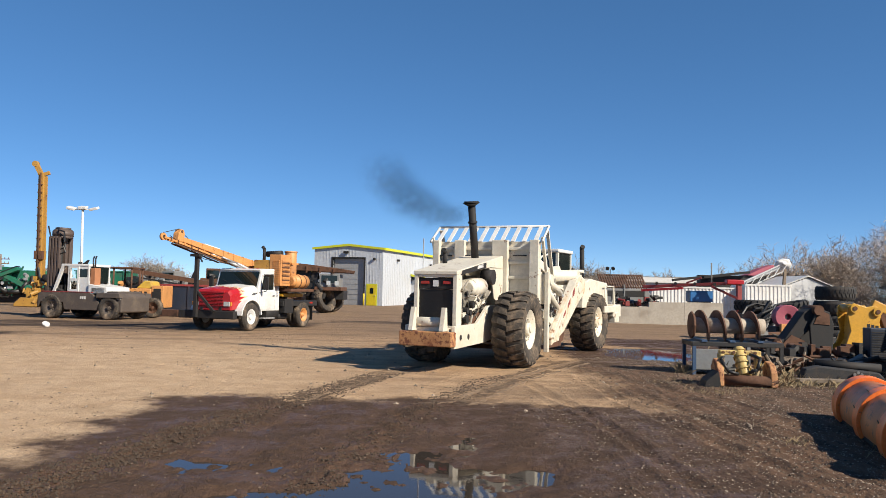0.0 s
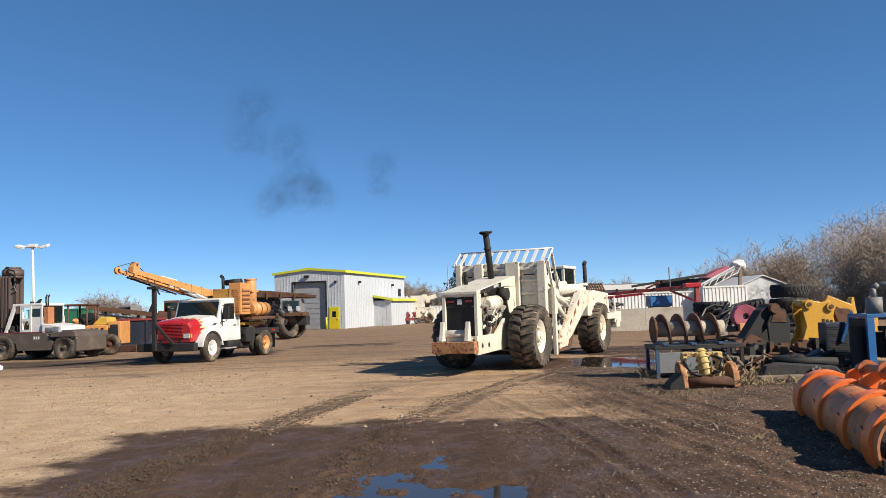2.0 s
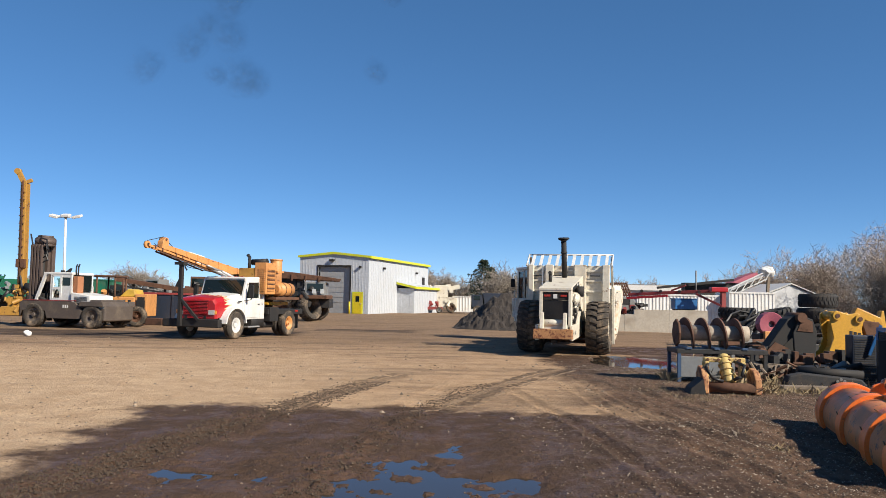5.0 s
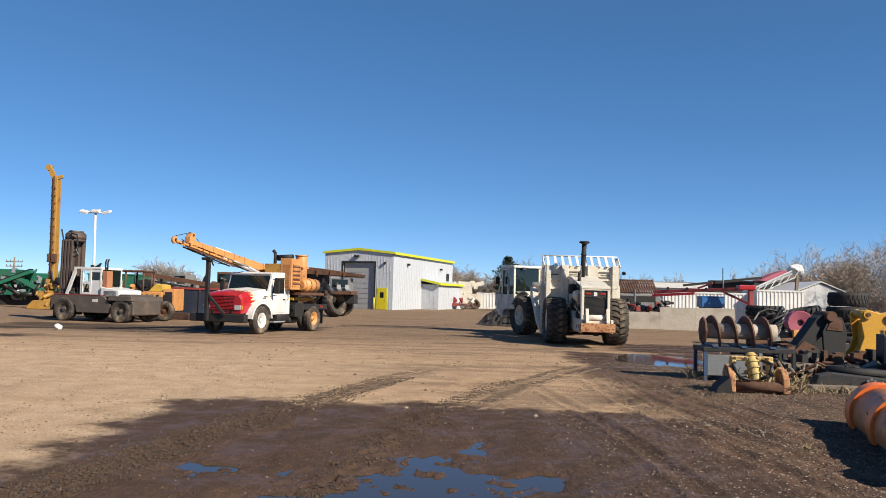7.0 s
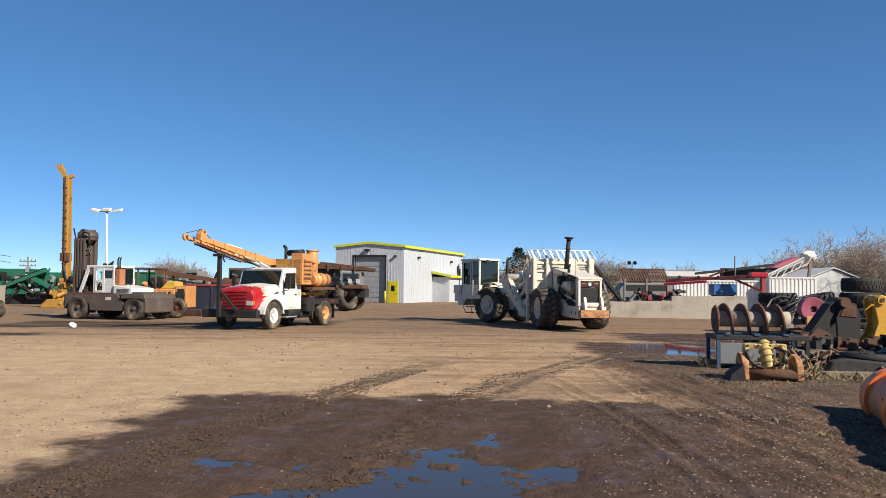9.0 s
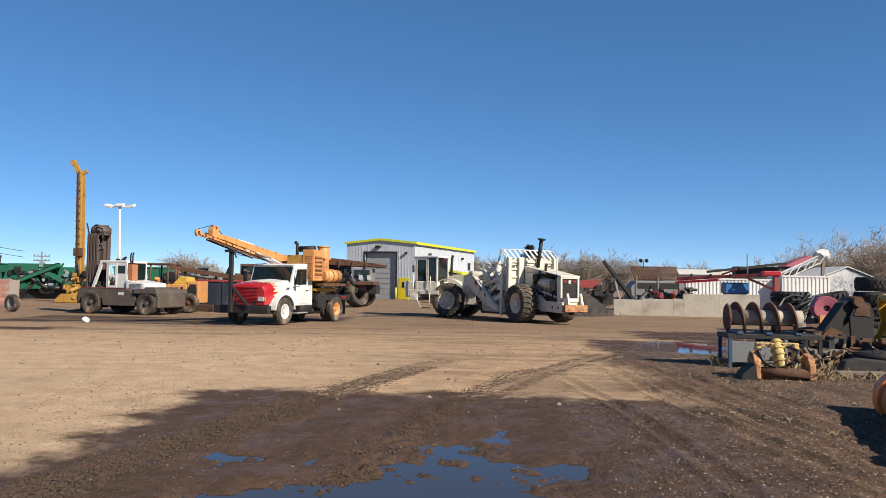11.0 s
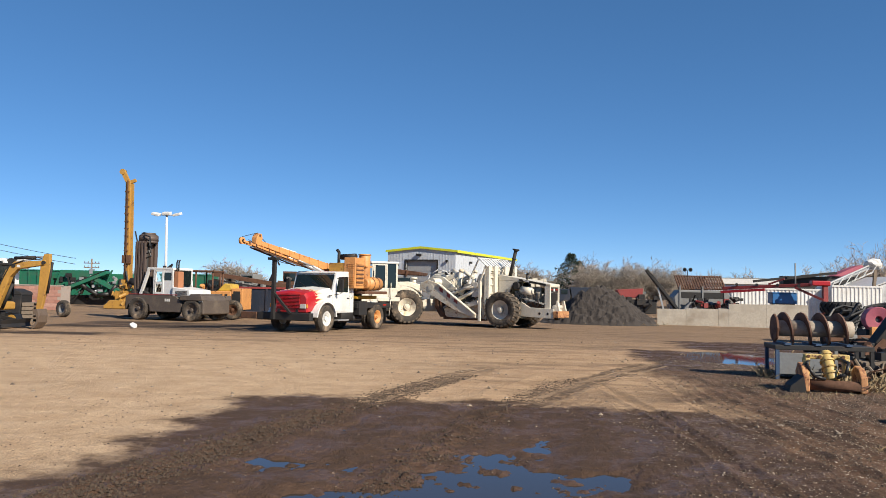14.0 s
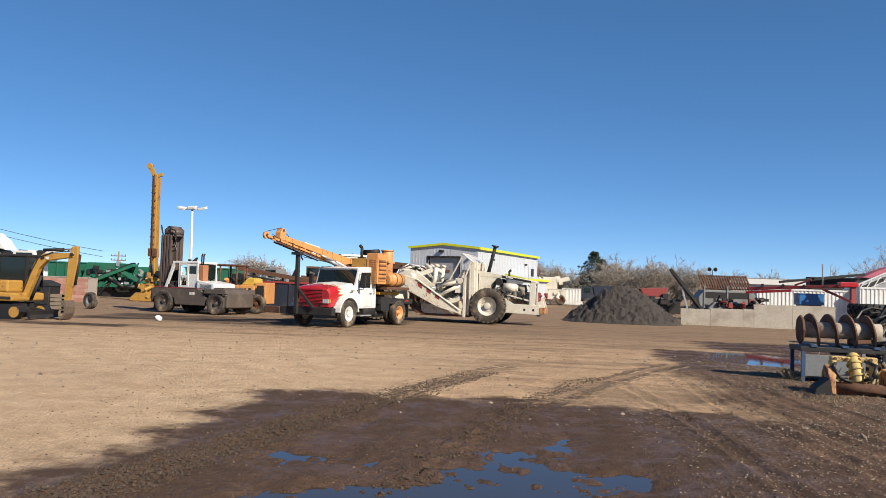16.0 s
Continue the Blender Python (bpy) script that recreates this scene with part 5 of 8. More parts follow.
    for k in range(3):
        part("lettering_bar", box(B(), -1.092, -1.08, -1.85 + k * 0.11, -1.78 + k * 0.11, 0.92, 1.05), WHITE, r)
    part("engine_cover", prism(B(), [(-1.75, 1.15), (-1.75, 1.62), (-2.75, 1.48), (-2.8, 1.15)], "x", -0.82, 0.82), WHITE, r, "off-white engine cover with a grille", 0.03)
    part("rear_deck", box(B(), -0.85, 0.85, -3.4, -2.8, 1.1, 1.3), TAUPE, r, "", 0.03)
    for k in range(5):
        part("slot", box(B(), -0.83, -0.82, -2.62, -1.95, 1.2 + k * 0.05, 1.225 + k * 0.05), DARK, r)
    part("heat_shield", box(B(), -0.70, -0.30, -2.0, -1.74, 1.5, 2.36), mat("rust_orange_panel", (0.48, 0.20, 0.09), 0.7, 0, (0.2, 0.09, 0.05), 0.6, 3, 0.15), r, "rust-orange panel behind the cab", 0.02)
    for y in (-1.72, -1.84):
        part("exhaust", tube(B(), [(-0.5, y, 2.36), (-0.5, y, 2.8), (-0.5, y - 0.06, 2.92)], 0.035, 8), SOOT, r)
    for k in range(6):
        part("lever", tube(B(), [(-0.5 + 0.16 * k, -0.05 - 0.08 * (k % 3), 1.25), (-0.48 + 0.16 * k, -0.2 - 0.05 * k, 1.75 + 0.08 * (k % 2))], 0.018, 6), SOOT, r)
    part("dash", box(B(), -0.6, 0.6, -0.12, 0.1, 1.25, 1.55), SOOT, r, "", 0.03)
    part("body_strip", box(B(), -1.09, -1.0, -2.2, 0.6, 1.222, 1.26), FADERED, r, "faded red strip along the body")
    # open cab
    part("cab_floor", box(B(), -0.72, 0.72, -1.7, 0.15, 1.1, 1.25), WHITE, r, "", 0.02)
    part("cab_roof", box(B(), -0.74, 0.74, -1.72, -0.15, 2.42, 2.54), WHITE, r, "", 0.03)
    for s in (-1, 1):
        x = s * 0.69
        part("pillar", beam(B(), (x, 0.22, 1.2), (x, -0.26, 2.46), 0.12, 0.12), WHITE, r)
        part("pillar", beam(B(), (x, -0.62, 1.2), (x, -0.62, 2.46), 0.11, 0.11), WHITE, r)
        part("pillar", beam(B(), (x, -1.66, 1.2), (x, -1.66, 2.46), 0.08, 0.08), WHITE, r)
        part("side_panel", box(B(), x - 0.03, x + 0.03, -1.74, -1.12, 1.25, 1.92), WHITE, r)
        part("side_panel", box(B(), x - 0.03, x + 0.03, -1.66, -1.12, 2.3, 2.44), WHITE, r)
        for y0, y1, z0, z1 in ((-1.16, -1.06, 1.25, 2.42), (-0.7, -0.62, 1.25, 2.42), (-1.06, -0.7, 1.25, 1.36), (-1.06, -0.7, 1.74, 1.86), (-1.06, -0.7, 2.34, 2.42)):
            part("door_rail", box(B(), x + s * 0.03 - 0.025, x + s * 0.03 + 0.025, y0, y1, z0, z1), WHITE, r)
        part("side_glass", box(B(), x - 0.01, x + 0.01, -1.60, -1.14, 1.92, 2.31), GLASS, r)
        part("door_glass", box(B(), x - 0.008, x + 0.008, -1.1, -0.66, 1.34, 2.4), CLEAR, r).visible_shadow = False
    part("rear_glass", box(B(), -0.65, 0.65, -1.68, -1.66, 1.7, 2.4), GLASS, r)
    part("seat", prism(B(), [(-0.7, 1.25), (-0.7, 1.55), (-1.2, 1.6), (-1.3, 2.15), (-1.42, 2.15), (-1.42, 1.25)], "x", -0.26, 0.26), HOSE, r, "", 0.04)
    part("steering_wheel", lathe(B(), [(0.17, -0.015), (0.2, -0.015), (0.2, 0.015), (0.17, 0.015)], 18, "z"), HOSE, r, "", 0, (0, -0.35, 1.85))
    part("steering_column", cyl(B(), (0, -0.15, 1.25), (0, -0.35, 1.85), 0.04), SOOT, r)
    part("roof_lamp", box(B(), -0.4, -0.25, -0.9, -0.8, 2.54, 2.64), SOOT, r)
    part("roof_lamp", prism(B(), [(-1.1, 2.54), (-1.35, 2.54), (-1.45, 2.72), (-1.4, 2.74)], "x", -0.5, -0.42), SOOT, r)
    return r


forklift()


# ---- small excavator ----
def excavator():
    r = thing("excavator", pose(-19.62, 27.2, 0, 0, 0, -90), "small yellow tracked excavator with its bucket down", "excavator")
    for s in (-1, 1):
        x = s * 0.75
        bm = prism(B(), [(-1.0, 0.12), (-0.85, 0.02), (0.85, 0.02), (1.0, 0.12), (1.08, 0.28), (1.0, 0.46), (0.85, 0.52), (-0.85, 0.52), (-1.0, 0.46), (-1.08, 0.28)], "x", x - 0.19, x + 0.19)
        tr = part("track", bm, HOSE, r, "rubber crawler track")
        for k in range(16):
            y = -0.85 + 1.7 * k / 15
            for z in (0.0, 0.52):
                part("track_pad", box(B(), x - 0.2, x + 0.2, y - 0.035, y + 0.035, z, z + 0.03), HOSE, tr)
        part("sprocket", cyl(B(), (x - 0.2, 0.85, 0.27), (x + 0.2, 0.85, 0.27), 0.2), OCHRE, r)
    part("undercarriage", box(B(), -0.6, 0.6, -0.6, 0.6, 0.3, 0.6), SOOT, r, "", 0.03)
    part("dozer_blade", prism(B(), [(1.35, 0.05), (1.45, 0.05), (1.4, 0.18), (1.45, 0.33), (1.37, 0.33), (1.3, 0.18)], "x", -0.85, 0.85), DARK, r)
    for s in (-1, 1):
        part("blade_arm", beam(B(), (s * 0.4, 0.5, 0.4), (s * 0.4, 1.36, 0.22), 0.1, 0.12), SOOT, r)
    part("body", prism(B(), [(0.75, 0.65), (0.75, 0.95), (0.1, 1.0), (-0.5, 1.05), (-0.9, 1.45), (-1.05, 1.4), (-1.1, 0.75), (-1.0, 0.65)], "x", -0.95, 0.95), OCHRE, r, "yellow engine body and counterweight", 0.07)
    part("engine_cover", box(B(), 0.05, 0.93, -0.9, 0.55, 0.98, 1.42), OCHRE, r, "", 0.06)
    part("stripe", box(B(), 0.95, 0.956, -0.9, 0.7, 0.72, 0.82), SOOT, r)
    part("stripe", box(B(), -0.956, -0.95, -0.9, 0.7, 0.72, 0.82), SOOT, r)
    for x in (-0.9, 0.02):
        for y in (-0.5, 0.62):
            part("cab_post", box(B(), x - 0.035, x + 0.035, y - 0.035, y + 0.035, 1.0, 2.32), SOOT, r)
    part("cab_roof", box(B(), -0.95, 0.07, -0.58, 0.72, 2.3, 2.4), SOOT, r, "", 0.04)
    part("cab_glass", box(B(), -0.87, -0.01, 0.61, 0.63, 1.05, 2.3), GLASS, r)
    for x in (-0.9, 0.02):
        part("side_glass", box(B(), x - 0.008, x + 0.008, -0.45, 0.58, 1.3, 2.28), GLASS, r)
        part("cab_door", box(B(), x - 0.015, x + 0.015, -0.45, 0.58, 1.0, 1.3), SOOT, r)
    part("seat", box(B(), -0.65, -0.2, -0.35, 0.05, 1.0, 1.85), HOSE, r, "", 0.05)
    # arm: boom bends up and over, stick hangs down
    boom = part("boom", prism(B(), [(0.42, 0.66), (0.68, 0.62), (0.92, 1.22), (1.16, 1.88), (1.45, 2.18), (2.5, 2.34), (2.52, 2.52), (1.62, 2.46), (1.3, 2.45), (0.98, 2.12), (0.68, 1.42)], "x", -0.12, 0.12), OCHRE, r, "yellow bent boom with a small maker's mark", 0.025)
    part("mark_bar", box(B(), 0.121, 0.125, 1.42, 1.55, 2.24, 2.33), WHITE, boom)
    part("boom_cylinder", cyl(B(), (0, 0.85, 0.72), (0, 1.22, 1.62), 0.055), SOOT, boom)
    part("stick_cylinder", cyl(B(), (0, 1.25, 2.58), (0, 2.05, 2.62), 0.06), SOOT, boom)
    part("cylinder_rod", cyl(B(), (0, 2.05, 2.62), (0, 2.55, 2.66), 0.03), ALU, boom)
    part("boom_hose", tube(B(), [(0.14, 0.6, 1.0), (0.14, 0.85, 1.7), (0.14, 1.15, 2.3), (0.14, 1.7, 2.5), (0.14, 2.4, 2.56)], 0.022, 6), HOSE, boom)
    for x, z in ((0.55, 0.75), (1.3, 2.3), (2.45, 2.43)):
        part("pin", cyl(B(), (-0.15, x, z), (0.15, x, z), 0.07), SOOT, boom)
    stick = part("stick", prism(B(), [(2.3, 2.3), (2.42, 2.74), (2.64, 2.76), (2.68, 2.2), (2.52, 1.3), (2.38, 0.62), (2.2, 0.6), (2.26, 1.5)], "x", -0.08, 0.08), OCHRE, r, "", 0.015)
    part("bucket_cylinder", cyl(B(), (0, 2.72, 2.45), (0, 2.58, 1.3), 0.045), SOOT, stick)
    bm = B()
    prism(bm, [(2.18, 0.72), (2.4, 0.74), (2.46, 0.5), (2.44, 0.25), (2.3, 0.04), (2.18, 0.0), (2.17, 0.06), (2.26, 0.12), (2.36, 0.3), (2.34, 0.5), (2.22, 0.64)], "x", -0.28, 0.28)
    bk = part("bucket", bm, mat("worn_bucket_steel", (0.22, 0.16, 0.115), 0.5, 0.3, (0.10, 0.06, 0.04), 0.6, 4, 0.2), r, "rusty digging bucket", 0.008)
    for k in range(4):
        part("tooth", prism(B(), [(2.2, 0.0), (2.2, 0.07), (2.02, -0.01)], "x", -0.27 + k * 0.16, -0.2 + k * 0.16), DARK, bk)
    return r


excavator()


# ---- objects behind on the left side ----
def brick_wall():
    m = mat("brick_mortar", (0.42, 0.35, 0.30), 0.95, 0, (0.2, 0.15, 0.12), 0.5, 2, 0.3)
    fired, nt, b = base_nodes("pink_brick", 0.9, 0)
    co = nt.nodes.new("ShaderNodeTexCoord").outputs["Object"]
    info = nt.nodes.new("ShaderNodeObjectInfo")
    c = mixc(nt, info.outputs["Random"], (0.30, 0.135, 0.10), (0.43, 0.24, 0.185))
    c = mixc(nt, maths(nt, "MULTIPLY", ramp(nt, noise_of(nt, co, 9), 0.4, 0.7), 0.35), c, (0.2, 0.12, 0.09))
    nt.links.new(c, b.inputs["Base Color"])
    bumped(nt, b, noise_of(nt, co, 30), 0.3, 0.01)
    r = thing("brick_bin", pose(-27.95, 46, 0, 0, 0, 4), "low pink brick enclosure wall", "brick wall")
    wall = part("wall", box(B(), -6.0, 0, 0, 0.3, 0, 1.5), m, r)
    first = None
    for row in range(7):
        for k in range(16):
            x = -6.0 + 0.4 * k - (0.2 if row % 2 else 0.0)
            if x < -6.01 or x > -0.39:
                continue
            if first is None:
                o = first = part("brick", box(B(), 0.006, 0.394, -0.014, 0.0, 0.006, 0.204), fired, wall)
            else:
                o = new("brick", first.data)
                o.parent = wall
            o.location = (x, 0, 0.21 * row)
    part("wall", box(B(), -0.3, 0, 0.3, 1.2, 0, 1.5), m, r)
    part("cap", box(B(), -6.03, 0.03, -0.02, 0.32, 1.5, 1.56), m, r)


brick_wall()
w = thing("loose_wheel", pose(-22.3, 37.0, 0, 0, 0, 70), "worn loose wheel standing on the dirt", "wheel")
plain_wheel(w, 0, 0, 0.42, 0.3, GREY, 1)
for x, y, n in ((-20.9, 32.0, 5),):
    pl = thing("pallet_stack", pose(x, y, 0, 0, 0, 8), "stack of weathered pallets and scrap beside the excavator", "pallets")
    for k in range(n):
        z = 0.17 * k
        part("pallet", box(box(box(B(), -0.03, 0.42, -0.5, 0.5, z + 0.12, z + 0.145), -0.03, 0.42, -0.5, -0.4, z, z + 0.12), -0.03, 0.42, 0.4, 0.5, z, z + 0.12), WOOD, pl)
    part("bin", prism(B(), [(-0.93, 0), (-0.1, 0), (-0.06, 1.15), (-0.97, 1.15)], "y", -0.5, 0.5), DARK, pl, "black plastic bin", 0.03)
    part("bin_lid", prism(B(), [(-1.0, 1.15), (-0.03, 1.15), (-0.1, 1.28), (-0.5, 1.42), (-0.9, 1.30)], "y", -0.52, 0.52), SOOT, pl, "", 0.02)
bag = thing("plastic_bag", pose(-14.66, 29.1, 0), "crumpled white plastic bag on the dirt", "litter")
bm = B()
bmesh.ops.create_icosphere(bm, subdivisions=3, radius=0.13)
for v in bm.verts:
    v.co *= 1 + 0.45 * noise.noise(v.co * 9)
    v.co.z = max(v.co.z * 0.9 + 0.1, 0.0)
part("film", bm, WHITE, bag)


def green_plant():
    r = thing("crushing_plant", pose(-33.5, 61, 0, 0, 0, 5), "green tracked crushing plant with folded conveyors", "crusher")
    rnd = random.Random(3)
    for s in (-1, 1):
        part("track", prism(B(), [(-2.2, 0.1), (-2.0, 0), (2.0, 0), (2.2, 0.1), (2.3, 0.4), (2.0, 0.75), (-2.0, 0.75), (-2.3, 0.4)], "y", s * 1.0 - 0.25, s * 1.0 + 0.25), DARK, r)
    part("hopper", prism(B(), [(-3.4, 1.2), (-2.9, 2.75), (-0.2, 2.75), (-0.6, 1.2)], "y", -1.3, 1.3), GREEN, r, "", 0.04)
    part("engine_box", box(B(), 0.4, 3.0, -1.2, 1.2, 1.0, 2.5), GREEN, r, "", 0.05)
    part("side_conveyor", beam(B(), (-3.3, -1.8, 0.7), (1.2, -1.7, 2.6), 0.9, 0.25), GREEN, r)
    part("belt", beam(B(), (-3.2, -1.8, 0.9), (1.1, -1.7, 2.78), 0.7, 0.06), HOSE, r)
    part("front_conveyor", beam(B(), (3.4, -1.6, 0.4), (0.2, -1.7, 2.1), 0.7, 0.3), GREEN, r)
    part("belt_loop", tube(B(), [(-1.2, -1.9, 1.9), (-0.4, -1.95, 1.3), (0.5, -1.95, 0.8), (1.4, -1.9, 0.9), (1.9, -1.9, 1.6)], 0.16, 8), HOSE, r)
    for k in range(8):
        a = Vector((rnd.uniform(-3, 2.6), -1.85, rnd.uniform(0.5, 1.6)))
        part("brace", beam(B(), a, a + Vector((rnd.uniform(-1.2, 1.2), 0, rnd.uniform(0.5, 1.4))), 0.1, 0.1), GREEN if k % 3 else DARK, r)
    loose("fitting", clutter(B(), rnd, 26, (-3, -1.7, 0.6), (2.8, -1.2, 2.2), 0.15, 0.5), DARK, r)
    loose("fitting", clutter(B(), rnd, 14, (-3, -1.8, 0.8), (2.8, -1.3, 2.6), 0.15, 0.45), ALU, r)
    for x, w_, h in ((-40.5, 6.0, 2.45), (-31.0, 4.6, 2.6), (-46.2, 5.2, 2.75)):
        d = thing("skip", pose(x, 66, 0), "green steel skip at the back of the yard", "skip", "green skips")
        part("body", prism(B(), [(0.3, 0.15), (w_ - 0.3, 0.15), (w_, h), (0, h)], "y", 0, 2.2), GREEN, d, "", 0.03)
        part("rim", box(B(), -0.06, w_ + 0.06, -0.06, 2.26, h, h + 0.1), GREEN, d)
        for k in range(6):
            part("rib", box(B(), 0.4 + (w_ - 0.9) * k / 5, 0.5 + (w_ - 0.9) * k / 5, -0.08, 0, 0.2, h), GREEN, d)


green_plant()


def mast_rig():
    r = thing("drill_rig", pose(-26.65, 52, 0), "yellow drilling rig with a tall raised mast", "drill rig")
    part("base", prism(B(), [(-1.3, 0.02), (1.5, 0.02), (1.5, 0.15), (1.1, 0.55), (-0.9, 0.6), (-1.3, 0.2)], "y", -0.9, 1.2), OCHRE, r, "", 0.03)
    part("platform", box(B(), -0.7, 0.6, -0.6, 0.9, 0.5, 1.25), OCHRE, r, "", 0.04)
    a, b = Vector((-0.05, -0.2, 0.6)), Vector((-0.2, -0.2, 8.9))
    mast = part("mast", beam(B(), a, b, 0.28, 0.36), OCHRE, r, "tall yellow box mast", 0.02)
    part("mast_channel", beam(B(), a + Vector((0.02, -0.22, 0)), b + Vector((0.02, -0.22, 0)), 0.12, 0.05), RUST, mast)
    part("mast_side", beam(B(), a + Vector((0.22, 0, 1.2)), b + Vector((0.22, 0, -0.2)), 0.1, 0.3), OCHRE, mast)
    part("crown", beam(B(), b + Vector((-0.05, 0, -0.1)), b + Vector((-0.42, 0, 0.6)), 0.2, 0.3), OCHRE, mast)
    part("crown_sheave", cyl(B(), b + Vector((-0.45, -0.15, 0.62)), b + Vector((-0.45, 0.15, 0.62)), 0.2), OCHRE, mast)
    part("crown_arm", beam(B(), b + Vector((0, 0, -0.15)), b + Vector((0.5, 0, 0.05)), 0.16, 0.22), OCHRE, mast)
    part("mast_collar", box(B(), -0.25, 0.32, -0.28, 0.24, -0.28, 0.28, Matrix.Translation(a.lerp(b, 0.34))), RUST, mast)
    for k in range(14):
        part("rung", box(B(), -0.16, 0.16, -0.255, -0.2, -0.03, 0.03, Matrix.Translation(a.lerp(b, 0.1 + 0.062 * k))), RUST, mast)
    part("raise_ram", cyl(B(), (1.3, 0.2, 1.0), (0.3, 0, 5.4), 0.05), SOOT, r)
    loose("fitting", clutter(B(), random.Random(5), 18, (-0.9, -0.95, 0.4), (1.2, -0.6, 1.9), 0.1, 0.35), OCHRE, r)
    part("winch", cyl(B(), (0.4, -0.5, 1.85), (1.1, -0.5, 1.85), 0.3), SOOT, r)
    part("hose_bundle", tube(B(), [(0.6, -0.7, 0.7), (0.7, -0.8, 1.4), (0.2, -0.6, 1.9), (-0.05, -0.4, 2.6)], 0.08, 6), HOSE, r)


mast_rig()
lamp = thing("yard_lamp", pose(-26.75, 58, 0), "white yard lamp pole with flood heads", "street lamp")
part("pole", cyl(B(), (0, 0, 0), (-0.15, 0, 7.1), 0.12, 0.08), WHITE, lamp)
part("bracket", cyl(B(), (-0.9, 0, 7.12), (0.6, 0, 7.12), 0.04), WHITE, lamp)
for x, t_ in ((-1.0, 12), (-0.15, 0), (0.7, -12)):
    part("flood_head", box(B(), -0.3, 0.3, -0.25, 0.25, -0.09, 0.1, Matrix.Translation((x, 0, 7.25 - abs(t_) * 0.006)) @ Euler((0.25, radians(t_), 0)).to_matrix().to_4x4()), WHITE, lamp, "", 0.03)
pp = thing("power_pole", pose(-67.9, 120, 0), "weathered wooden power pole with crossarms", "power pole")
part("pole", cyl(B(), (0, 0, 0), (0, 0, 5.7), 0.16, 0.12), WOOD, pp)
for z in (4.2, 4.9):
    part("crossarm", box(B(), -1.3, 1.3, -0.08, 0.08, z, z + 0.14), WOOD, pp)
    for x in (-1.2, -0.6, 0.6, 1.2):
        part("insulator", cyl(B(), (x, 0, z + 0.14), (x, 0, z + 0.4), 0.06), GREY, pp)
for h in (4.9, 5.6):
    wire = thing("cable", pose(-62, 80, 0), "thin black overhead cable", "cable")
    part("wire", tube(B(), [(-12 + k * 2.1, k * 1.0, 5.2 + h - 4.9 + 3.6 - k * 0.53 + 0.02 * (k - 5) ** 2) for k in range(11)], 0.03, 5), SOOT, wire)


def white_crane():
    r = thing("mobile_crane", pose(-38.0, 53, 0), "white mobile crane parked behind the brick wall", "crane")
    for x in (-3.5, -1.5, 1.2, 2.4):
        plain_wheel(r, 0, 0, 0.6, 0.35, GREY, 1).matrix_basis = pose(x, -1.0, 0.6, 0, 0, 90)
    part("chassis", box(B(), -4.5, 3.4, -1.2, 1.2, 0.7, 1.5), WHITE, r, "", 0.05)
    part("cab", prism(B(), [(0.6, 1.5), (0.6, 3.3), (2.2, 3.3), (2.5, 2.6), (2.5, 1.5)], "y", -1.2, 0.2), WHITE, r, "", 0.05)
    part("cab_glass", prism(B(), [(0.9, 2.4), (0.9, 3.15), (2.1, 3.15), (2.3, 2.5)], "y", -1.215, -1.2), GLASS, r)
    part("turret", prism(B(), [(-4.0, 1.5), (-4.0, 3.3), (-2.6, 3.9), (-1.6, 3.8), (-0.6, 2.9), (-0.4, 1.5)], "y", -1.0, 1.0), GREY, r, "grey-white crane turret", 0.05)
    part("hood_peak", prism(B(), [(-2.6, 3.8), (-1.6, 4.6), (-0.9, 4.1), (-0.3, 3.3), (-1.6, 3.6)], "y", -0.7, 0.7), WHITE, r, "", 0.05)
    for x in (-0.3, 0.5):
        part("drum_guard", box(B(), x, x + 0.08, -1.05, 0.2, 1.5, 3.2), SOOT, r)
    for k in range(4):
        part("drum", cyl(B(), (1.0 + k * 0.75, -0.9, 3.0), (1.0 + k * 0.75, -0.2, 3.0), 0.38), WHITE if k % 2 else SOOT, r)


white_crane()


YELLOW_HOOD = mat("worn_yellow_hood", (0.72, 0.46, 0.06), 0.5, 0, (0.25, 0.14, 0.05), 0.5, 2, 0.1)


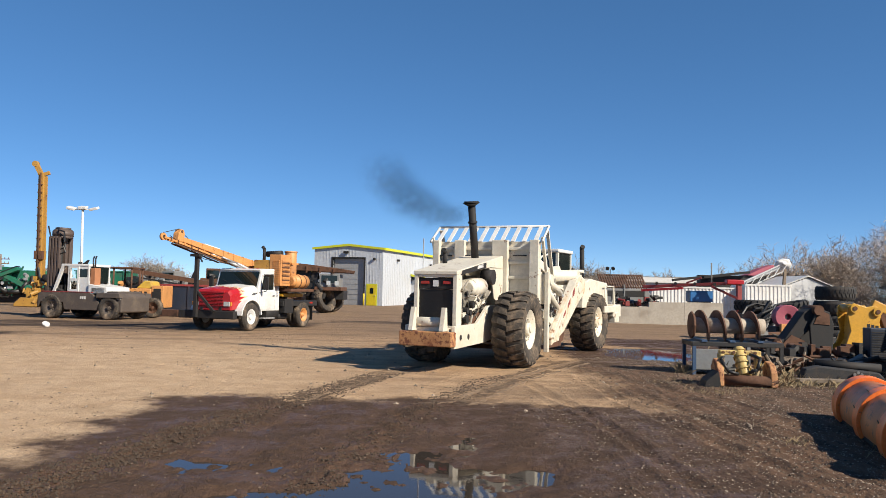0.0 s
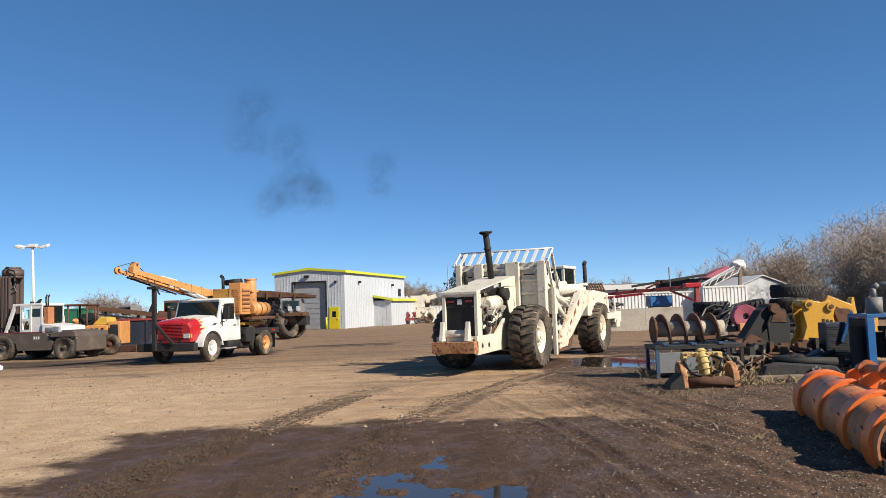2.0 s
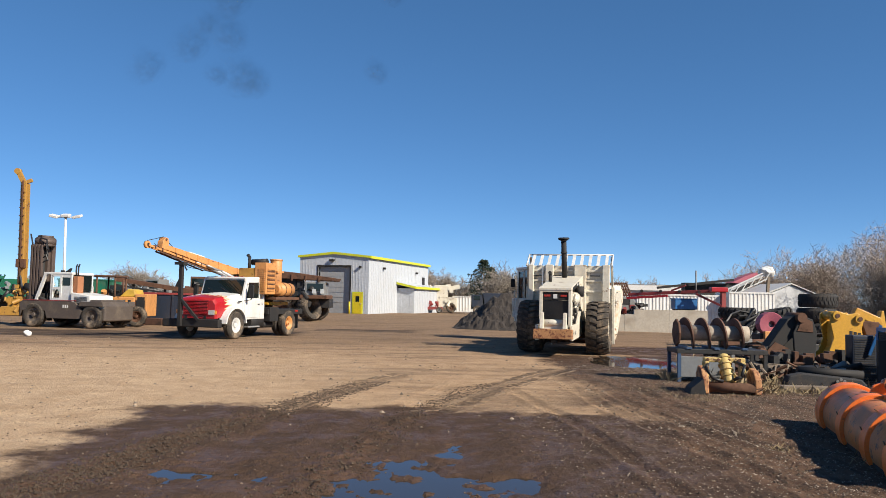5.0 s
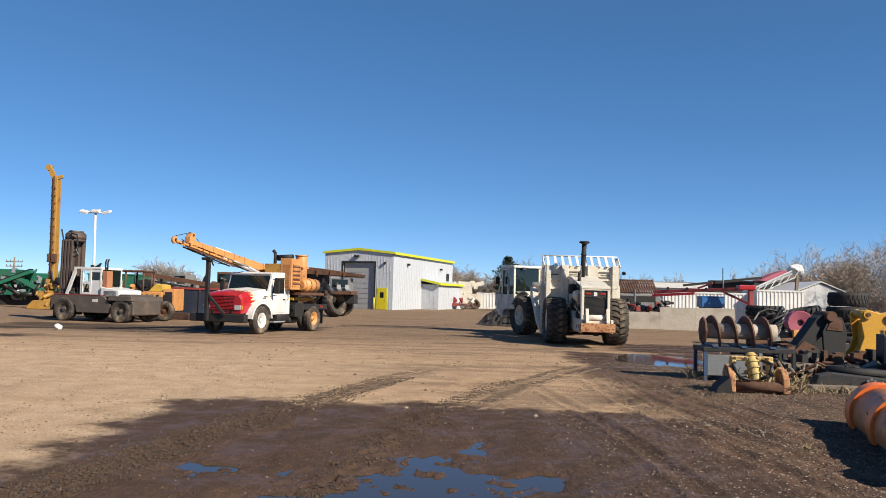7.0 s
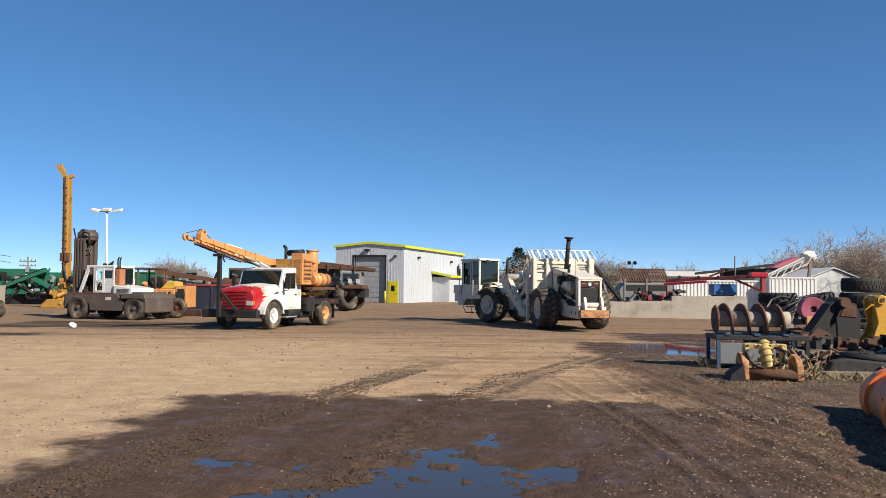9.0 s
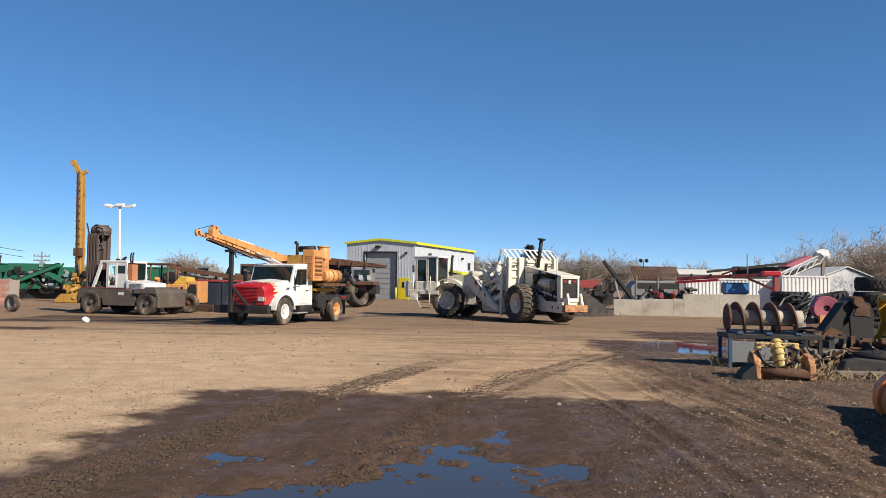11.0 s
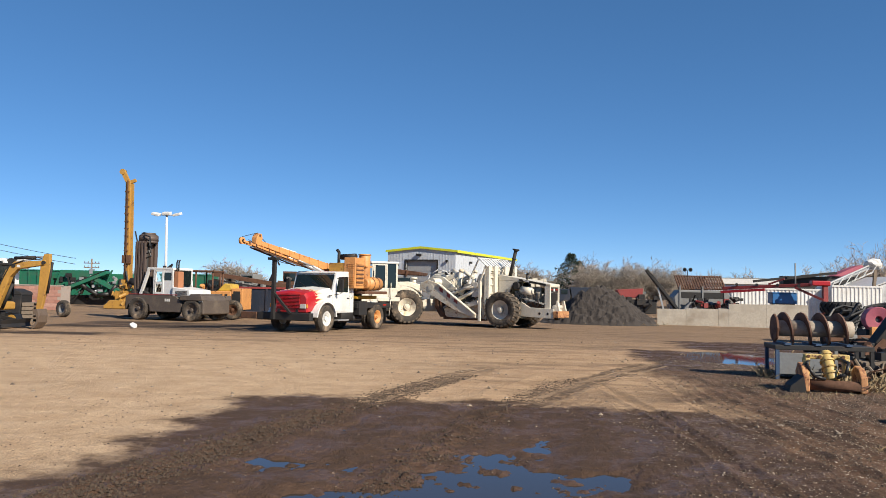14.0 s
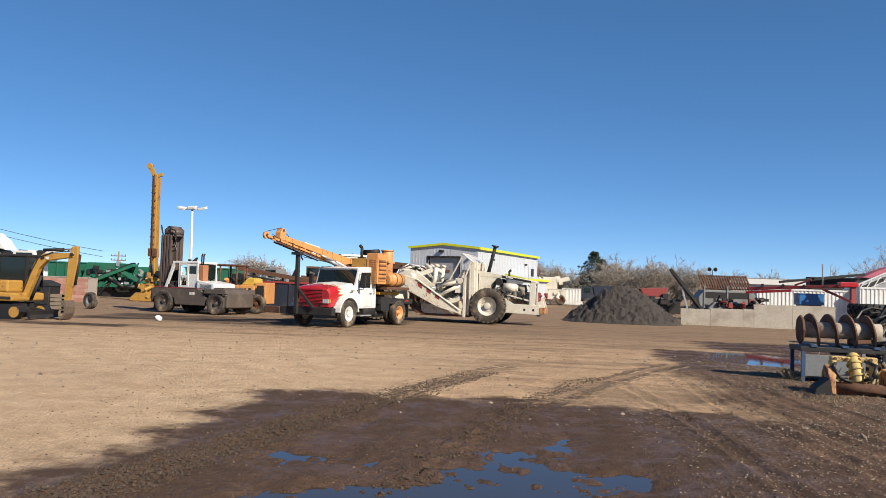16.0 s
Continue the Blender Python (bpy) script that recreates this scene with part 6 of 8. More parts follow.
def orange_machine():
    r = thing("road_grader", pose(-16.15, 39.6, 0), "old orange grader with an open canopy frame", "grader")
    rnd = random.Random(8)
    for x in (-1.3, 0.2, 1.9):
        plain_wheel(r, 0, 0, 0.5, 0.32, RUST, 1).matrix_basis = pose(x, -0.9, 0.5, 0, 0, -90)
    part("frame", box(B(), -2.0, 2.2, -0.7, 0.7, 0.5, 0.85), ORANGE, r, "", 0.03)
    part("engine_box", box(B(), 0.5, 1.7, -0.75, 0.75, 0.8, 1.45), ORANGE, r, "", 0.05)
    part("cowl", prism(B(), [(0.9, 1.45), (1.3, 1.85), (1.62, 1.8), (1.7, 1.45)], "y", -0.6, 0.6), YELLOW_HOOD, r, "", 0.04)
    for k in range(4):
        part("side_slot", box(B(), 0.6 + 0.26 * k, 0.74 + 0.26 * k, -0.756, -0.75, 0.95, 1.3), DARK, r)
    part("grille", box(B(), 1.82, 2.18, -0.712, -0.7, 0.95, 1.45), SOOT, r, "dark radiator grille")
    part("side_panel", box(B(), 1.75, 2.2, -0.73, -0.7, 0.7, 1.3), DARK, r)
    part("radiator", box(B(), 1.7, 2.3, -0.7, 0.7, 0.5, 1.6), ORANGE, r, "", 0.03)
    for x in (-1.4, -0.2, 0.7):
        for y in (-0.7, 0.7):
            part("canopy_post", cyl(B(), (x, y, 0.8), (x, y, 2.45), 0.045), RUST, r)
    part("canopy", box(B(), -1.5, 0.8, -0.8, 0.8, 2.42, 2.5), RUST, r, "", 0.02)
    part("seat", box(B(), -0.9, -0.4, -0.3, 0.3, 0.9, 1.6), HOSE, r, "", 0.04)
    loose("fitting", clutter(B(), rnd, 18, (-1.9, -0.8, 0.8), (0.6, -0.5, 1.7), 0.1, 0.35), ORANGE, r)
    part("exhaust", cyl(B(), (0.95, -0.3, 1.5), (0.95, -0.3, 2.3), 0.05), RUST, r)


orange_machine()
dm = thing("dumpster", pose(-14.7, 41, 0), "navy steel dumpster with a faded red rim", "dumpster")
part("body", prism(B(), [(0.0, 0.15), (5.2, 0.15), (5.4, 1.62), (-0.1, 1.62)], "y", 0, 2.0), NAVY, dm, "", 0.02)
part("rim", box(B(), -0.16, 5.46, -0.06, 2.06, 1.6, 1.7), FADERED, dm, "faded red rim")
for k in range(5):
    part("rib", box(B(), 0.3 + k * 1.1, 0.4 + k * 1.1, -0.06, 0, 0.2, 1.6), NAVY, dm)
part("skid", box(B(), -0.1, 5.2, 0.1, 1.9, 0, 0.15), RUST, dm)


def haul_truck():
    r = thing("haul_truck", pose(-8.1, 53, 0, 0, 0, -3), "rusty derelict haul truck with a tilted tyre", "dump truck")
    t = part("wheel", tyre_mesh(0.92, 0.7, 20, 0.5, 0.05), TYRE, r, "worn tyre leaning outward")
    t.matrix_basis = pose(0.35, -1.0, 0.92, 0, -14, -28)
    for x, y in ((-1.6, -0.8), (0.4, 1.4), (-1.6, 1.4)):
        plain_wheel(r, 0, 0, 0.85, 0.6, RUST, 1, 20).matrix_basis = pose(x, y, 0.85, 0, 0, -90)
    part("frame", box(B(), -2.6, 1.6, -0.5, 0.9, 0.9, 1.5), DARK, r, "", 0.03)
    bed = part("dump_bed", prism(B(), [(-2.9, 2.85), (-2.9, 3.4), (-0.5, 3.2), (2.0, 2.9), (1.9, 2.7), (0.0, 2.75)], "y", -1.5, 1.6), RUST, r, "rust brown dump bed with a long canopy", 0.03)
    for k in range(5):
        part("bed_rib", box(B(), -2.6 + k * 0.9, -2.5 + k * 0.9, -1.56, -1.5, 2.7 - 0.02 * k, 3.25 - 0.07 * k), RUST, bed)
    part("bed_hinge", box(B(), -1.9, -0.5, -1.2, 1.2, 1.5, 2.8), DARK, r, "", 0.04)
    part("cab", box(B(), 0.1, 1.45, -1.45, -0.2, 1.7, 2.6), GREY, r, "weathered grey cab", 0.04)
    part("cab_glass", box(B(), 0.25, 1.3, -1.465, -1.45, 2.0, 2.5), GLASS, r)
    part("nose", box(B(), -0.2, 1.6, -1.6, 0.6, 1.5, 1.75), RUST, r, "", 0.03)
    for x in (0.75, 1.3):
        part("headlight", box(B(), x - 0.13, x + 0.13, -1.63, -1.6, 1.85, 2.15), LENS, r)
    loose("fitting", clutter(B(), random.Random(15), 22, (-2.4, -1.5, 1.0), (0.6, -1.0, 2.4), 0.12, 0.45), DARK, r)


haul_truck()
# scrap machines in a row at the back
rnd = random.Random(21)
for k, (x, y, w_, h, m1, lab) in enumerate(((-24.5, 63, 2.6, 2.2, DARK, "dark derelict tracked machine with bent arms"), (-20.6, 60, 2.4, 2.7, GREY, "grey derelict loader with an open cab"), (-18.0, 62, 2.6, 3.0, RUST, "rusty derelict screening machine"),
                                            (-43.5, 70, 3, 2.2, GREY, "grey scrap machine behind the skips"), (-22.0, 70, 3.0, 2.0, ORANGE, "faded orange scrap roller"))):
    s = thing("scrap_machine", pose(x, y, 0, 0, 0, rnd.uniform(-12, 12)), lab, "machine", "scrap machines")
    part("base", box(B(), -w_ / 2, w_ / 2, -0.9, 0.9, 0.05, 0.9), DARK, s, "", 0.05)
    part("body", prism(B(), [(-w_ / 2, 0.9), (-w_ / 2 + 0.3, h * 0.75), (w_ * 0.2, h * 0.7), (w_ / 2, 0.95)], "y", -0.8, 0.8), m1, s, "", 0.05)
    part("cab", box(B(), -0.6, 0.5, -0.75, 0.75, h * 0.7, h), m1, s, "", 0.04)
    part("cab_glass", box(B(), -0.5, 0.4, -0.765, -0.75, h * 0.74, h * 0.95), GLASS, s)
    part("arm", beam(B(), (-w_ / 2, -0.3, 1.0), (-w_ * 1.1, -0.5, h * 0.9), 0.2, 0.3), m1, s)
    part("arm", beam(B(), (w_ / 2, -0.3, 1.0), (w_ * 0.9, -0.4, h * 1.05), 0.18, 0.25), DARK, s)
    loose("fitting", clutter(B(), rnd, 16, (-w_ / 2, -1.0, 0.4), (w_ / 2, -0.7, h * 0.8), 0.15, 0.5), m1 if k % 2 else DARK, s)
cb_ = thing("conveyor", pose(-21, 57, 0), "long dark steel conveyor frame lying on trestles", "conveyor")
part("beam", beam(B(), (-1.5, 0, 2.6), (4.8, 0, 1.7), 0.6, 0.3), RUST, cb_)
part("beam", beam(B(), (-1.5, -0.4, 2.2), (4.8, -0.4, 1.3), 0.1, 0.12), DARK, cb_)
for x in (-0.5, 1.8, 4.2):
    part("trestle", beam(B(), (x, 0, 0), (x + 0.2, 0, 2.3 - 0.14 * x), 0.14, 0.14), DARK, cb_)

# ---- far things beside the workshop ----
cr = thing("telehandler", pose(1.2, 95, 0), "cream lifting machine parked by the workshop", "machine")
part("body", box(B(), -1.6, 2.4, -1, 1, 0.6, 1.8), CREAM, cr, "", 0.05)
part("cab", box(B(), -0.4, 1.3, -1, 0.6, 1.8, 3.3), CREAM, cr, "", 0.05)
part("boom", beam(B(), (-1.5, -0.5, 2.2), (2.7, -0.5, 3.2), 0.5, 0.5), CREAM, cr)
loose("fitting", clutter(B(), random.Random(31), 24, (-1.5, -1.2, 0.8), (2.4, -0.9, 3.0), 0.2, 0.6), CREAM, cr)
for x in (-0.9, 1.7):
    plain_wheel(cr, 0, 0, 0.6, 0.4, RUST, 1).matrix_basis = pose(x, -1.0, 0.6, 0, 0, -90)
rm = thing("red_mixer", pose(0.2, 91, 0), "dark red frame machine by the workshop", "machine")
part("frame", box(B(), -1.2, 1.6, -0.6, 0.6, 0.4, 0.7), FADERED, rm)
loose("fitting", clutter(B(), random.Random(33), 24, (-1.2, -0.7, 0.5), (1.3, 0.4, 1.4), 0.15, 0.5), FADERED, rm)
for x in (-0.9, 1.2):
    plain_wheel(rm, 0, 0, 0.35, 0.2, GREY, 1).matrix_basis = pose(x, -0.7, 0.35, 0, 0, -90)


def container(x, y, rz, L, h, material, label, ribs_=24, name="shipping_container"):
    r = thing(name, pose(x, y, 0, 0, 0, rz), label, "container")
    part("body", box(B(), 0, L, 0.04, 2.4, 0.1, h), material, r)
    for k in range(ribs_):
        a = 0.1 + (L - 0.3) * k / (ribs_ - 1)
        part("rib", prism(B(), [(a, 0.04), (a + 0.04, 0), (a + 0.12, 0), (a + 0.16, 0.04)], "z", 0.2, h - 0.1), material, r)
    part("rail", box(B(), -0.02, L + 0.02, -0.03, 0.04, h - 0.1, h + 0.02), material, r)
    part("rail", box(B(), -0.02, L + 0.02, -0.03, 0.04, 0.05, 0.2), material, r)
    part("roof", box(B(), -0.01, L + 0.01, 0.04, 2.41, h, h + 0.02), material, r)
    return r


container(3.2, 97, 0, 3.2, 2.0, WHITE, "white shipping container beyond the dirt pile", 9)
bt = thing("black_dump_truck", pose(7.0, 88, 0), "black dump truck parked behind the dirt pile", "truck")
part("bed", prism(B(), [(-0.6, 1.1), (-0.8, 2.4), (2.4, 2.4), (2.2, 1.1)], "y", -1.1, 1.1), NAVY, bt, "", 0.03)
part("cab", box(B(), -2.0, -0.8, -1.0, 1.0, 0.8, 2.2), NAVY, bt, "", 0.05)
part("cab_glass", box(B(), -1.8, -1.1, -1.015, -1.0, 1.6, 2.1), GLASS, bt)
part("frame", box(B(), -2.0, 2.2, -0.5, 0.5, 0.6, 1.0), SOOT, bt)
for x in (-1.4, 0.7, 1.7):
    plain_wheel(bt, 0, 0, 0.5, 0.3, GREY, 1).matrix_basis = pose(x, -0.95, 0.5, 0, 0, -90)
ob_ = thing("orange_hopper", pose(9.6, 68, 0), "faded red hopper behind the dirt pile", "hopper")
part("hopper", prism(B(), [(-0.6, 1.5), (-0.9, 2.1), (1.3, 2.25), (1.2, 1.4)], "y", -0.8, 0.8), FADERED, ob_, "", 0.03)
part("body", box(B(), -2.0, 2.4, -0.9, 0.9, 0.1, 1.3), DARK, ob_, "", 0.05)
loose("fitting", clutter(B(), random.Random(35), 20, (-2.0, -1.1, 0.4), (3.0, -0.9, 1.6), 0.2, 0.5), DARK, ob_)


# ---- dirt pile and block wall ----
def dirt_pile():
    bm = B()
    n, R = 120, 4.2
    grid = {}
    for i in range(n + 1):
        for j in range(n + 1):
            x, y = (i / n - 0.5) * 2 * R, (j / n - 0.5) * 2 * R
            d = math.hypot(x / (1.16 if x < 0 else 0.95), y / 0.85)
            z = max(0.0, 2.5 - 0.76 * d - 0.35 * math.exp(-d * 2)) + 0.25 * max(0, 1 - abs(x + 1.3) / 1.0) * max(0, 1 - abs(y) / 1.5)
            if z > 0.02:
                z += 0.34 * noise.noise((x * 0.9, y * 0.9, 1)) * min(1, z * 2) + 0.2 * noise.noise((x * 3.2, y * 3.2, 2)) * min(1, z * 3) + 0.07 * noise.noise((x * 6, y * 6, 4)) * min(1, z * 3) + 0.04 * noise.noise((x * 14, y * 14, 7)) * min(1, z * 3)
            grid[i, j] = bm.verts.new((x, y, z - 0.06))
    for i in range(n):
        for j in range(n):
            bm.faces.new((grid[i, j], grid[i + 1, j], grid[i + 1, j + 1], grid[i, j + 1]))
    m = mat("dark_millings", (0.052, 0.042, 0.036), 0.95, 0, (0.03, 0.025, 0.022), 0.7, 3, 1.0)
    p = part("dirt_mound", bm, m)
    p.matrix_basis = pose(5.2, 45.6, 0)
    tagged(p, "mound of dark grey-brown asphalt millings", "dirt mound")


dirt_pile()


def block_wall():
    a, b = Vector((8.3, 46.2)), Vector((15.9, 44.9))
    d = (b - a)
    rz = math.degrees(math.atan2(d.y, d.x))
    r = thing("block_wall", pose(a.x, a.y, 0, 0, 0, rz), "stained grey concrete block wall", "concrete wall")
    x = 0.0
    for k, (ln, h) in enumerate(((1.6, 0.92), (1.75, 0.98), (0.55, 1.02), (2.0, 1.3), (2.15, 1.32))):
        bm = box(B(), x, x + ln - 0.008, 0, 0.6, -0.03, h)
        bmesh.ops.subdivide_edges(bm, edges=bm.edges[:], cuts=5, use_grid_fill=True)
        for v in bm.verts:
            chip = 0.03 * max(0.0, noise.noise((v.co.x * 4, v.co.z * 4, k))) if v.co.z > h - 0.02 else 0.0
            v.co.z -= chip
            v.co.y += 0.012 * noise.noise((v.co.x * 3, v.co.z * 3, 5))
        part("block", bm, CONCRETE, r)
        x += ln


block_wall()
# leaning conveyor arm, screening machine, grey hulk, red boom
arm = thing("conveyor", pose(9.6, 50.5, 0), "dark steel conveyor arm leaning up on a prop", "conveyor")
part("beam", beam(B(), (0.8, 0, 0.6), (-1.25, 0, 3.3), 0.4, 0.16), SOOT, arm)
part("beam", beam(B(), (0.95, -0.3, 0.5), (-1.0, -0.3, 3.0), 0.08, 0.16), DARK, arm)
part("prop", beam(B(), (0.0, -0.2, 0.1), (-0.55, -0.2, 2.2), 0.1, 0.1), ALU, arm)
part("foot", box(B(), 0.0, 1.4, -0.5, 0.4, 0, 0.7), DARK, arm, "", 0.05)


def screener():
    r = thing("screening_machine", pose(12.8, 55.5, 0), "grey screening machine with a rusty tine grid on top", "screener")
    part("base", prism(B(), [(-1.7, 0.1), (-1.9, 1.6), (-1.5, 2.1), (1.6, 2.1), (2.2, 1.2), (2.2, 0.1)], "y", -1.0, 1.0), GREY, r, "", 0.05)
    part("window_band", box(B(), -1.45, 1.4, -1.02, -1.0, 1.55, 1.95), SOOT, r)
    for x in (-1.5, 0.0, 1.45):
        part("post", box(B(), x - 0.05, x + 0.05, -1.05, -0.95, 0.5, 2.4), GREY, r)
    for k in range(19):
        x = -1.55 + 3.1 * k / 18
        part("tine", beam(B(), (x, -1.0, 2.15), (x, 0.6, 3.1), 0.08, 0.1), RUST, r)
    for k in range(5):
        part("cross_bar", box(B(), -1.6, 1.6, -0.04, 0.04, -0.05, 0.05, Matrix.Translation((0, -0.9 + 0.36 * k, 2.2 + 0.215 * k))), RUST, r)
    part("lamp_mast", cyl(B(), (-0.7, 0.4, 2.8), (-0.7, 0.4, 3.5), 0.03), SOOT, r)
    for x in (-0.9, -0.5):
        part("flood_lamp", cyl(B(), (x, 0.35, 3.5), (x, 0.45, 3.56), 0.13), SOOT, r)
    part("fender_hulk", prism(B(), [(-1.4, 0.9), (-1.0, 1.3), (0.4, 1.35), (1.2, 0.9), (1.2, 0.4), (-1.4, 0.4)], "y", -1.8, -1.2), GREY, r, "", 0.08)
    loose("fitting", clutter(B(), random.Random(41), 24, (-1.2, -2.2, 0.9), (2.4, -1.2, 1.5), 0.12, 0.4), DARK, r)
    loose("fitting", clutter(B(), random.Random(43), 10, (-0.4, -2.4, 0.9), (1.8, -1.8, 1.3), 0.12, 0.35), FADERED, r)


screener()
container(15.4, 57, 0, 6.2, 2.35, WHITE, "white ribbed shipping container behind the block wall", 24)
container(21.85, 56, 3, 3.4, 2.62, WHITE, "white ribbed container with faint grey markings", 12)
bb = thing("blue_tank", pose(16.45, 51.5, 0), "small blue steel tank box", "tank")
part("body", box(B(), 0, 1.5, 0, 1.0, 1.32, 2.0), BLUE, bb, "", 0.04)
part("stand", box(B(), 0.1, 1.4, 0.1, 0.9, 0, 1.32), DARK, bb)
part("lid", box(B(), -0.03, 1.53, -0.03, 1.03, 2.0, 2.05), BLUE, bb)


def red_boom():
    r = thing("red_conveyor", pose(0, 0, 0), "long faded red steel conveyor boom on a post", "conveyor")
    part("boom", beam(B(), (13.8, 53.2, 2.25), (19.3, 50.2, 2.6), 0.3, 0.2), FADERED, r, "", 0.02)
    part("boom_rail", beam(B(), (13.6, 52.9, 2.0), (16.0, 51.6, 2.2), 0.3, 0.16), RED, r)
    part("boom_tail", beam(B(), (16.2, 51.5, 2.55), (17.0, 51.0, 2.9), 0.15, 0.1), FADERED, r)
    part("post", box(B(), 19.0, 19.3, 50.0, 50.3, 0.4, 2.7), FADERED, r, "", 0.03)
    part("head", box(B(), 18.3, 19.4, 49.9, 50.4, 2.5, 2.8), RED, r, "", 0.05)
    part("foot", box(B(), 18.5, 19.8, 49.6, 50.7, 0, 0.4), DARK, r)
    part("brace", beam(B(), (17.6, 50.8, 2.35), (19.0, 50.0, 1.6), 0.14, 0.14), FADERED, r)
    for k in range(4):
        part("roller", cyl(B(), (14.5 + k * 1.1, 52.5 - k * 0.58, 2.5), (14.6 + k * 1.1, 52.8 - k * 0.58, 2.5), 0.1), DARK, r)


red_boom()
wr = thing("warehouse", pose(24, 100, 0, 0, 0, -2), "long low white warehouse far behind the yard", "building")
part("wall", box(B(), 0, 14, 0, 8, 0, 3.7), SIDING, wr)
part("roof", prism(B(), [(-0.3, 3.7), (14.3, 3.7), (14.3, 4.05), (-0.3, 4.05)], "y", -0.3, 8.3), GREY, wr)
part("fascia", box(B(), -0.3, 14.3, -0.34, -0.3, 3.3, 3.95), WHITE, wr)
wc = thing("white_conveyor", pose(0, 0, 0), "white wrapped conveyor head raised on steel struts", "conveyor")
part("truss", beam(B(), (22.2, 59.5, 2.4), (26.2, 60, 4.15), 0.7, 0.16), ALU, wc)
for dz in (-0.35, 0.25):
    part("rail", beam(B(), (22.3, 59.1, 2.3 + dz), (26.3, 59.6, 4.15 + dz), 0.08, 0.08), WHITE, wc)
for k in range(6):
    part("strut", beam(B(), (22.8 + k * 0.6, 59.15, 2.2 + k * 0.27), (23.3 + k * 0.6, 59.2, 2.95 + k * 0.27), 0.05, 0.05), WHITE, wc)
bm = B()
bmesh.ops.create_icosphere(bm, subdivisions=3, radius=0.5)
for v in bm.verts:
    v.co = Vector((v.co.x * 1.25, v.co.y * 0.9, v.co.z * 0.8)) * (1 + 0.35 * noise.noise(v.co * 3))
part("wrapped_head", bm, WHITE, wc, "head wrapped in white sheeting", 0, (26.3, 59.8, 4.3))
part("leg", beam(B(), (26.0, 59.6, 0), (26.3, 59.6, 3.9), 0.2, 0.2), WOOD, wc)
rd = thing("red_conveyor_housing", pose(0, 0, 0), "faded red folded conveyor housing behind the containers", "conveyor")
part("housing", prism(B(), [(25.9, 3.55), (27.0, 4.1), (28.1, 4.5), (28.4, 4.15), (27.6, 3.75), (26.6, 3.5)], "y", 66, 67.5), PINK, rd, "", 0.05)
part("frame_beam", beam(B(), (19.5, 65.8, 3.0), (26.0, 65.8, 3.8), 0.3, 0.2), SOOT, rd)
part("support", box(B(), 22, 27.6, 66.2, 67.2, 0, 3.5), DARK, rd)
part("vent_pipe", cyl(B(), (22.6, 65.2, 2.2), (22.6, 65.2, 4.5), 0.06), GREY, rd)


def tent():
    r = thing("canvas_shed", pose(28.4, 61, 0, 0, 0, 3), "pale pitched canvas shed under bare branches", "shed")
    part("body", prism(B(), [(-2.4, 0), (-2.4, 2.3), (0.3, 3.35), (2.8, 2.4), (2.8, 0)], "y", 0, 5), mat("pale_canvas", (0.72, 0.73, 0.74), 0.8, 0, (0.2, 0.19, 0.18), 0.6, 0.9, 0.2), r, "", 0.03)
    part("roof_edge", prism(B(), [(-2.6, 2.28), (0.3, 3.42), (3.0, 2.38), (3.0, 2.44), (0.3, 3.5), (-2.6, 2.36)], "y", -0.15, 5.1), WHITE, r)
    # solid block; its dark colour stands for the shade in an opening
    part("dark_opening", box(B(), -3.4, -2.45, -0.3, 0.4, 0, 2.2), DARK, r)


tent()


# ---- scrap lot on the right ----
def tyre_thing(m, r, w_, label, lugs=18, depth=0.05):
    t = thing("loose_tyre", m, label, "tyre", "loose tyres")
    part("casing", tyre_mesh(r, w_, lugs, r * 0.52, depth), OLDTYRE, t)
    return t


tyre_thing(pose(12.4, 31.0, 1.38, 0, 90, 0), 0.72, 0.42, "lugged tractor tyre lying on the scrap heap", 20, 0.06)
tyre_thing(pose(12.6, 31.2, 0.98, 0, 90, 20), 0.70, 0.38, "worn tyre lying under another tyre", 20)
tyre_thing(pose(12.3, 31.1, 0.58, 0, 90, 50), 0.74, 0.4, "worn tyre lying under another tyre", 20)
tyre_thing(pose(12.4, 30.9, 0.2, 0, 90, 50), 0.74, 0.4, "worn tyre lying on the ground", 20)
for k in range(4):
    tyre_thing(pose(15.2 + 0.06 * (k % 2), 30.2, 0.27 + 0.55 * k, 0, 90, 30 * k), 0.72, 0.53, "large smooth tyre in a stack", 30, 0.02)
tyre_thing(pose(13.6, 30.2, 1.35, 8, 78, 0), 0.62, 0.4, "lugged tyre resting on scrap", 18, 0.06)
sb = thing("scrap_block", pose(13.55, 30.4, 0), "dark steel scrap frame under a tyre", "scrap")
part("frame", box(B(), -0.7, 0.7, -0.6, 0.6, 0, 1.1), DARK, sb, "", 0.04)
hb = thing("hose_heap", pose(11.4, 28.0, 0), "tangled heap of black hoses", "hose")
rnd = random.Random(52)
for k in range(16):
    pts = []
    ph, rr, zz = rnd.uniform(0, 6.28), rnd.uniform(0.35, 0.75), rnd.uniform(0.1, 1.25)
    for i in range(10):
        a = ph + i * 0.55
        pts.append((rr * math.cos(a) + rnd.uniform(-0.05, 0.05), 0.5 * rr * math.sin(a), max(0.05, zz + 0.35 * math.sin(a * 1.3) + rnd.uniform(-0.06, 0.06))))
    part("hose", tube(B(), pts, rnd.uniform(0.025, 0.05), 6), HOSE, hb)
part("drum", cyl(B(), (-0.4, 0.1, 0), (-0.4, 0.1, 1.1), 0.4), DARK, hb)
pk = thing("pink_reel", pose(11.5, 26, 0), "faded pink wrapped reel on a dark stand", "reel")
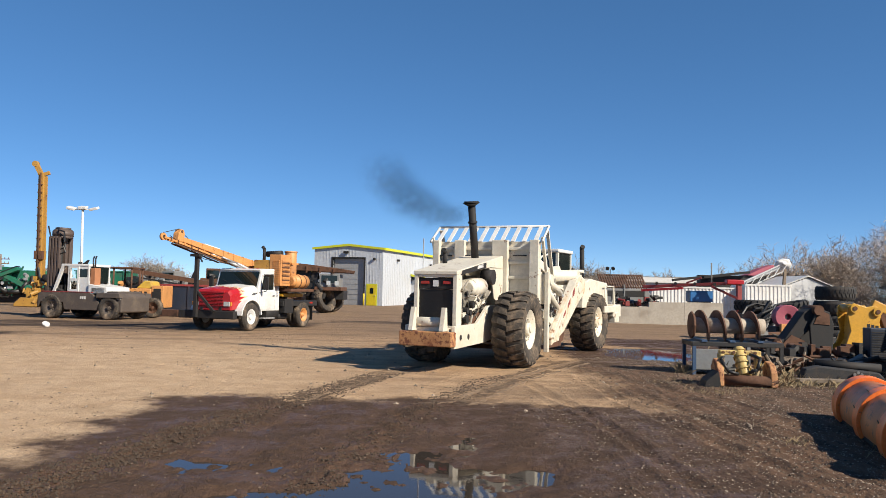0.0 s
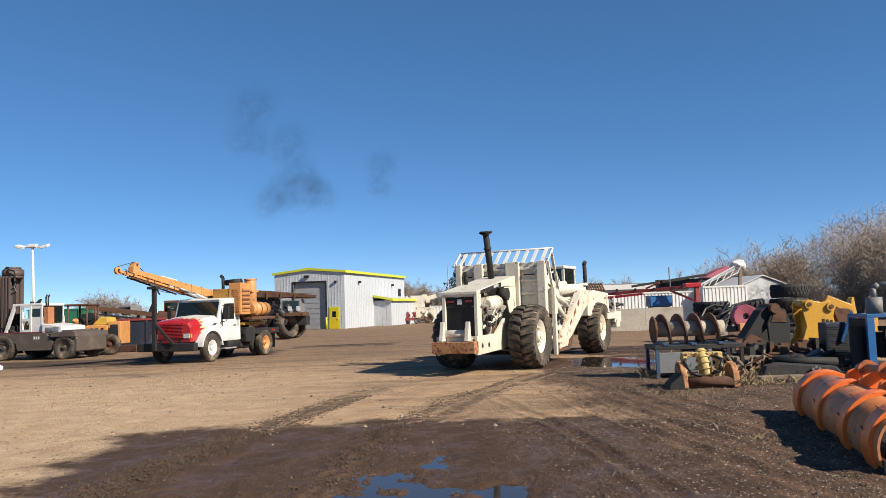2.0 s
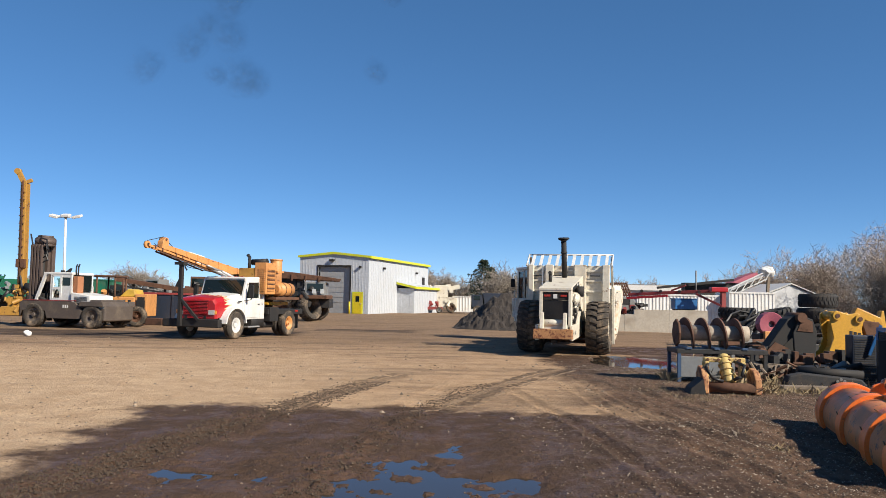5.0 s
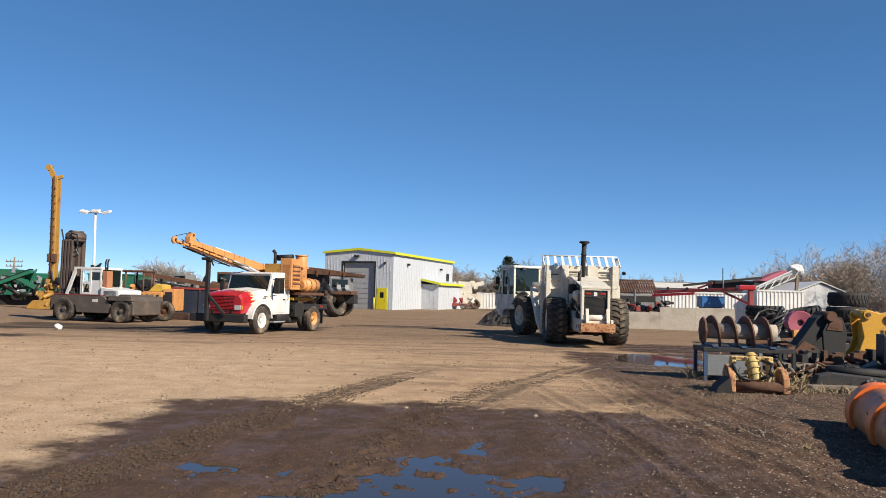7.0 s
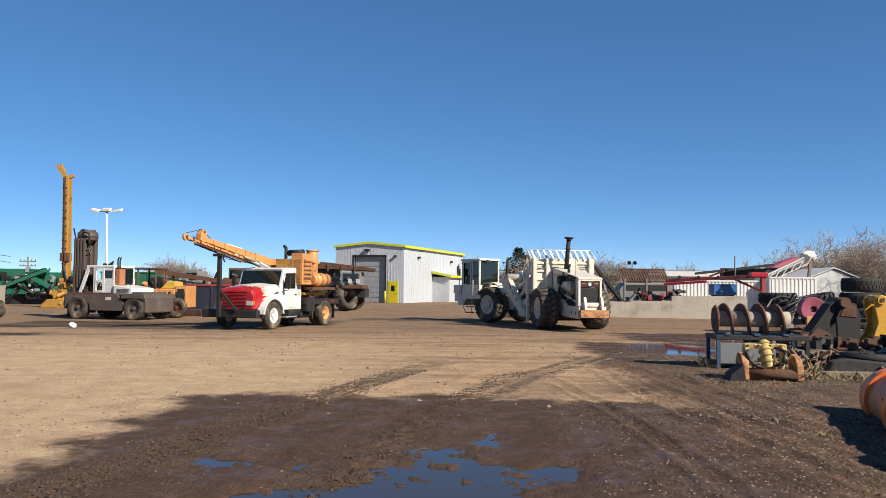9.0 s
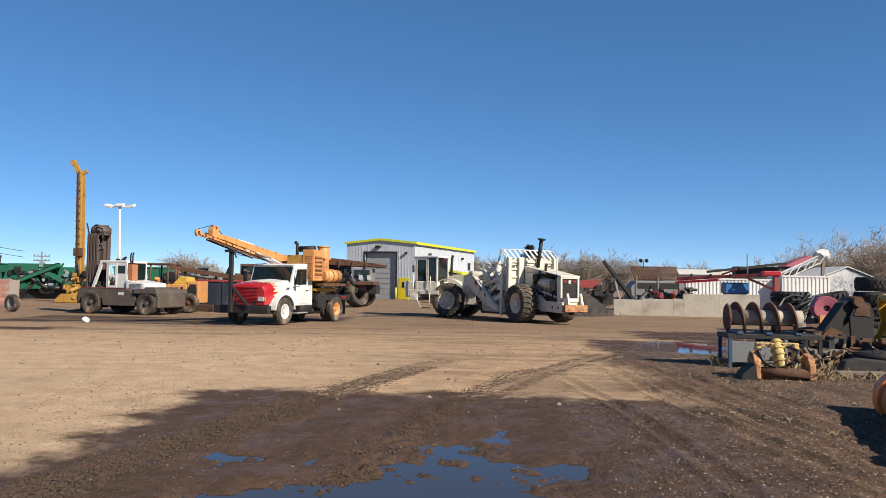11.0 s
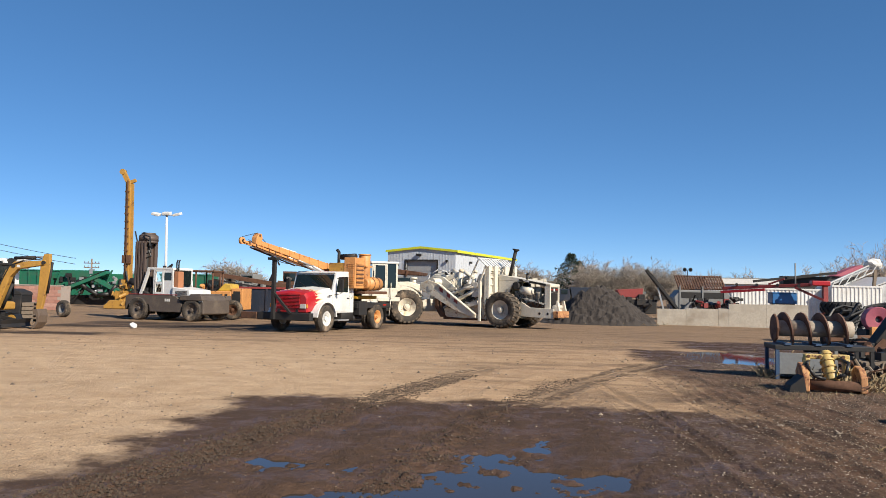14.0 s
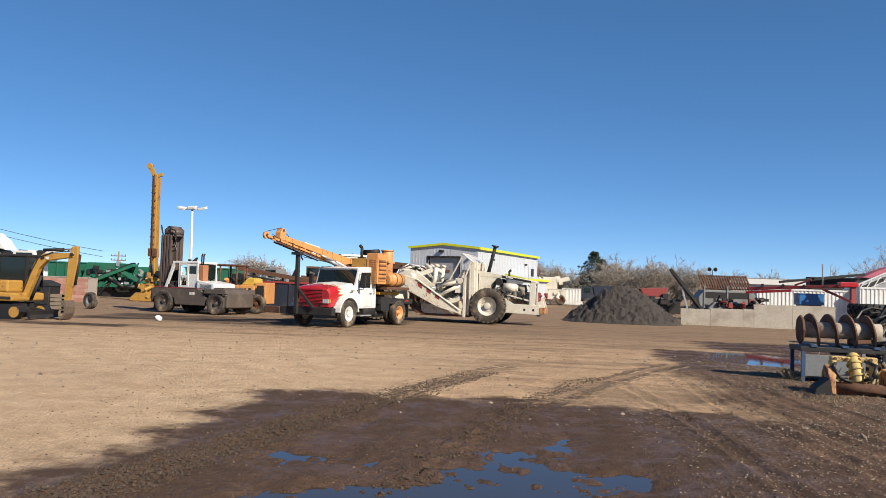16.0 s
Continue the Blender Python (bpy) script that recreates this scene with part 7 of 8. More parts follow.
bm = lathe(B(), [(0.1, -0.3), (0.4, -0.34), (0.4, 0.34), (0.1, 0.3)], 14)
for f in bm.faces:
    f.smooth = False
part("reel", bm, PINK, pk, "", 0.02, (0, 0, 1.08)).rotation_euler = (0, 0, radians(78))
part("stand", box(B(), -0.45, 0.45, -0.3, 0.4, 0, 0.75), DARK, pk, "", 0.02)
part("orange_box", box(B(), -0.35, -0.1, -0.45, -0.3, 0.5, 0.85), ORANGE, pk, "", 0.01)


def coupler():
    r = thing("quick_coupler", pose(9.7, 20.6, 0.0), "black steel excavator coupler with a rusty boom stub", "attachment")
    part("plate", prism(B(), [(-0.05, 0.28), (0.5, 0.28), (0.53, 1.05), (0.42, 1.36), (0.12, 1.45), (-0.1, 1.0)], "y", -0.3, -0.22), SOOT, r, "", 0.02)
    part("plate", prism(B(), [(-0.05, 0.28), (0.5, 0.28), (0.53, 1.05), (0.42, 1.36), (0.12, 1.45), (-0.1, 1.0)], "y", 0.3, 0.38), SOOT, r, "", 0.02)
    part("boom_stub", prism(B(), [(-0.95, 0.3), (-0.7, 0.28), (0.3, 1.2), (0.1, 1.5), (-0.2, 1.35)], "y", -0.2, 0.28), SOOT, r, "", 0.03)
    part("stub_side", prism(B(), [(0.0, 1.05), (0.42, 1.02), (0.4, 1.3), (0.16, 1.42)], "y", -0.32, -0.3), RUST, r)
    part("pin", cyl(B(), (0.12, -0.36, 1.4), (0.12, 0.42, 1.4), 0.13), RUST, r)
    part("sill", box(B(), -1.4, 0.6, -0.4, 0.45, 0.0, 0.28), DARK, r, "", 0.02)
    part("plate", prism(B(), [(-1.0, 0.3), (-0.2, 0.3), (-0.25, 0.6), (-0.6, 0.75)], "y", -0.34, -0.3), RUST, r)


coupler()


def yellow_plate():
    r = thing("excavator_attachment", pose(11.35, 21.5, 0, 0, 0, -4), "big yellow steel excavator thumb plate with small black paint marks", "attachment")
    prof = [(-0.62, 0.12), (-0.55, 0.3), (-0.32, 0.5), (-0.2, 0.85), (-0.28, 1.25), (-0.28, 1.5), (-0.12, 1.6), (0.2, 1.5), (0.45, 1.55), (0.62, 1.4), (0.55, 1.1), (0.62, 0.7), (0.58, 0.12)]
    for y in (-0.35, 0.3):
        part("side_plate", prism(B(), prof, "y", y, y + 0.07), YELLOW, r, "", 0.015)
    part("core", prism(B(), [(-0.35, 0.2), (-0.12, 0.6), (-0.08, 1.3), (0.45, 1.4), (0.5, 0.2)], "y", -0.28, 0.3), YELLOW, r)
    for x, z in ((-0.12, 1.46), (0.48, 1.38)):
        part("pin_boss", cyl(B(), (x, -0.42, z), (x, 0.42, z), 0.12), YELLOW, r)
        part("pin", cyl(B(), (x, -0.44, z), (x, 0.44, z), 0.06), RUST, r)
    part("link_arm", prism(B(), [(0.45, 1.5), (0.55, 1.7), (1.2, 1.42), (1.25, 1.25), (1.05, 1.22)], "y", -0.1, 0.12), YELLOW, r, "", 0.02)
    part("link_plate", prism(B(), [(0.6, 1.35), (1.1, 1.3), (1.2, 1.0), (0.75, 0.9)], "y", -0.2, 0.0), RUST, r, "", 0.02)
    for x, z in ((-0.42, 0.22), (-0.28, 0.22), (-0.14, 0.22), (-0.3, 0.38), (-0.18, 0.38)):
        part("bolt", cyl(B(), (x, -0.37, z), (x, -0.35, z), 0.035, seg=8), RUST, r)
    part("base_bar", box(B(), -0.75, 0.75, -0.42, 0.42, 0.0, 0.12), NAVY, r)
    for k in range(3):
        part("letter_bar", box(B(), 0.22 + 0.11 * k, 0.30 + 0.11 * k, -0.356, -0.35, 0.93 - 0.02 * k, 1.05 - 0.02 * k), SOOT, r)
    for k in range(2):
        tooth = thing("bucket_tooth_bar", pose(13.8 + 0.75 * k, 23.6 + 0.2 * k, 0), "worn yellow ripper shank standing up", "attachment")
        part("shank", prism(B(), [(-0.15, 0.0), (0.2, 0.0), (0.2, 0.9), (0.1, 1.62), (0.02, 1.6), (-0.15, 0.9)], "y", -0.12, 0.12), YELLOW, tooth, "", 0.03)
        part("foot", box(B(), -0.4, 0.4, -0.3, 0.3, 0, 0.2), DARK, tooth)


yellow_plate()


def generator():
    r = thing("compressor", pose(9.98, 16.4, 0, 0, 0, -8), "blue framed engine unit with a grey muffler", "generator")
    for x in (0.0, 1.6):
        for y in (0.0, 0.9):
            part("frame_post", box(B(), x - 0.04, x + 0.12, y - 0.04, y + 0.05, 0.05, 1.18), BLUE, r, "", 0.008)
    for y in (0.0, 0.9):
        part("frame_rail", box(B(), -0.04, 1.64, y - 0.04, y + 0.04, 1.18, 1.26), BLUE, r, "", 0.008)
        part("frame_rail", box(B(), -0.04, 1.64, y - 0.04, y + 0.04, 0.0, 0.08), BLUE, r)
    for x in (0.0, 1.6):
        part("frame_rail", box(B(), x - 0.04, x + 0.04, 0.04, 0.86, 1.18, 1.26), BLUE, r)
    rad = part("radiator", box(B(), -0.02, 0.12, 0.05, 0.86, 0.1, 1.16), SOOT, r)
    for k in range(20):
        part("fin", box(B(), -0.03, -0.02, 0.08, 0.83, 0.15 + k * 0.05, 0.17 + k * 0.05), DARK, rad)
    part("guard", box(B(), -0.3, -0.05, 0.2, 0.3, 0.1, 1.0), DARK, r)
    part("engine", box(B(), 0.3, 1.4, 0.2, 0.7, 0.3, 0.85), SOOT, r, "", 0.03)
    loose("fitting", clutter(B(), random.Random(61), 22, (0.3, 0.02, 0.25), (1.4, 0.3, 1.0), 0.08, 0.28), SOOT, r)
    part("yellow_cap", box(B(), 0.5, 0.9, 0.1, 0.3, 0.85, 1.0), YELLOW, r, "", 0.02)
    part("muffler", cyl(B(), (0.35, 0.45, 1.26), (0.35, 0.45, 1.62), 0.17, seg=20), GREY, r, "grey round muffler")
    part("exhaust_elbow", tube(B(), [(0.35, 0.45, 1.62), (0.35, 0.45, 1.82), (0.45, 0.42, 1.9), (1.0, 0.4, 1.9)], 0.06, 10), GREY, r)
    part("fuel_tank", box(B(), 0.9, 1.5, 0.1, 0.8, 0.9, 1.15), BLUE, r, "", 0.03)
    r2 = thing("radiator_unit", pose(9.9, 18.0, 0, 0, 0, -5), "dark blue radiator unit beside the compressor", "radiator")
    part("case", box(B(), 0, 0.55, 0, 0.4, 0.05, 1.05), NAVY, r2, "", 0.02)
    for k in range(16):
        part("fin", box(B(), 0.04, 0.51, -0.012, 0.0, 0.12 + k * 0.055, 0.145 + k * 0.055), DARK, r2)
    part("strut", beam(B(), (0.35, -0.05, 0.6), (0.6, -0.1, 1.3), 0.06, 0.06), BLUE, r2)
    part("foot", box(B(), -0.05, 0.6, -0.05, 0.45, 0, 0.05), DARK, r2)


generator()


def auger_bench():
    r = thing("steel_bench", pose(5.5, 17.0, 0, 0, 0, -3), "blue and grey steel bench made from scrap panels", "bench")
    part("bench_top", box(B(), -0.05, 1.9, -0.1, 0.8, 0.62, 0.72), DARK, r, "", 0.01)
    bench_blue = mat("dull_blue_steel", (0.05, 0.10, 0.19), 0.5, 0.1, (0.12, 0.09, 0.07), 0.5, 4, 0.1)
    for x, m_ in ((0.0, bench_blue), (1.15, GREY), (1.85, DARK)):
        for y in (-0.08, 0.74):
            part("leg", box(B(), x - 0.035, x + 0.035, y - 0.035, y + 0.035, 0, 0.62), m_, r)
    part("front_panel", box(B(), 0.04, 1.1, -0.1, -0.07, 0.12, 0.56), mat("dull_tin", (0.30, 0.31, 0.31), 0.45, 0.4, (0.14, 0.11, 0.08), 0.5, 2, 0.1), r, "dull tin panel", 0.005)
    part("shelf", box(B(), 0.0, 1.85, -0.05, 0.72, 0.1, 0.13), DARK, r)
    for k in range(3):
        part("clamp", box(B(), 0.15 + 0.6 * k, 0.27 + 0.6 * k, -0.12, 0.8, 0.72, 0.76), bench_blue, r)
    a = thing("auger", pose(5.62, 17.25, 1.06, 0, 0, -3), "rusty brown earth auger with wide spiral flights", "auger")
    part("shaft", cyl(B(), (-0.05, 0, 0), (1.48, 0, 0), 0.17, seg=16), mat("bare_auger_shaft", (0.46, 0.39, 0.31), 0.7, 0.1, (0.16, 0.09, 0.055), 0.75, 5, 0.3), a)
    part("end_plate", cyl(B(), (-0.1, 0, 0), (-0.05, 0, 0), 0.3, seg=8), RUST, a, "", 0.01)
    bm = B()
    N_, turns, pitch, R_ = 150, 4.0, 0.36, 0.34
    prev = None
    for k in range(N_ + 1):
        t = k / N_ * turns
        x, an = t * pitch, t * math.tau
        c, s_ = math.cos(an), math.sin(an)
        ring = [bm.verts.new(p) for p in ((x, 0.09 * c, 0.09 * s_), (x, R_ * c, R_ * s_), (x + 0.03, R_ * c, R_ * s_), (x + 0.03, 0.09 * c, 0.09 * s_))]
        if prev:
            for i in range(4):
                bm.faces.new((prev[i], prev[(i + 1) % 4], ring[(i + 1) % 4], ring[i]))
        prev = ring
    bmesh.ops.recalc_face_normals(bm, faces=bm.faces[:])
    part("flight", bm, mat("worn_auger_steel", (0.20, 0.105, 0.07), 0.7, 0.2, (0.06, 0.035, 0.025), 0.8, 4, 0.25), a, "worn brown spiral flight")
    y = thing("hydraulic_motor", pose(5.75, 14.95, 0, 0, 0, -5), "chipped yellow hydraulic head on a rusty shaft", "attachment")
    part("barrel", cyl(B(), (0.05, -0.1, 0.2), (0.02, 0.25, 0.7), 0.12, 0.10, 18), CHIP, y, "", 0.01)
    part("yoke", box(B(), -0.36, 0.42, 0.12, 0.28, 0.58, 0.67), CHIP, y, "", 0.02)
    for x in (-0.33, 0.36):
        part("bracket", box(B(), x - 0.045, x + 0.045, 0.06, 0.28, 0.3, 0.6), CHIP, y, "", 0.02)
    for k in range(4):
        part("collar", cyl(B(), (0.05 - 0.008 * k, -0.03 + 0.08 * k, 0.30 + 0.11 * k), (0.045 - 0.008 * k, -0.01 + 0.08 * k, 0.33 + 0.11 * k), 0.14 - 0.004 * k, seg=16), CHIP, y)
        part("bolt", cyl(B(), (-0.3 + 0.2 * k, 0.1, 0.63), (-0.3 + 0.2 * k, 0.12, 0.63), 0.03, seg=8), RUST, y)
    part("hose", tube(B(), [(0.2, 0.1, 0.6), (0.3, -0.2, 0.55), (0.22, -0.28, 0.35), (0.1, -0.2, 0.28)], 0.03, 8), HOSE, y)
    part("shaft", cyl(B(), (-0.45, -0.15, 0.14), (0.6, -0.2, 0.12), 0.1, seg=14), RUST, y)
    for x, rr in ((-0.45, 0.27), (0.52, 0.24)):
        part("flange", prism(B(), [(-0.3, 0.02), (-0.1, 0.0), (0.2, 0.05), (0.25, 0.35), (0.1, rr + 0.25), (-0.15, rr + 0.2), (-0.28, 0.3)], "x", x - 0.05, x + 0.07), FADED, y, "", 0.02)
    part("hose", tube(B(), [(-0.3, 0.1, 0.55), (-0.4, -0.15, 0.5), (-0.3, -0.25, 0.3), (-0.1, -0.2, 0.25)], 0.03, 8), HOSE, y)
    part("skid_plate", prism(B(), [(-0.75, 0.0), (-0.45, 0.0), (-0.5, 0.3), (-0.72, 0.12)], "y", -0.35, 0.1), SOOT, y)


CHIP = mat("chipped_cream_yellow", (0.66, 0.47, 0.16), 0.5, 0, (0.25, 0.14, 0.07), 0.6, 4, 0.15, (0.12, 0.055, 0.03), 0.3)
auger_bench()


def scrap_row():
    rnd = random.Random(70)
    for k in range(5):
        p = thing("timber_pallet", pose(8.2 + 0.9 * (k % 3), 18.4 + 0.7 * (k // 3), 0, 0, 0, rnd.uniform(-8, 8)), "weathered timber pallet loaded with scrap steel", "pallet", "scrap pallets")
        for i in range(6):
            part("plank", box(B(), -0.6, 0.6, -0.5 + i * 0.18, -0.38 + i * 0.18, 0.30, 0.33), WOOD, p)
        for i in range(3):
            part("bearer", box(B(), -0.6 + i * 0.55, -0.5 + i * 0.55, -0.5, 0.52, 0.0, 0.30), WOOD, p)
        loose("scrap", clutter(B(), rnd, 10, (-0.55, -0.4, 0.33), (0.4, 0.3, 0.42), 0.08, 0.3), RUST if k % 2 else DARK, p)
    b_ = thing("steel_beam", pose(7.35, 16.0, 0, 0, 0, -6), "dark steel boom section lying on the dirt", "beam")
    part("beam", prism(B(), [(0.0, 0.08), (0.08, 0.28), (0.35, 0.34), (1.5, 0.24), (1.62, 0.12), (1.55, 0.02), (0.9, 0.05), (0.4, 0.02)], "y", -0.14, 0.14), mat("charcoal_steel", (0.035, 0.035, 0.037), 0.8, 0.1, (0.12, 0.085, 0.06), 0.5, 3, 0.2), b_, "", 0.03)
    for k in range(3):
        part("bolt", cyl(B(), (1.0 + 0.07 * k, -0.2, 0.2 + 0.04 * (k % 2)), (1.0 + 0.07 * k, -0.18, 0.2 + 0.04 * (k % 2)), 0.03, seg=8), GREY, b_)
    part("tube", cyl(B(), (0.4, 0.35, 0.35), (1.7, 0.3, 0.30), 0.09), SOOT, b_)
    pl = thing("timber_plank", pose(7.0, 15.3, 0, 0, 0, -3), "pale weathered plank on the dirt", "plank")
    part("plank", box(B(), 0, 1.15, 0, 0.22, 0.06, 0.13), WOOD, pl, "", 0.01)
    part("block", box(B(), 0.1, 0.3, 0.0, 0.22, 0, 0.06), WOOD, pl)
    st = thing("stick_heap", pose(7.3, 17.2, 0), "heap of broken rusty bars and sticks", "scrap")
    for k in range(46):
        a = Vector((rnd.uniform(-0.8, 1.6), rnd.uniform(-0.6, 0.5), rnd.uniform(0.03, 0.3)))
        d = Vector((rnd.uniform(-1, 1), rnd.uniform(-0.4, 0.4), rnd.uniform(-0.1, 0.5))) * 0.5
        part("bar", cyl(B(), a, a + d, rnd.uniform(0.015, 0.045), seg=6), rnd.choice((WOOD, RUST, DARK)), st)


scrap_row()


def scrap_heap(x, y, seed, w_, d_, h, label):
    """A loose heap of plates, beams and bars."""
    rnd = random.Random(seed)
    t = thing("scrap_heap", pose(x, y, 0, 0, 0, rnd.uniform(-10, 10)), label, "scrap", "scrap heaps")
    for k in range(16):
        c = Vector((rnd.uniform(-w_, w_), rnd.uniform(-d_, d_), 0))
        a = rnd.uniform(-0.5, 0.5)
        ln = rnd.uniform(0.3, 0.9)
        z = rnd.uniform(0.04, h * (1 - 0.5 * abs(c.x) / w_))
        kind, m_ = rnd.random(), rnd.choice((DARK, RUST, DARK, GREY, RUST, SOOT))
        p, q = c + Vector((-ln / 2 * math.cos(a), -ln / 2 * math.sin(a), z)), c + Vector((ln / 2 * math.cos(a), ln / 2 * math.sin(a), max(0.05, z + rnd.uniform(-0.2, 0.2))))
        if kind < 0.4:
            part("beam", beam(B(), p, q, rnd.uniform(0.08, 0.2), rnd.uniform(0.06, 0.18)), m_, t, "", 0.008)
        elif kind < 0.7:
            part("pipe", cyl(B(), p, q, rnd.uniform(0.03, 0.09), seg=10), m_, t)
        else:
            part("plate", beam(B(), p, q, rnd.uniform(0.25, 0.5), 0.02), m_, t)
    part("footing", box(B(), -w_ * 0.8, w_ * 0.8, -d_ * 0.8, d_ * 0.8, 0, h * 0.35), DARK, t, "", 0.02)


scrap_heap(7.9, 18.6, 101, 0.8, 0.4, 0.6, "heap of dark rusty steel offcuts")
scrap_heap(9.0, 17.6, 102, 0.7, 0.35, 0.45, "heap of dark rusty steel offcuts")
scrap_heap(8.3, 20.4, 103, 0.9, 0.4, 0.7, "heap of rusty plates behind the bench")
scrap_heap(10.9, 19.8, 104, 0.9, 0.4, 0.45, "heap of dark rusty steel offcuts")
scrap_heap(12.8, 27.6, 105, 1.2, 0.6, 1.1, "heap of dark machine parts below the tyres")
scrap_heap(10.2, 24.5, 106, 1.1, 0.6, 0.8, "heap of dark machine parts behind the auger")


def plow():
    """A heavy ribbed orange snow-plow blade lying on its back."""
    op = mat("worn_orange_plow", (1.25, 0.27, 0.045), 0.42, 0, (0.5, 0.14, 0.05), 0.4, 3.5, 0.1, (0.20, 0.09, 0.05), 0.14)
    a, b = Vector((6.44, 10.96, 0)), Vector((5.24, 7.06, 0))
    d = b - a
    r = thing("plow_blade", pose(a.x, a.y, 0, 0, 0, math.degrees(math.atan2(d.y, d.x))), "scuffed orange snow plow blade lying on the dirt", "snow plow")
    L = d.length
    # section: x runs along the blade, y is towards the open side

    def arc(R, n=33, a0=-35, a1=160):
        return [(0.45 + R * math.cos(radians(t)), 0.21 + R * math.sin(radians(t))) for t in np.linspace(a0, a1, n)]
    bm = B()
    outer, inner = arc(0.385), arc(0.36)
    prism(bm, [(-y, z) for y, z in outer + inner[::-1]], "x", 0, L)
    for f in bm.faces:
        f.smooth = len(f.verts) == 4 and abs(f.normal.x) < 0.5
    part("moldboard", bm, mat("scuffed_plow_shell", (0.88, 0.29, 0.09), 0.45, 0, (0.46, 0.24, 0.13), 0.75, 2.2, 0.15, (0.20, 0.11, 0.07), 0.22), r, "faded orange shell scuffed to brown")
    part("end_plate", prism(B(), [(-y, z) for y, z in arc(0.36)], "x", 0.03, 0.05), DARK, r)
    for x, w_ in ((0.24, 0.16), (1.58, 0.13), (2.83, 0.13), (3.80, 0.14)):
        ring = arc(0.432, 29, -28, 165) + arc(0.38, 29, -28, 165)[::-1]
        part("rib", prism(B(), [(-y, z) for y, z in ring], "x", x - w_, x + w_), op, r, "bright orange flange plate with chipped edges", 0.008)
        for t in (20, 55, 90, 125):
            y, z = 0.45 + 0.434 * math.cos(radians(t)), 0.21 + 0.434 * math.sin(radians(t))
            part("weld_patch", box(B(), x - w_ + 0.01, x - w_ + 0.05, -0.03, 0.03, -0.004, 0.004, Matrix.Translation((0, -y, z)) @ Euler((radians(90 - t) * -1, 0, 0)).to_matrix().to_4x4()), RUST, r)
    part("cutting_edge", box(B(), -0.05, L + 0.05, -0.80, -0.77, 0.0, 0.13), DARK, r, "", 0.005)
    part("base_rail", box(B(), 0, L, -0.74, -0.12, 0.0, 0.05), DARK, r)
    # push frame along the back: hinge tube, flange discs and lugs
    tubepaint = mat("rusty_orange_tube", (0.72, 0.22, 0.07), 0.55, 0, (0.25, 0.12, 0.07), 0.7, 5, 0.2, (0.15, 0.07, 0.04), 0.3)
    part("hinge_bar", cyl(B(), (0.95, -0.18, 0.72), (3.3, -0.02, 0.84), 0.065, seg=14), tubepaint, r)
    for x in (1.25, 1.95, 2.7):
        u = (x - 0.95) / 2.35
        c = Vector((x, -0.18 + 0.16 * u, 0.72 + 0.12 * u))
        part("flange_disc", cyl(B(), c, c + Vector((0.035, 0, 0)), 0.12, seg=16), tubepaint, r)
        part("hinge_lug", prism(B(), [(-0.42, 0.56), (-0.36, 0.70), (-0.1, 0.80), (0.02, 0.74), (0.0, 0.40)], "x", x - 0.2, x - 0.15), op, r, "", 0.01)
    part("back_strut", beam(B(), (0.5, 0.05, 0.05), (1.0, -0.16, 0.70), 0.07, 0.07), tubepaint, r)
    part("back_strut", beam(B(), (3.1, 0.1, 0.05), (3.2, -0.05, 0.80), 0.07, 0.07), tubepaint, r)


plow()


# ---- trees ----
def branch_mesh(seed, height, spread, levels, kids, thick, thin=0.012, lean=0.0):
    rnd = random.Random(seed)
    verts, faces = [], []

    def seg(p, q, r0, r1):
        d = (q - p)
        if d.length < 1e-4:
            return
        m = d.to_track_quat("Z", "Y").to_matrix()
        n = 5 if r0 > 0.05 else 3
        i = len(verts)
        for c, r in ((p, r0), (q, r1)):
            for k in range(n):
                verts.append(c + m @ Vector((r * math.cos(k * math.tau / n), r * math.sin(k * math.tau / n), 0)))
        for k in range(n):
            faces.append((i + k, i + (k + 1) % n, i + n + (k + 1) % n, i + n + k))

    def grow(p, d, length, r, level):
        steps = 4 if level < 2 else 3
        pts = [p]
        for k in range(steps):
            d = (d + Vector((rnd.uniform(-1, 1), rnd.uniform(-1, 1), rnd.uniform(-0.3, 0.9))) * 0.22).normalized()
            q = p + d * length / steps
            seg(p, q, r * (1 - 0.5 * k / steps), r * (1 - 0.5 * (k + 1) / steps))
            p = q
            pts.append((p, d, r * (1 - 0.5 * (k + 1) / steps)))
        if level >= levels:
            return
        for k in range(kids[level]):
            q, dd, rr = pts[rnd.randint(1, steps)]
            side = Vector((rnd.gauss(0, 1), rnd.gauss(0, 1), rnd.gauss(0, 0.5))).normalized()
            nd = (dd * 0.75 + side * spread).normalized()
            grow(q, nd, length * rnd.uniform(0.5, 0.8), max(rr * 0.62, thin), level + 1)

    for k in range(3):
        grow(Vector((rnd.uniform(-0.3, 0.3), rnd.uniform(-0.3, 0.3), 0)), Vector((rnd.uniform(-0.35, 0.35) + lean, rnd.uniform(-0.3, 0.3), 1)).normalized(), height * 0.42, thick, 0)
    me = bpy.data.meshes.new("crown")
    me.from_pydata([tuple(v) for v in verts], [], faces)
    return me


def bare_tree(seed, height, material, label, m, thin):
    me = branch_mesh(seed, height, 0.85, 4, (6, 6, 5, 5), 0.016 * height, thin)
    me.materials.append(material)
    t = thing("bare_tree", m, label, "tree", "bare trees")
    new("crown", me).parent = t
    part("trunk", cyl(B(), (0, 0, -0.1), (0, 0, height * 0.1), 0.035 * height, 0.03 * height, 8), material, t)
    return t


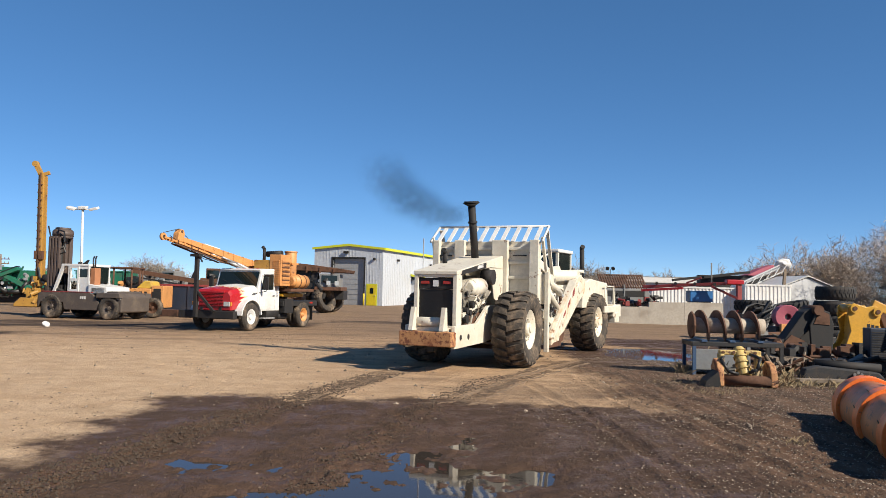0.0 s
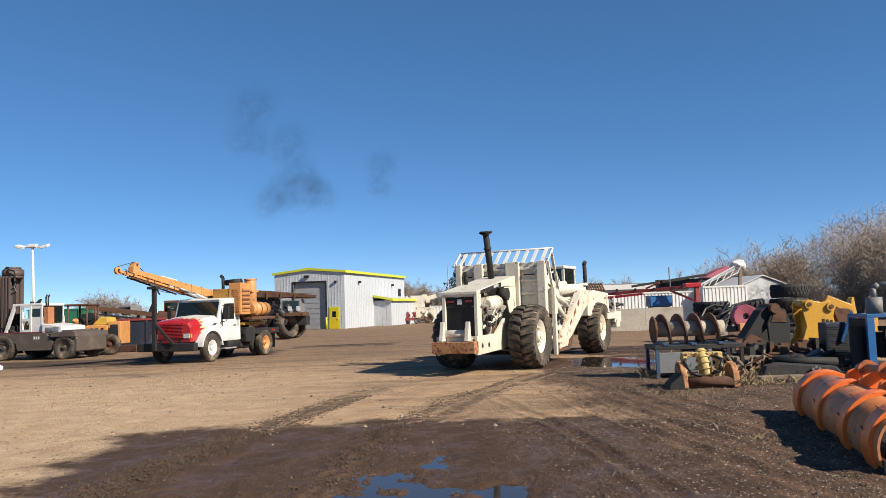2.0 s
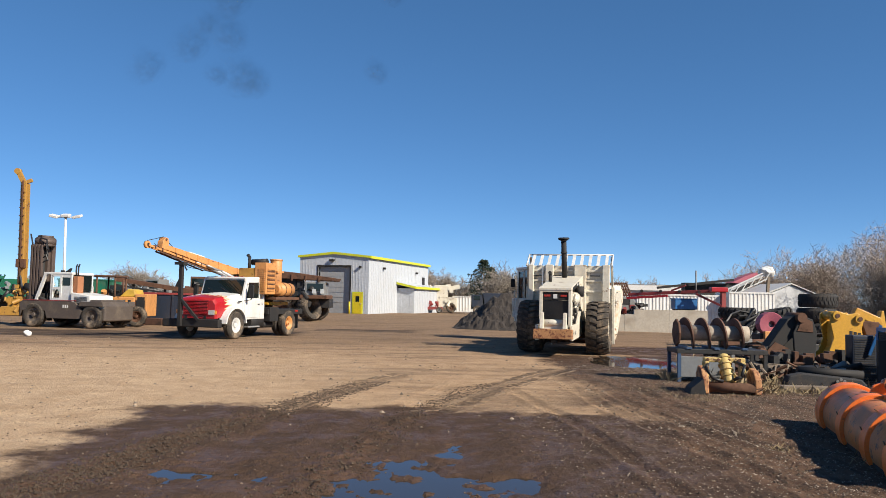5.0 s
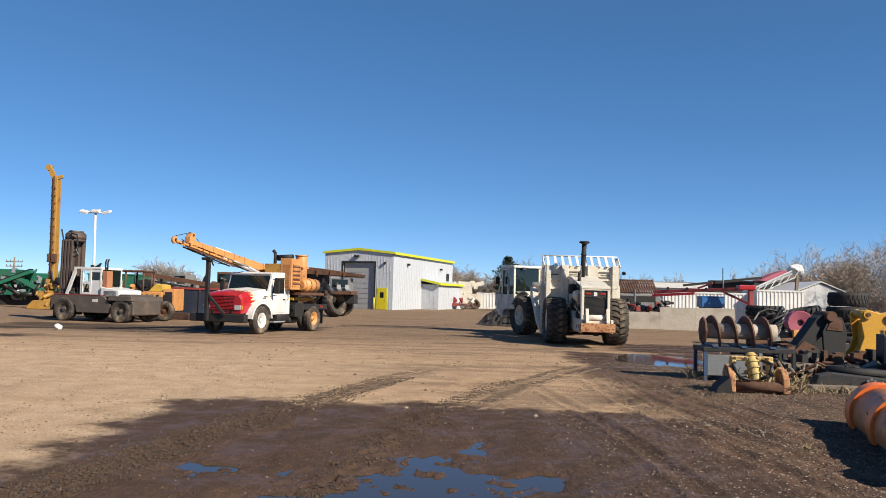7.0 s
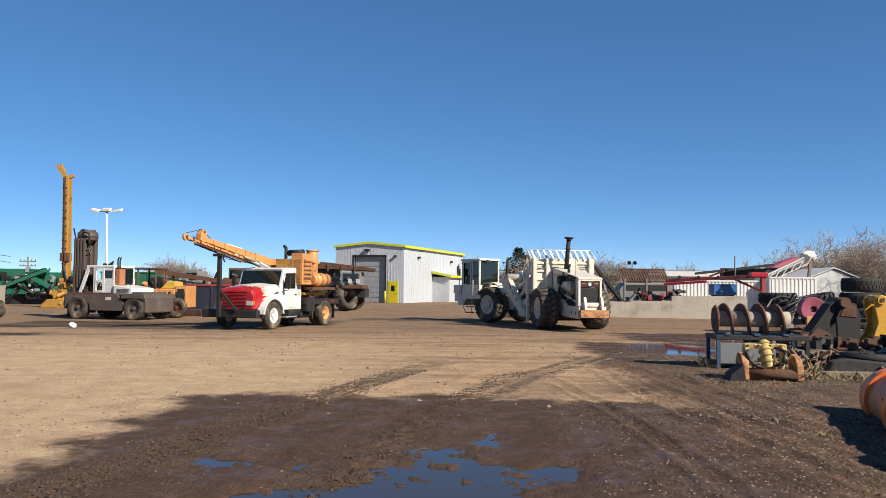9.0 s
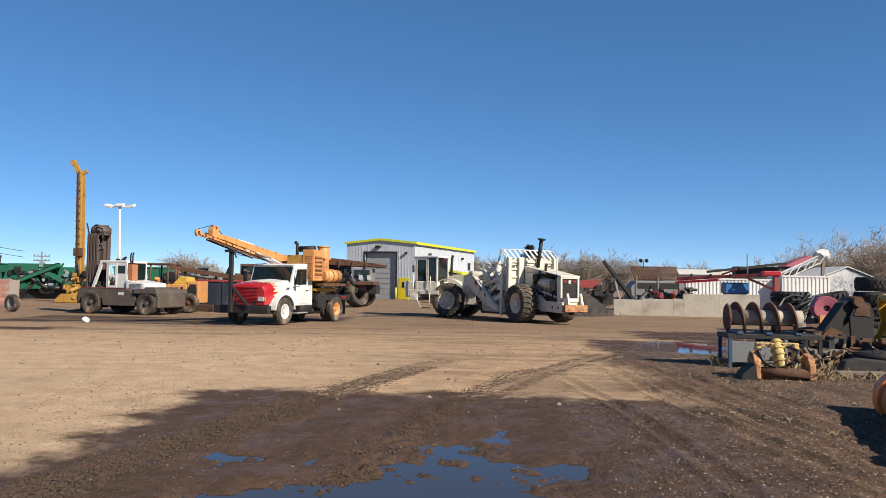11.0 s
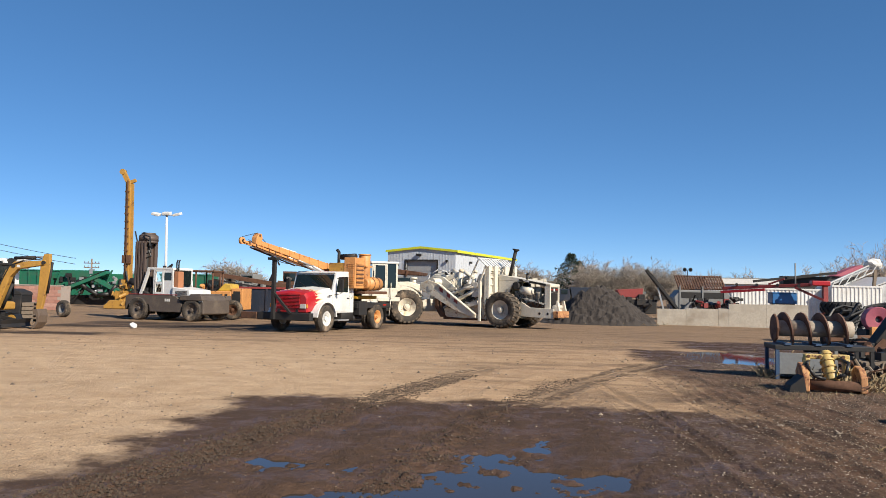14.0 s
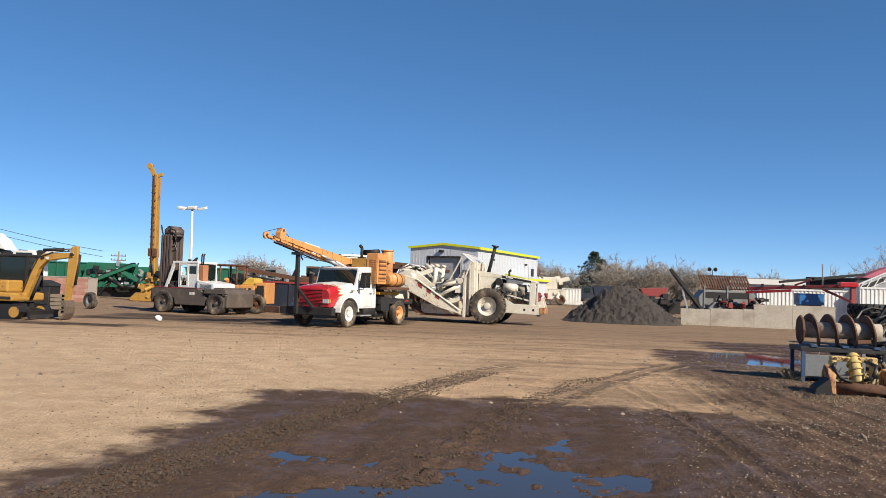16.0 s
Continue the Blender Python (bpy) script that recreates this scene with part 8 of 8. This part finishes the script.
TREE_A = bare_tree(1, 9.0, BARK, "bare brown winter tree in a thicket", pose(37, 62, 0), 0.016)
TREE_B = bare_tree(2, 7.0, BARK, "bare brown winter tree in a thicket", pose(33, 66, 0, 0, 0, 40), 0.016)
TREE_C = bare_tree(3, 7.4, PALEBARK, "bare pale winter tree far behind", pose(14.7, 105, 0), 0.022)
rnd = random.Random(90)
for x, y, s in ((30.5, 70, 0.8), (32, 75, 0.85), (35, 60, 0.8), (36.5, 70, 0.95), (39, 58, 1.0), (40.5, 64, 1.2), (43, 60, 1.35), (38, 52, 1.1), (42, 54, 1.3), (46, 62, 1.4), (34.5, 55, 0.62), (31.5, 58, 0.55), (48, 56, 1.1), (29.2, 76, 0.72), (33.5, 50, 0.6), (36.2, 48, 0.7), (40, 47, 1.05), (37.5, 57, 1.1), (41.5, 50, 1.15)):
    copy_thing(rnd.choice((TREE_A, TREE_B)), pose(x, y, 0, 0, 0, rnd.uniform(0, 360)) @ Matrix.Scale(s, 4))
for x, y, s in ((11.3, 108, 0.85), (13.0, 102, 0.9), (16.5, 104, 1.0), (18.3, 106, 0.85), (20.0, 103, 0.85), (22.0, 112, 0.8), (9.0, 104, 0.95), (12.2, 112, 1.1), (24.5, 116, 0.85), (26.5, 118, 0.8), (29.0, 118, 0.85), (31, 120, 0.8),
                (-1.0, 125, 1.05), (1.5, 128, 0.9), (4.0, 125, 1.0), (6.4, 122, 0.9), (-49.5, 140, 1.0), (-52.5, 142, 1.1), (-55.5, 143, 0.9), (-47, 142, 0.8), (-40, 150, 0.7), (-75, 150, 0.8), (33.4, 118, 0.9)):
    copy_thing(TREE_C, pose(x, y, 0, 0, 0, rnd.uniform(0, 360)) @ Matrix.Scale(s, 4))


def conifer(seed, height, m):
    rnd = random.Random(seed)
    t = thing("conifer", m, "dark green conifer with an uneven crown", "tree", "conifers")
    part("trunk", cyl(B(), (0, 0, 0), (0, 0, height * 0.95), 0.2, 0.03, 8), BARK, t)
    verts, faces = [], []
    for k in range(1500):
        z = height * rnd.uniform(0.08, 1.0)
        R = height * 0.6 * (1.04 - z / height) ** 0.6 * (0.6 + 0.9 * abs(noise.noise((z * 1.1, seed, 0)))) * rnd.uniform(0.3, 1.0)
        a = rnd.uniform(0, math.tau)
        c = Vector((R * math.cos(a), R * math.sin(a), z))
        for _ in range(3):
            u, v = (Vector((rnd.gauss(0, 1), rnd.gauss(0, 1), rnd.gauss(0, 0.6))).normalized() * rnd.uniform(0.12, 0.34) for _ in range(2))
            i = len(verts)
            verts += [tuple(c), tuple(c + u), tuple(c + v)]
            faces.append((i, i + 1, i + 2))
    me = bpy.data.meshes.new("needles")
    me.from_pydata(verts, [], faces)
    me.materials.append(NEEDLE)
    new("needles", me).parent = t
    return t


CONIFER = conifer(4, 7.2, pose(7.9, 110, 0))
copy_thing(CONIFER, pose(9.1, 111, 0, 0, 0, 120) @ Matrix.Scale(0.86, 4))
copy_thing(CONIFER, pose(26.5, 103, 0, 0, 0, 60) @ Matrix.Scale(0.55, 4))
copy_thing(CONIFER, pose(3.4, 130, 0, 0, 0, 200) @ Matrix.Scale(0.68, 4))


def thicket():
    """Tangled undergrowth of thin bare twigs between the trees."""
    rnd = random.Random(71)
    verts, faces = [], []
    for k in range(70000):
        x = rnd.uniform(29.0, 52)
        y = rnd.uniform(46, 76) if x > 33 else rnd.uniform(64, 78)
        top = 2.7 + 5.0 * min(1, max(0, (x * 60 / y - 25.5) / 9)) + 1.3 * noise.noise((x * 0.5, y * 0.5, 0)) + 0.8 * noise.noise((x * 1.6, y * 1.6, 4))
        c = Vector((x, y, rnd.uniform(0, max(0.5, top))))
        u = Vector((rnd.gauss(0, 0.7), rnd.gauss(0, 0.7), rnd.gauss(0.4, 0.6))).normalized() * rnd.uniform(0.3, 1.1)
        v = Vector((rnd.gauss(0, 1), rnd.gauss(0, 1), rnd.gauss(0, 1))).normalized() * 0.02
        i = len(verts)
        verts += [tuple(c - v), tuple(c + v), tuple(c + u)]
        faces.append((i, i + 1, i + 2))
    me = bpy.data.meshes.new("thicket")
    me.from_pydata(verts, [], faces)
    me.materials.append(BARK)
    tagged(new("thicket", me), "tangled bare brown winter undergrowth", "scrub", kind="stuff")


thicket()


# far hedge line closes the yard all round
def far_hedge():
    rnd = random.Random(77)
    verts, faces = [], []
    for k in range(9000):
        a = rnd.uniform(0, math.tau)
        R = rnd.uniform(190, 240)
        x, y = R * math.sin(a), R * math.cos(a)
        h = 2.0 + 2.2 * abs(noise.noise((a * 9, 0, 0))) + 1.2 * noise.noise((a * 40, 1, 0))
        c = Vector((x, y, rnd.uniform(0, max(0.6, h))))
        for _ in range(3):
            u = Vector((rnd.gauss(0, 1), rnd.gauss(0, 1), abs(rnd.gauss(0, 1)))).normalized() * rnd.uniform(0.8, 2.2)
            v = Vector((rnd.gauss(0, 1), rnd.gauss(0, 1), rnd.gauss(0, 1))).normalized() * rnd.uniform(0.15, 0.5)
            i = len(verts)
            verts += [tuple(c), tuple(c + u), tuple(c + u * 0.6 + v)]
            faces.append((i, i + 1, i + 2))
    me = bpy.data.meshes.new("far_hedge")
    me.from_pydata(verts, [], faces)
    me.materials.append(PALEBARK)
    tagged(new("far_hedge", me), "distant line of bare winter scrub", "hedge", kind="stuff")


far_hedge()


# ---- loose ground cover ----
def scatter(name, n, place, size, material, label, category, seed):
    rnd = random.Random(seed)
    verts, faces = [], []
    for _ in range(n):
        x, y = place(rnd)
        s = rnd.uniform(*size)
        z = ground_z(x, y)
        i = len(verts)
        rot = rnd.uniform(0, 6.28)
        for dx, dy, dz in ((1, 0, 0), (0, 1, 0), (-1, 0, 0), (0, -1, 0), (0.1, 0.1, 0.9), (0, 0, -0.5)):
            k = rnd.uniform(0.6, 1.3)
            verts.append((x + s * k * (dx * math.cos(rot) - dy * math.sin(rot)), y + s * k * (dx * math.sin(rot) + dy * math.cos(rot)), z + s * dz * k * 0.8))
        for a, b in ((0, 1), (1, 2), (2, 3), (3, 0)):
            faces += [(i + a, i + b, i + 4), (i + b, i + a, i + 5)]
    me = bpy.data.meshes.new(name)
    me.from_pydata(verts, [], faces)
    me.materials.append(material)
    return tagged(new(name, me), label, category, kind="stuff")


def varied(name, a, b):
    m, nt, bs = base_nodes(name, 0.9, 0)
    g = nt.nodes.new("ShaderNodeNewGeometry")
    nt.links.new(mixc(nt, g.outputs["Random Per Island"], tuple(0.82 * v for v in a), tuple(0.82 * v for v in b)), bs.inputs["Base Color"])
    return m


def on_right(r):
    while True:
        x, y = r.uniform(1.2, 9), r.uniform(4.6, 21) ** 1.0
        if r.random() < min(1, (x - (0.8 if y < 11.6 else 2.4)) / 3.0):
            return x, y


def along_tracks(r):
    k = r.choice(((-2.05, 0.4), (0.0, 0.6), (-2.05, 0.4), (-2.2, 0.4)))
    y = 5.2 + 10.5 * r.random() ** 1.5
    return k[0] + 0.27 * (y - 12) + 0.02 * (y - 12) ** 2 * k[1] + r.gauss(0, 0.2), y


scatter("gravel", 34000, on_right, (0.003, 0.014), varied("pebbles", (0.09, 0.065, 0.045), (0.42, 0.34, 0.26)), "loose gravel and pebbles on the dirt", "gravel", 5)
scatter("gravel", 1500, lambda r: (r.uniform(-6, 3), r.uniform(4.8, 12)), (0.005, 0.018), varied("mud_pebbles", (0.05, 0.035, 0.024), (0.17, 0.12, 0.085)), "small stones in the wet mud", "gravel", 6)
scatter("mud_clods", 5000, on_right, (0.008, 0.03), varied("gravel_clods", (0.05, 0.033, 0.021), (0.13, 0.09, 0.06)), "dark dirt clods among the gravel", "mud", 17)
scatter("mud_clods", 11000, along_tracks, (0.004, 0.024), varied("clods", (0.036, 0.023, 0.014), (0.078, 0.050, 0.031)), "dark mud clods thrown up along tyre tracks", "mud", 7)
scatter("pebbles", 700, lambda r: (r.uniform(-14, 6), r.uniform(10, 30)), (0.012, 0.045), varied("far_stones", (0.09, 0.065, 0.048), (0.34, 0.27, 0.20)), "scattered stones on the dry dirt", "gravel", 8)


def tread_prints():
    """Short raised mud bars left by big tyre lugs, in two running bands."""
    rnd = random.Random(17)
    verts, faces = [], []
    for c, slope, curve, y0, y1, wd in ((0.05, 0.34, 0.012, 11.6, 19.5, 0.26), (0.5, 0.34, 0.012, 11.6, 19.0, 0.2), (-2.1, 0.24, 0.008, 11.8, 17.5, 0.3)):
        y = y0
        while y < y1:
            y += rnd.uniform(0.07, 0.12)
            if rnd.random() < 0.22:
                continue
            x = c + slope * (y - 12) + curve * (y - 12) ** 2
            for side in (-1, 1):
                a = Vector((x + side * 0.03, y, 0))
                b = Vector((x + side * wd * rnd.uniform(0.6, 1.0), y + 0.1, 0))
                t = Vector((0.0, rnd.uniform(0.015, 0.03), 0))
                i = len(verts)
                for p in (a - t, a + t, b + t, b - t):
                    verts.append((p.x, p.y, ground_z(p.x, p.y) - 0.004))
                for p in (a - t * 0.5, a + t * 0.5, b + t * 0.5, b - t * 0.5):
                    verts.append((p.x, p.y, ground_z(p.x, p.y) + rnd.uniform(0.004, 0.010)))
                faces += [(i + 4, i + 5, i + 6, i + 7), (i, i + 1, i + 5, i + 4), (i + 1, i + 2, i + 6, i + 5), (i + 2, i + 3, i + 7, i + 6), (i + 3, i, i + 4, i + 7)]
    me = bpy.data.meshes.new("tread_prints")
    me.from_pydata(verts, [], faces)
    me.materials.append(varied("pressed_dirt", (0.11, 0.072, 0.044), (0.20, 0.135, 0.085)))
    tagged(new("tread_prints", me), "pressed tyre tread prints in the dirt", "tyre tracks", kind="stuff")


tread_prints()


def grass(name, spots, seed):
    rnd = random.Random(seed)
    verts, faces = [], []
    for cx, cy, rx, ry, n, h in spots:
        for _ in range(int(n * 0.7)):
            x, y = cx + rnd.gauss(0, rx), cy + rnd.gauss(0, ry)
            z = ground_z(x, y)
            d = Vector((rnd.gauss(0, 0.4), rnd.gauss(0, 0.4), 1)).normalized() * h * rnd.uniform(0.3, 0.95)
            wd = Vector((rnd.gauss(0, 1), rnd.gauss(0, 1), 0)).normalized() * 0.0025
            i = len(verts)
            p = Vector((x, y, z))
            verts += [tuple(p - wd), tuple(p + wd), tuple(p + d * 0.6 + wd), tuple(p + d + Vector((d.x, d.y, -0.2 * h)) * 0.4)]
            faces += [(i, i + 1, i + 2), (i, i + 2, i + 3)]
    me = bpy.data.meshes.new(name)
    me.from_pydata(verts, [], faces)
    me.materials.append(DRYGRASS)
    tagged(new(name, me), "dry straw-coloured weeds among the scrap", "weeds", kind="stuff")


grass("dry_weeds", ((4.6, 15.3, 0.3, 0.25, 150, 0.1), (7.0, 15.4, 0.4, 0.3, 350, 0.26), (6.6, 16.5, 0.3, 0.3, 300, 0.45), (5.35, 17.2, 0.1, 0.2, 120, 0.3), (8.4, 15.0, 0.6, 0.3, 300, 0.22), (4.9, 13.9, 0.25, 0.2, 160, 0.12), (6.3, 15.0, 0.3, 0.15, 260, 0.3), (7.9, 16.4, 0.5, 0.25, 380, 0.34), (4.2, 9.2, 0.08, 0.1, 70, 0.12), (5.0, 8.4, 0.15, 0.3, 120, 0.15), 
                    (9.8, 19.5, 1.2, 0.6, 500, 0.35), (5.4, 14.4, 0.4, 0.15, 60, 0.1), (11.5, 24, 1.5, 0.8, 400, 0.3), (6.2, 44.2, 1.2, 0.8, 200, 0.3)), 9)


# ---- exhaust smoke in drifting puffs ----
def smoke():
    m = bpy.data.materials.new("exhaust_smoke")
    m.use_nodes = True
    nt = m.node_tree
    nt.nodes.remove(nt.nodes["Principled BSDF"])
    out = nt.nodes["Material Output"]
    co = nt.nodes.new("ShaderNodeTexCoord").outputs["Object"]
    sep = nt.nodes.new("ShaderNodeSeparateXYZ")
    nt.links.new(co, sep.inputs[0])
    rr = maths(nt, "SQRT", maths(nt, "ADD", maths(nt, "POWER", sep.outputs[0], 2.0), maths(nt, "POWER", sep.outputs[2], 2.0)))
    wisp = noise_of(nt, co, 2.2, 5, 0.6)
    edge = maths(nt, "SUBTRACT", 1.0, ramp(nt, rr, 0.05, 0.98))
    alpha = maths(nt, "MULTIPLY", maths(nt, "MULTIPLY", edge, ramp(nt, wisp, 0.15, 0.75)), 0.30)
    dif = nt.nodes.new("ShaderNodeBsdfDiffuse")
    dif.inputs["Color"].default_value = (0.022, 0.026, 0.03, 1)
    clear = nt.nodes.new("ShaderNodeBsdfTransparent")
    mix = nt.nodes.new("ShaderNodeMixShader")
    nt.links.new(alpha, mix.inputs[0])
    nt.links.new(clear.outputs[0], mix.inputs[1])
    nt.links.new(dif.outputs[0], mix.inputs[2])
    nt.links.new(mix.outputs[0], out.inputs["Surface"])
    rnd = random.Random(14)
    puffs = []
    root = thing("exhaust_smoke", pose(0, 0, 0), "thin dark diesel smoke drifting from the stack", "smoke")
    for k in range(12):
        bm = B()
        bmesh.ops.create_icosphere(bm, subdivisions=4, radius=1.0)
        bmesh.ops.delete(bm, geom=[v for v in bm.verts if v.co.y < -0.05], context="VERTS")
        for v in bm.verts:
            v.co *= 1 + 0.14 * noise.noise(v.co * 1.5 + Vector((k * 9.0, 0, 0)))
        for f in bm.faces:
            f.smooth = True
        p = part("puff", bm, m, root)
        p.visible_shadow = True
        puffs.append(p)
    return puffs


PUFFS = smoke()
# each puff: place at the start, drift in metres a second (x, z) and size
PUFF_PATHS, PUFF_SIZES = [], []
puff_random = random.Random(23)
for k in range(12):
    u = k / 11
    PUFF_PATHS.append((0.42 - 1.85 * u, 18.1 + 0.5 * u, 3.4 + 0.25 * u + 0.85 * u * u + puff_random.gauss(0, 0.06),
                       -0.7 - 0.35 * u + puff_random.gauss(0, 0.45), 0.5 + 0.3 * u + puff_random.gauss(0, 0.34)))
    PUFF_SIZES.append(0.30 + 0.36 * min(1, 1.4 * u) + puff_random.uniform(0, 0.1))


def smoke_motions():
    for k, (p, (x, y, z, vx, vz)) in enumerate(zip(PUFFS, PUFF_PATHS)):
        s = PUFF_SIZES[k]
        p.scale = (s * 1.2, s * 1.2, s)
        rows = []
        for t in (0, 0.5, 1, 1.5, 2, 2.5, 3, 4, 6, 8, 11, 16):
            late = max(0.0, t - 2.5)
            rows.append((t, pose(x + vx * t, y + 0.3 * t, z + vz * t + (0.12 + 0.03 * (k * 5 % 9)) * late * late, 0, 9 * min(t, 5) * (-1) ** k, 0)))
        walk(p, rows)


def motions():
    rows, hinge = [], []
    for t, x, y, h, s in DRIVE:
        rows.append((t, pose(x, y, 0, 0, 0, h)))
        hinge.append((t, pose(0, PIVOT, 0, 0, 0, s)))
    walk(SCRAPER, rows)
    walk(TRACTOR, hinge)

    def place(k, which):
        _, x, y, h, s = DRIVE[k]
        if which == "rear":
            return Vector((x, y))
        p = Vector((x - PIVOT * math.sin(radians(h)), y + PIVOT * math.cos(radians(h))))
        return p + FRONT * Vector((-math.sin(radians(h + s)), math.cos(radians(h + s))))
    for which, wheels in SPIN.items():
        turn, out = 0.0, []
        for k, row in enumerate(DRIVE):
            if k:
                turn -= math.degrees((place(k, which) - place(k - 1, which)).length / WHEEL_R)
            out.append((row[0], turn))
        for w in wheels:
            x, y, z = w.location
            walk(w, [(t, pose(x, y, z, a, 0, 0)) for t, a in out])
    smoke_motions()


motions()
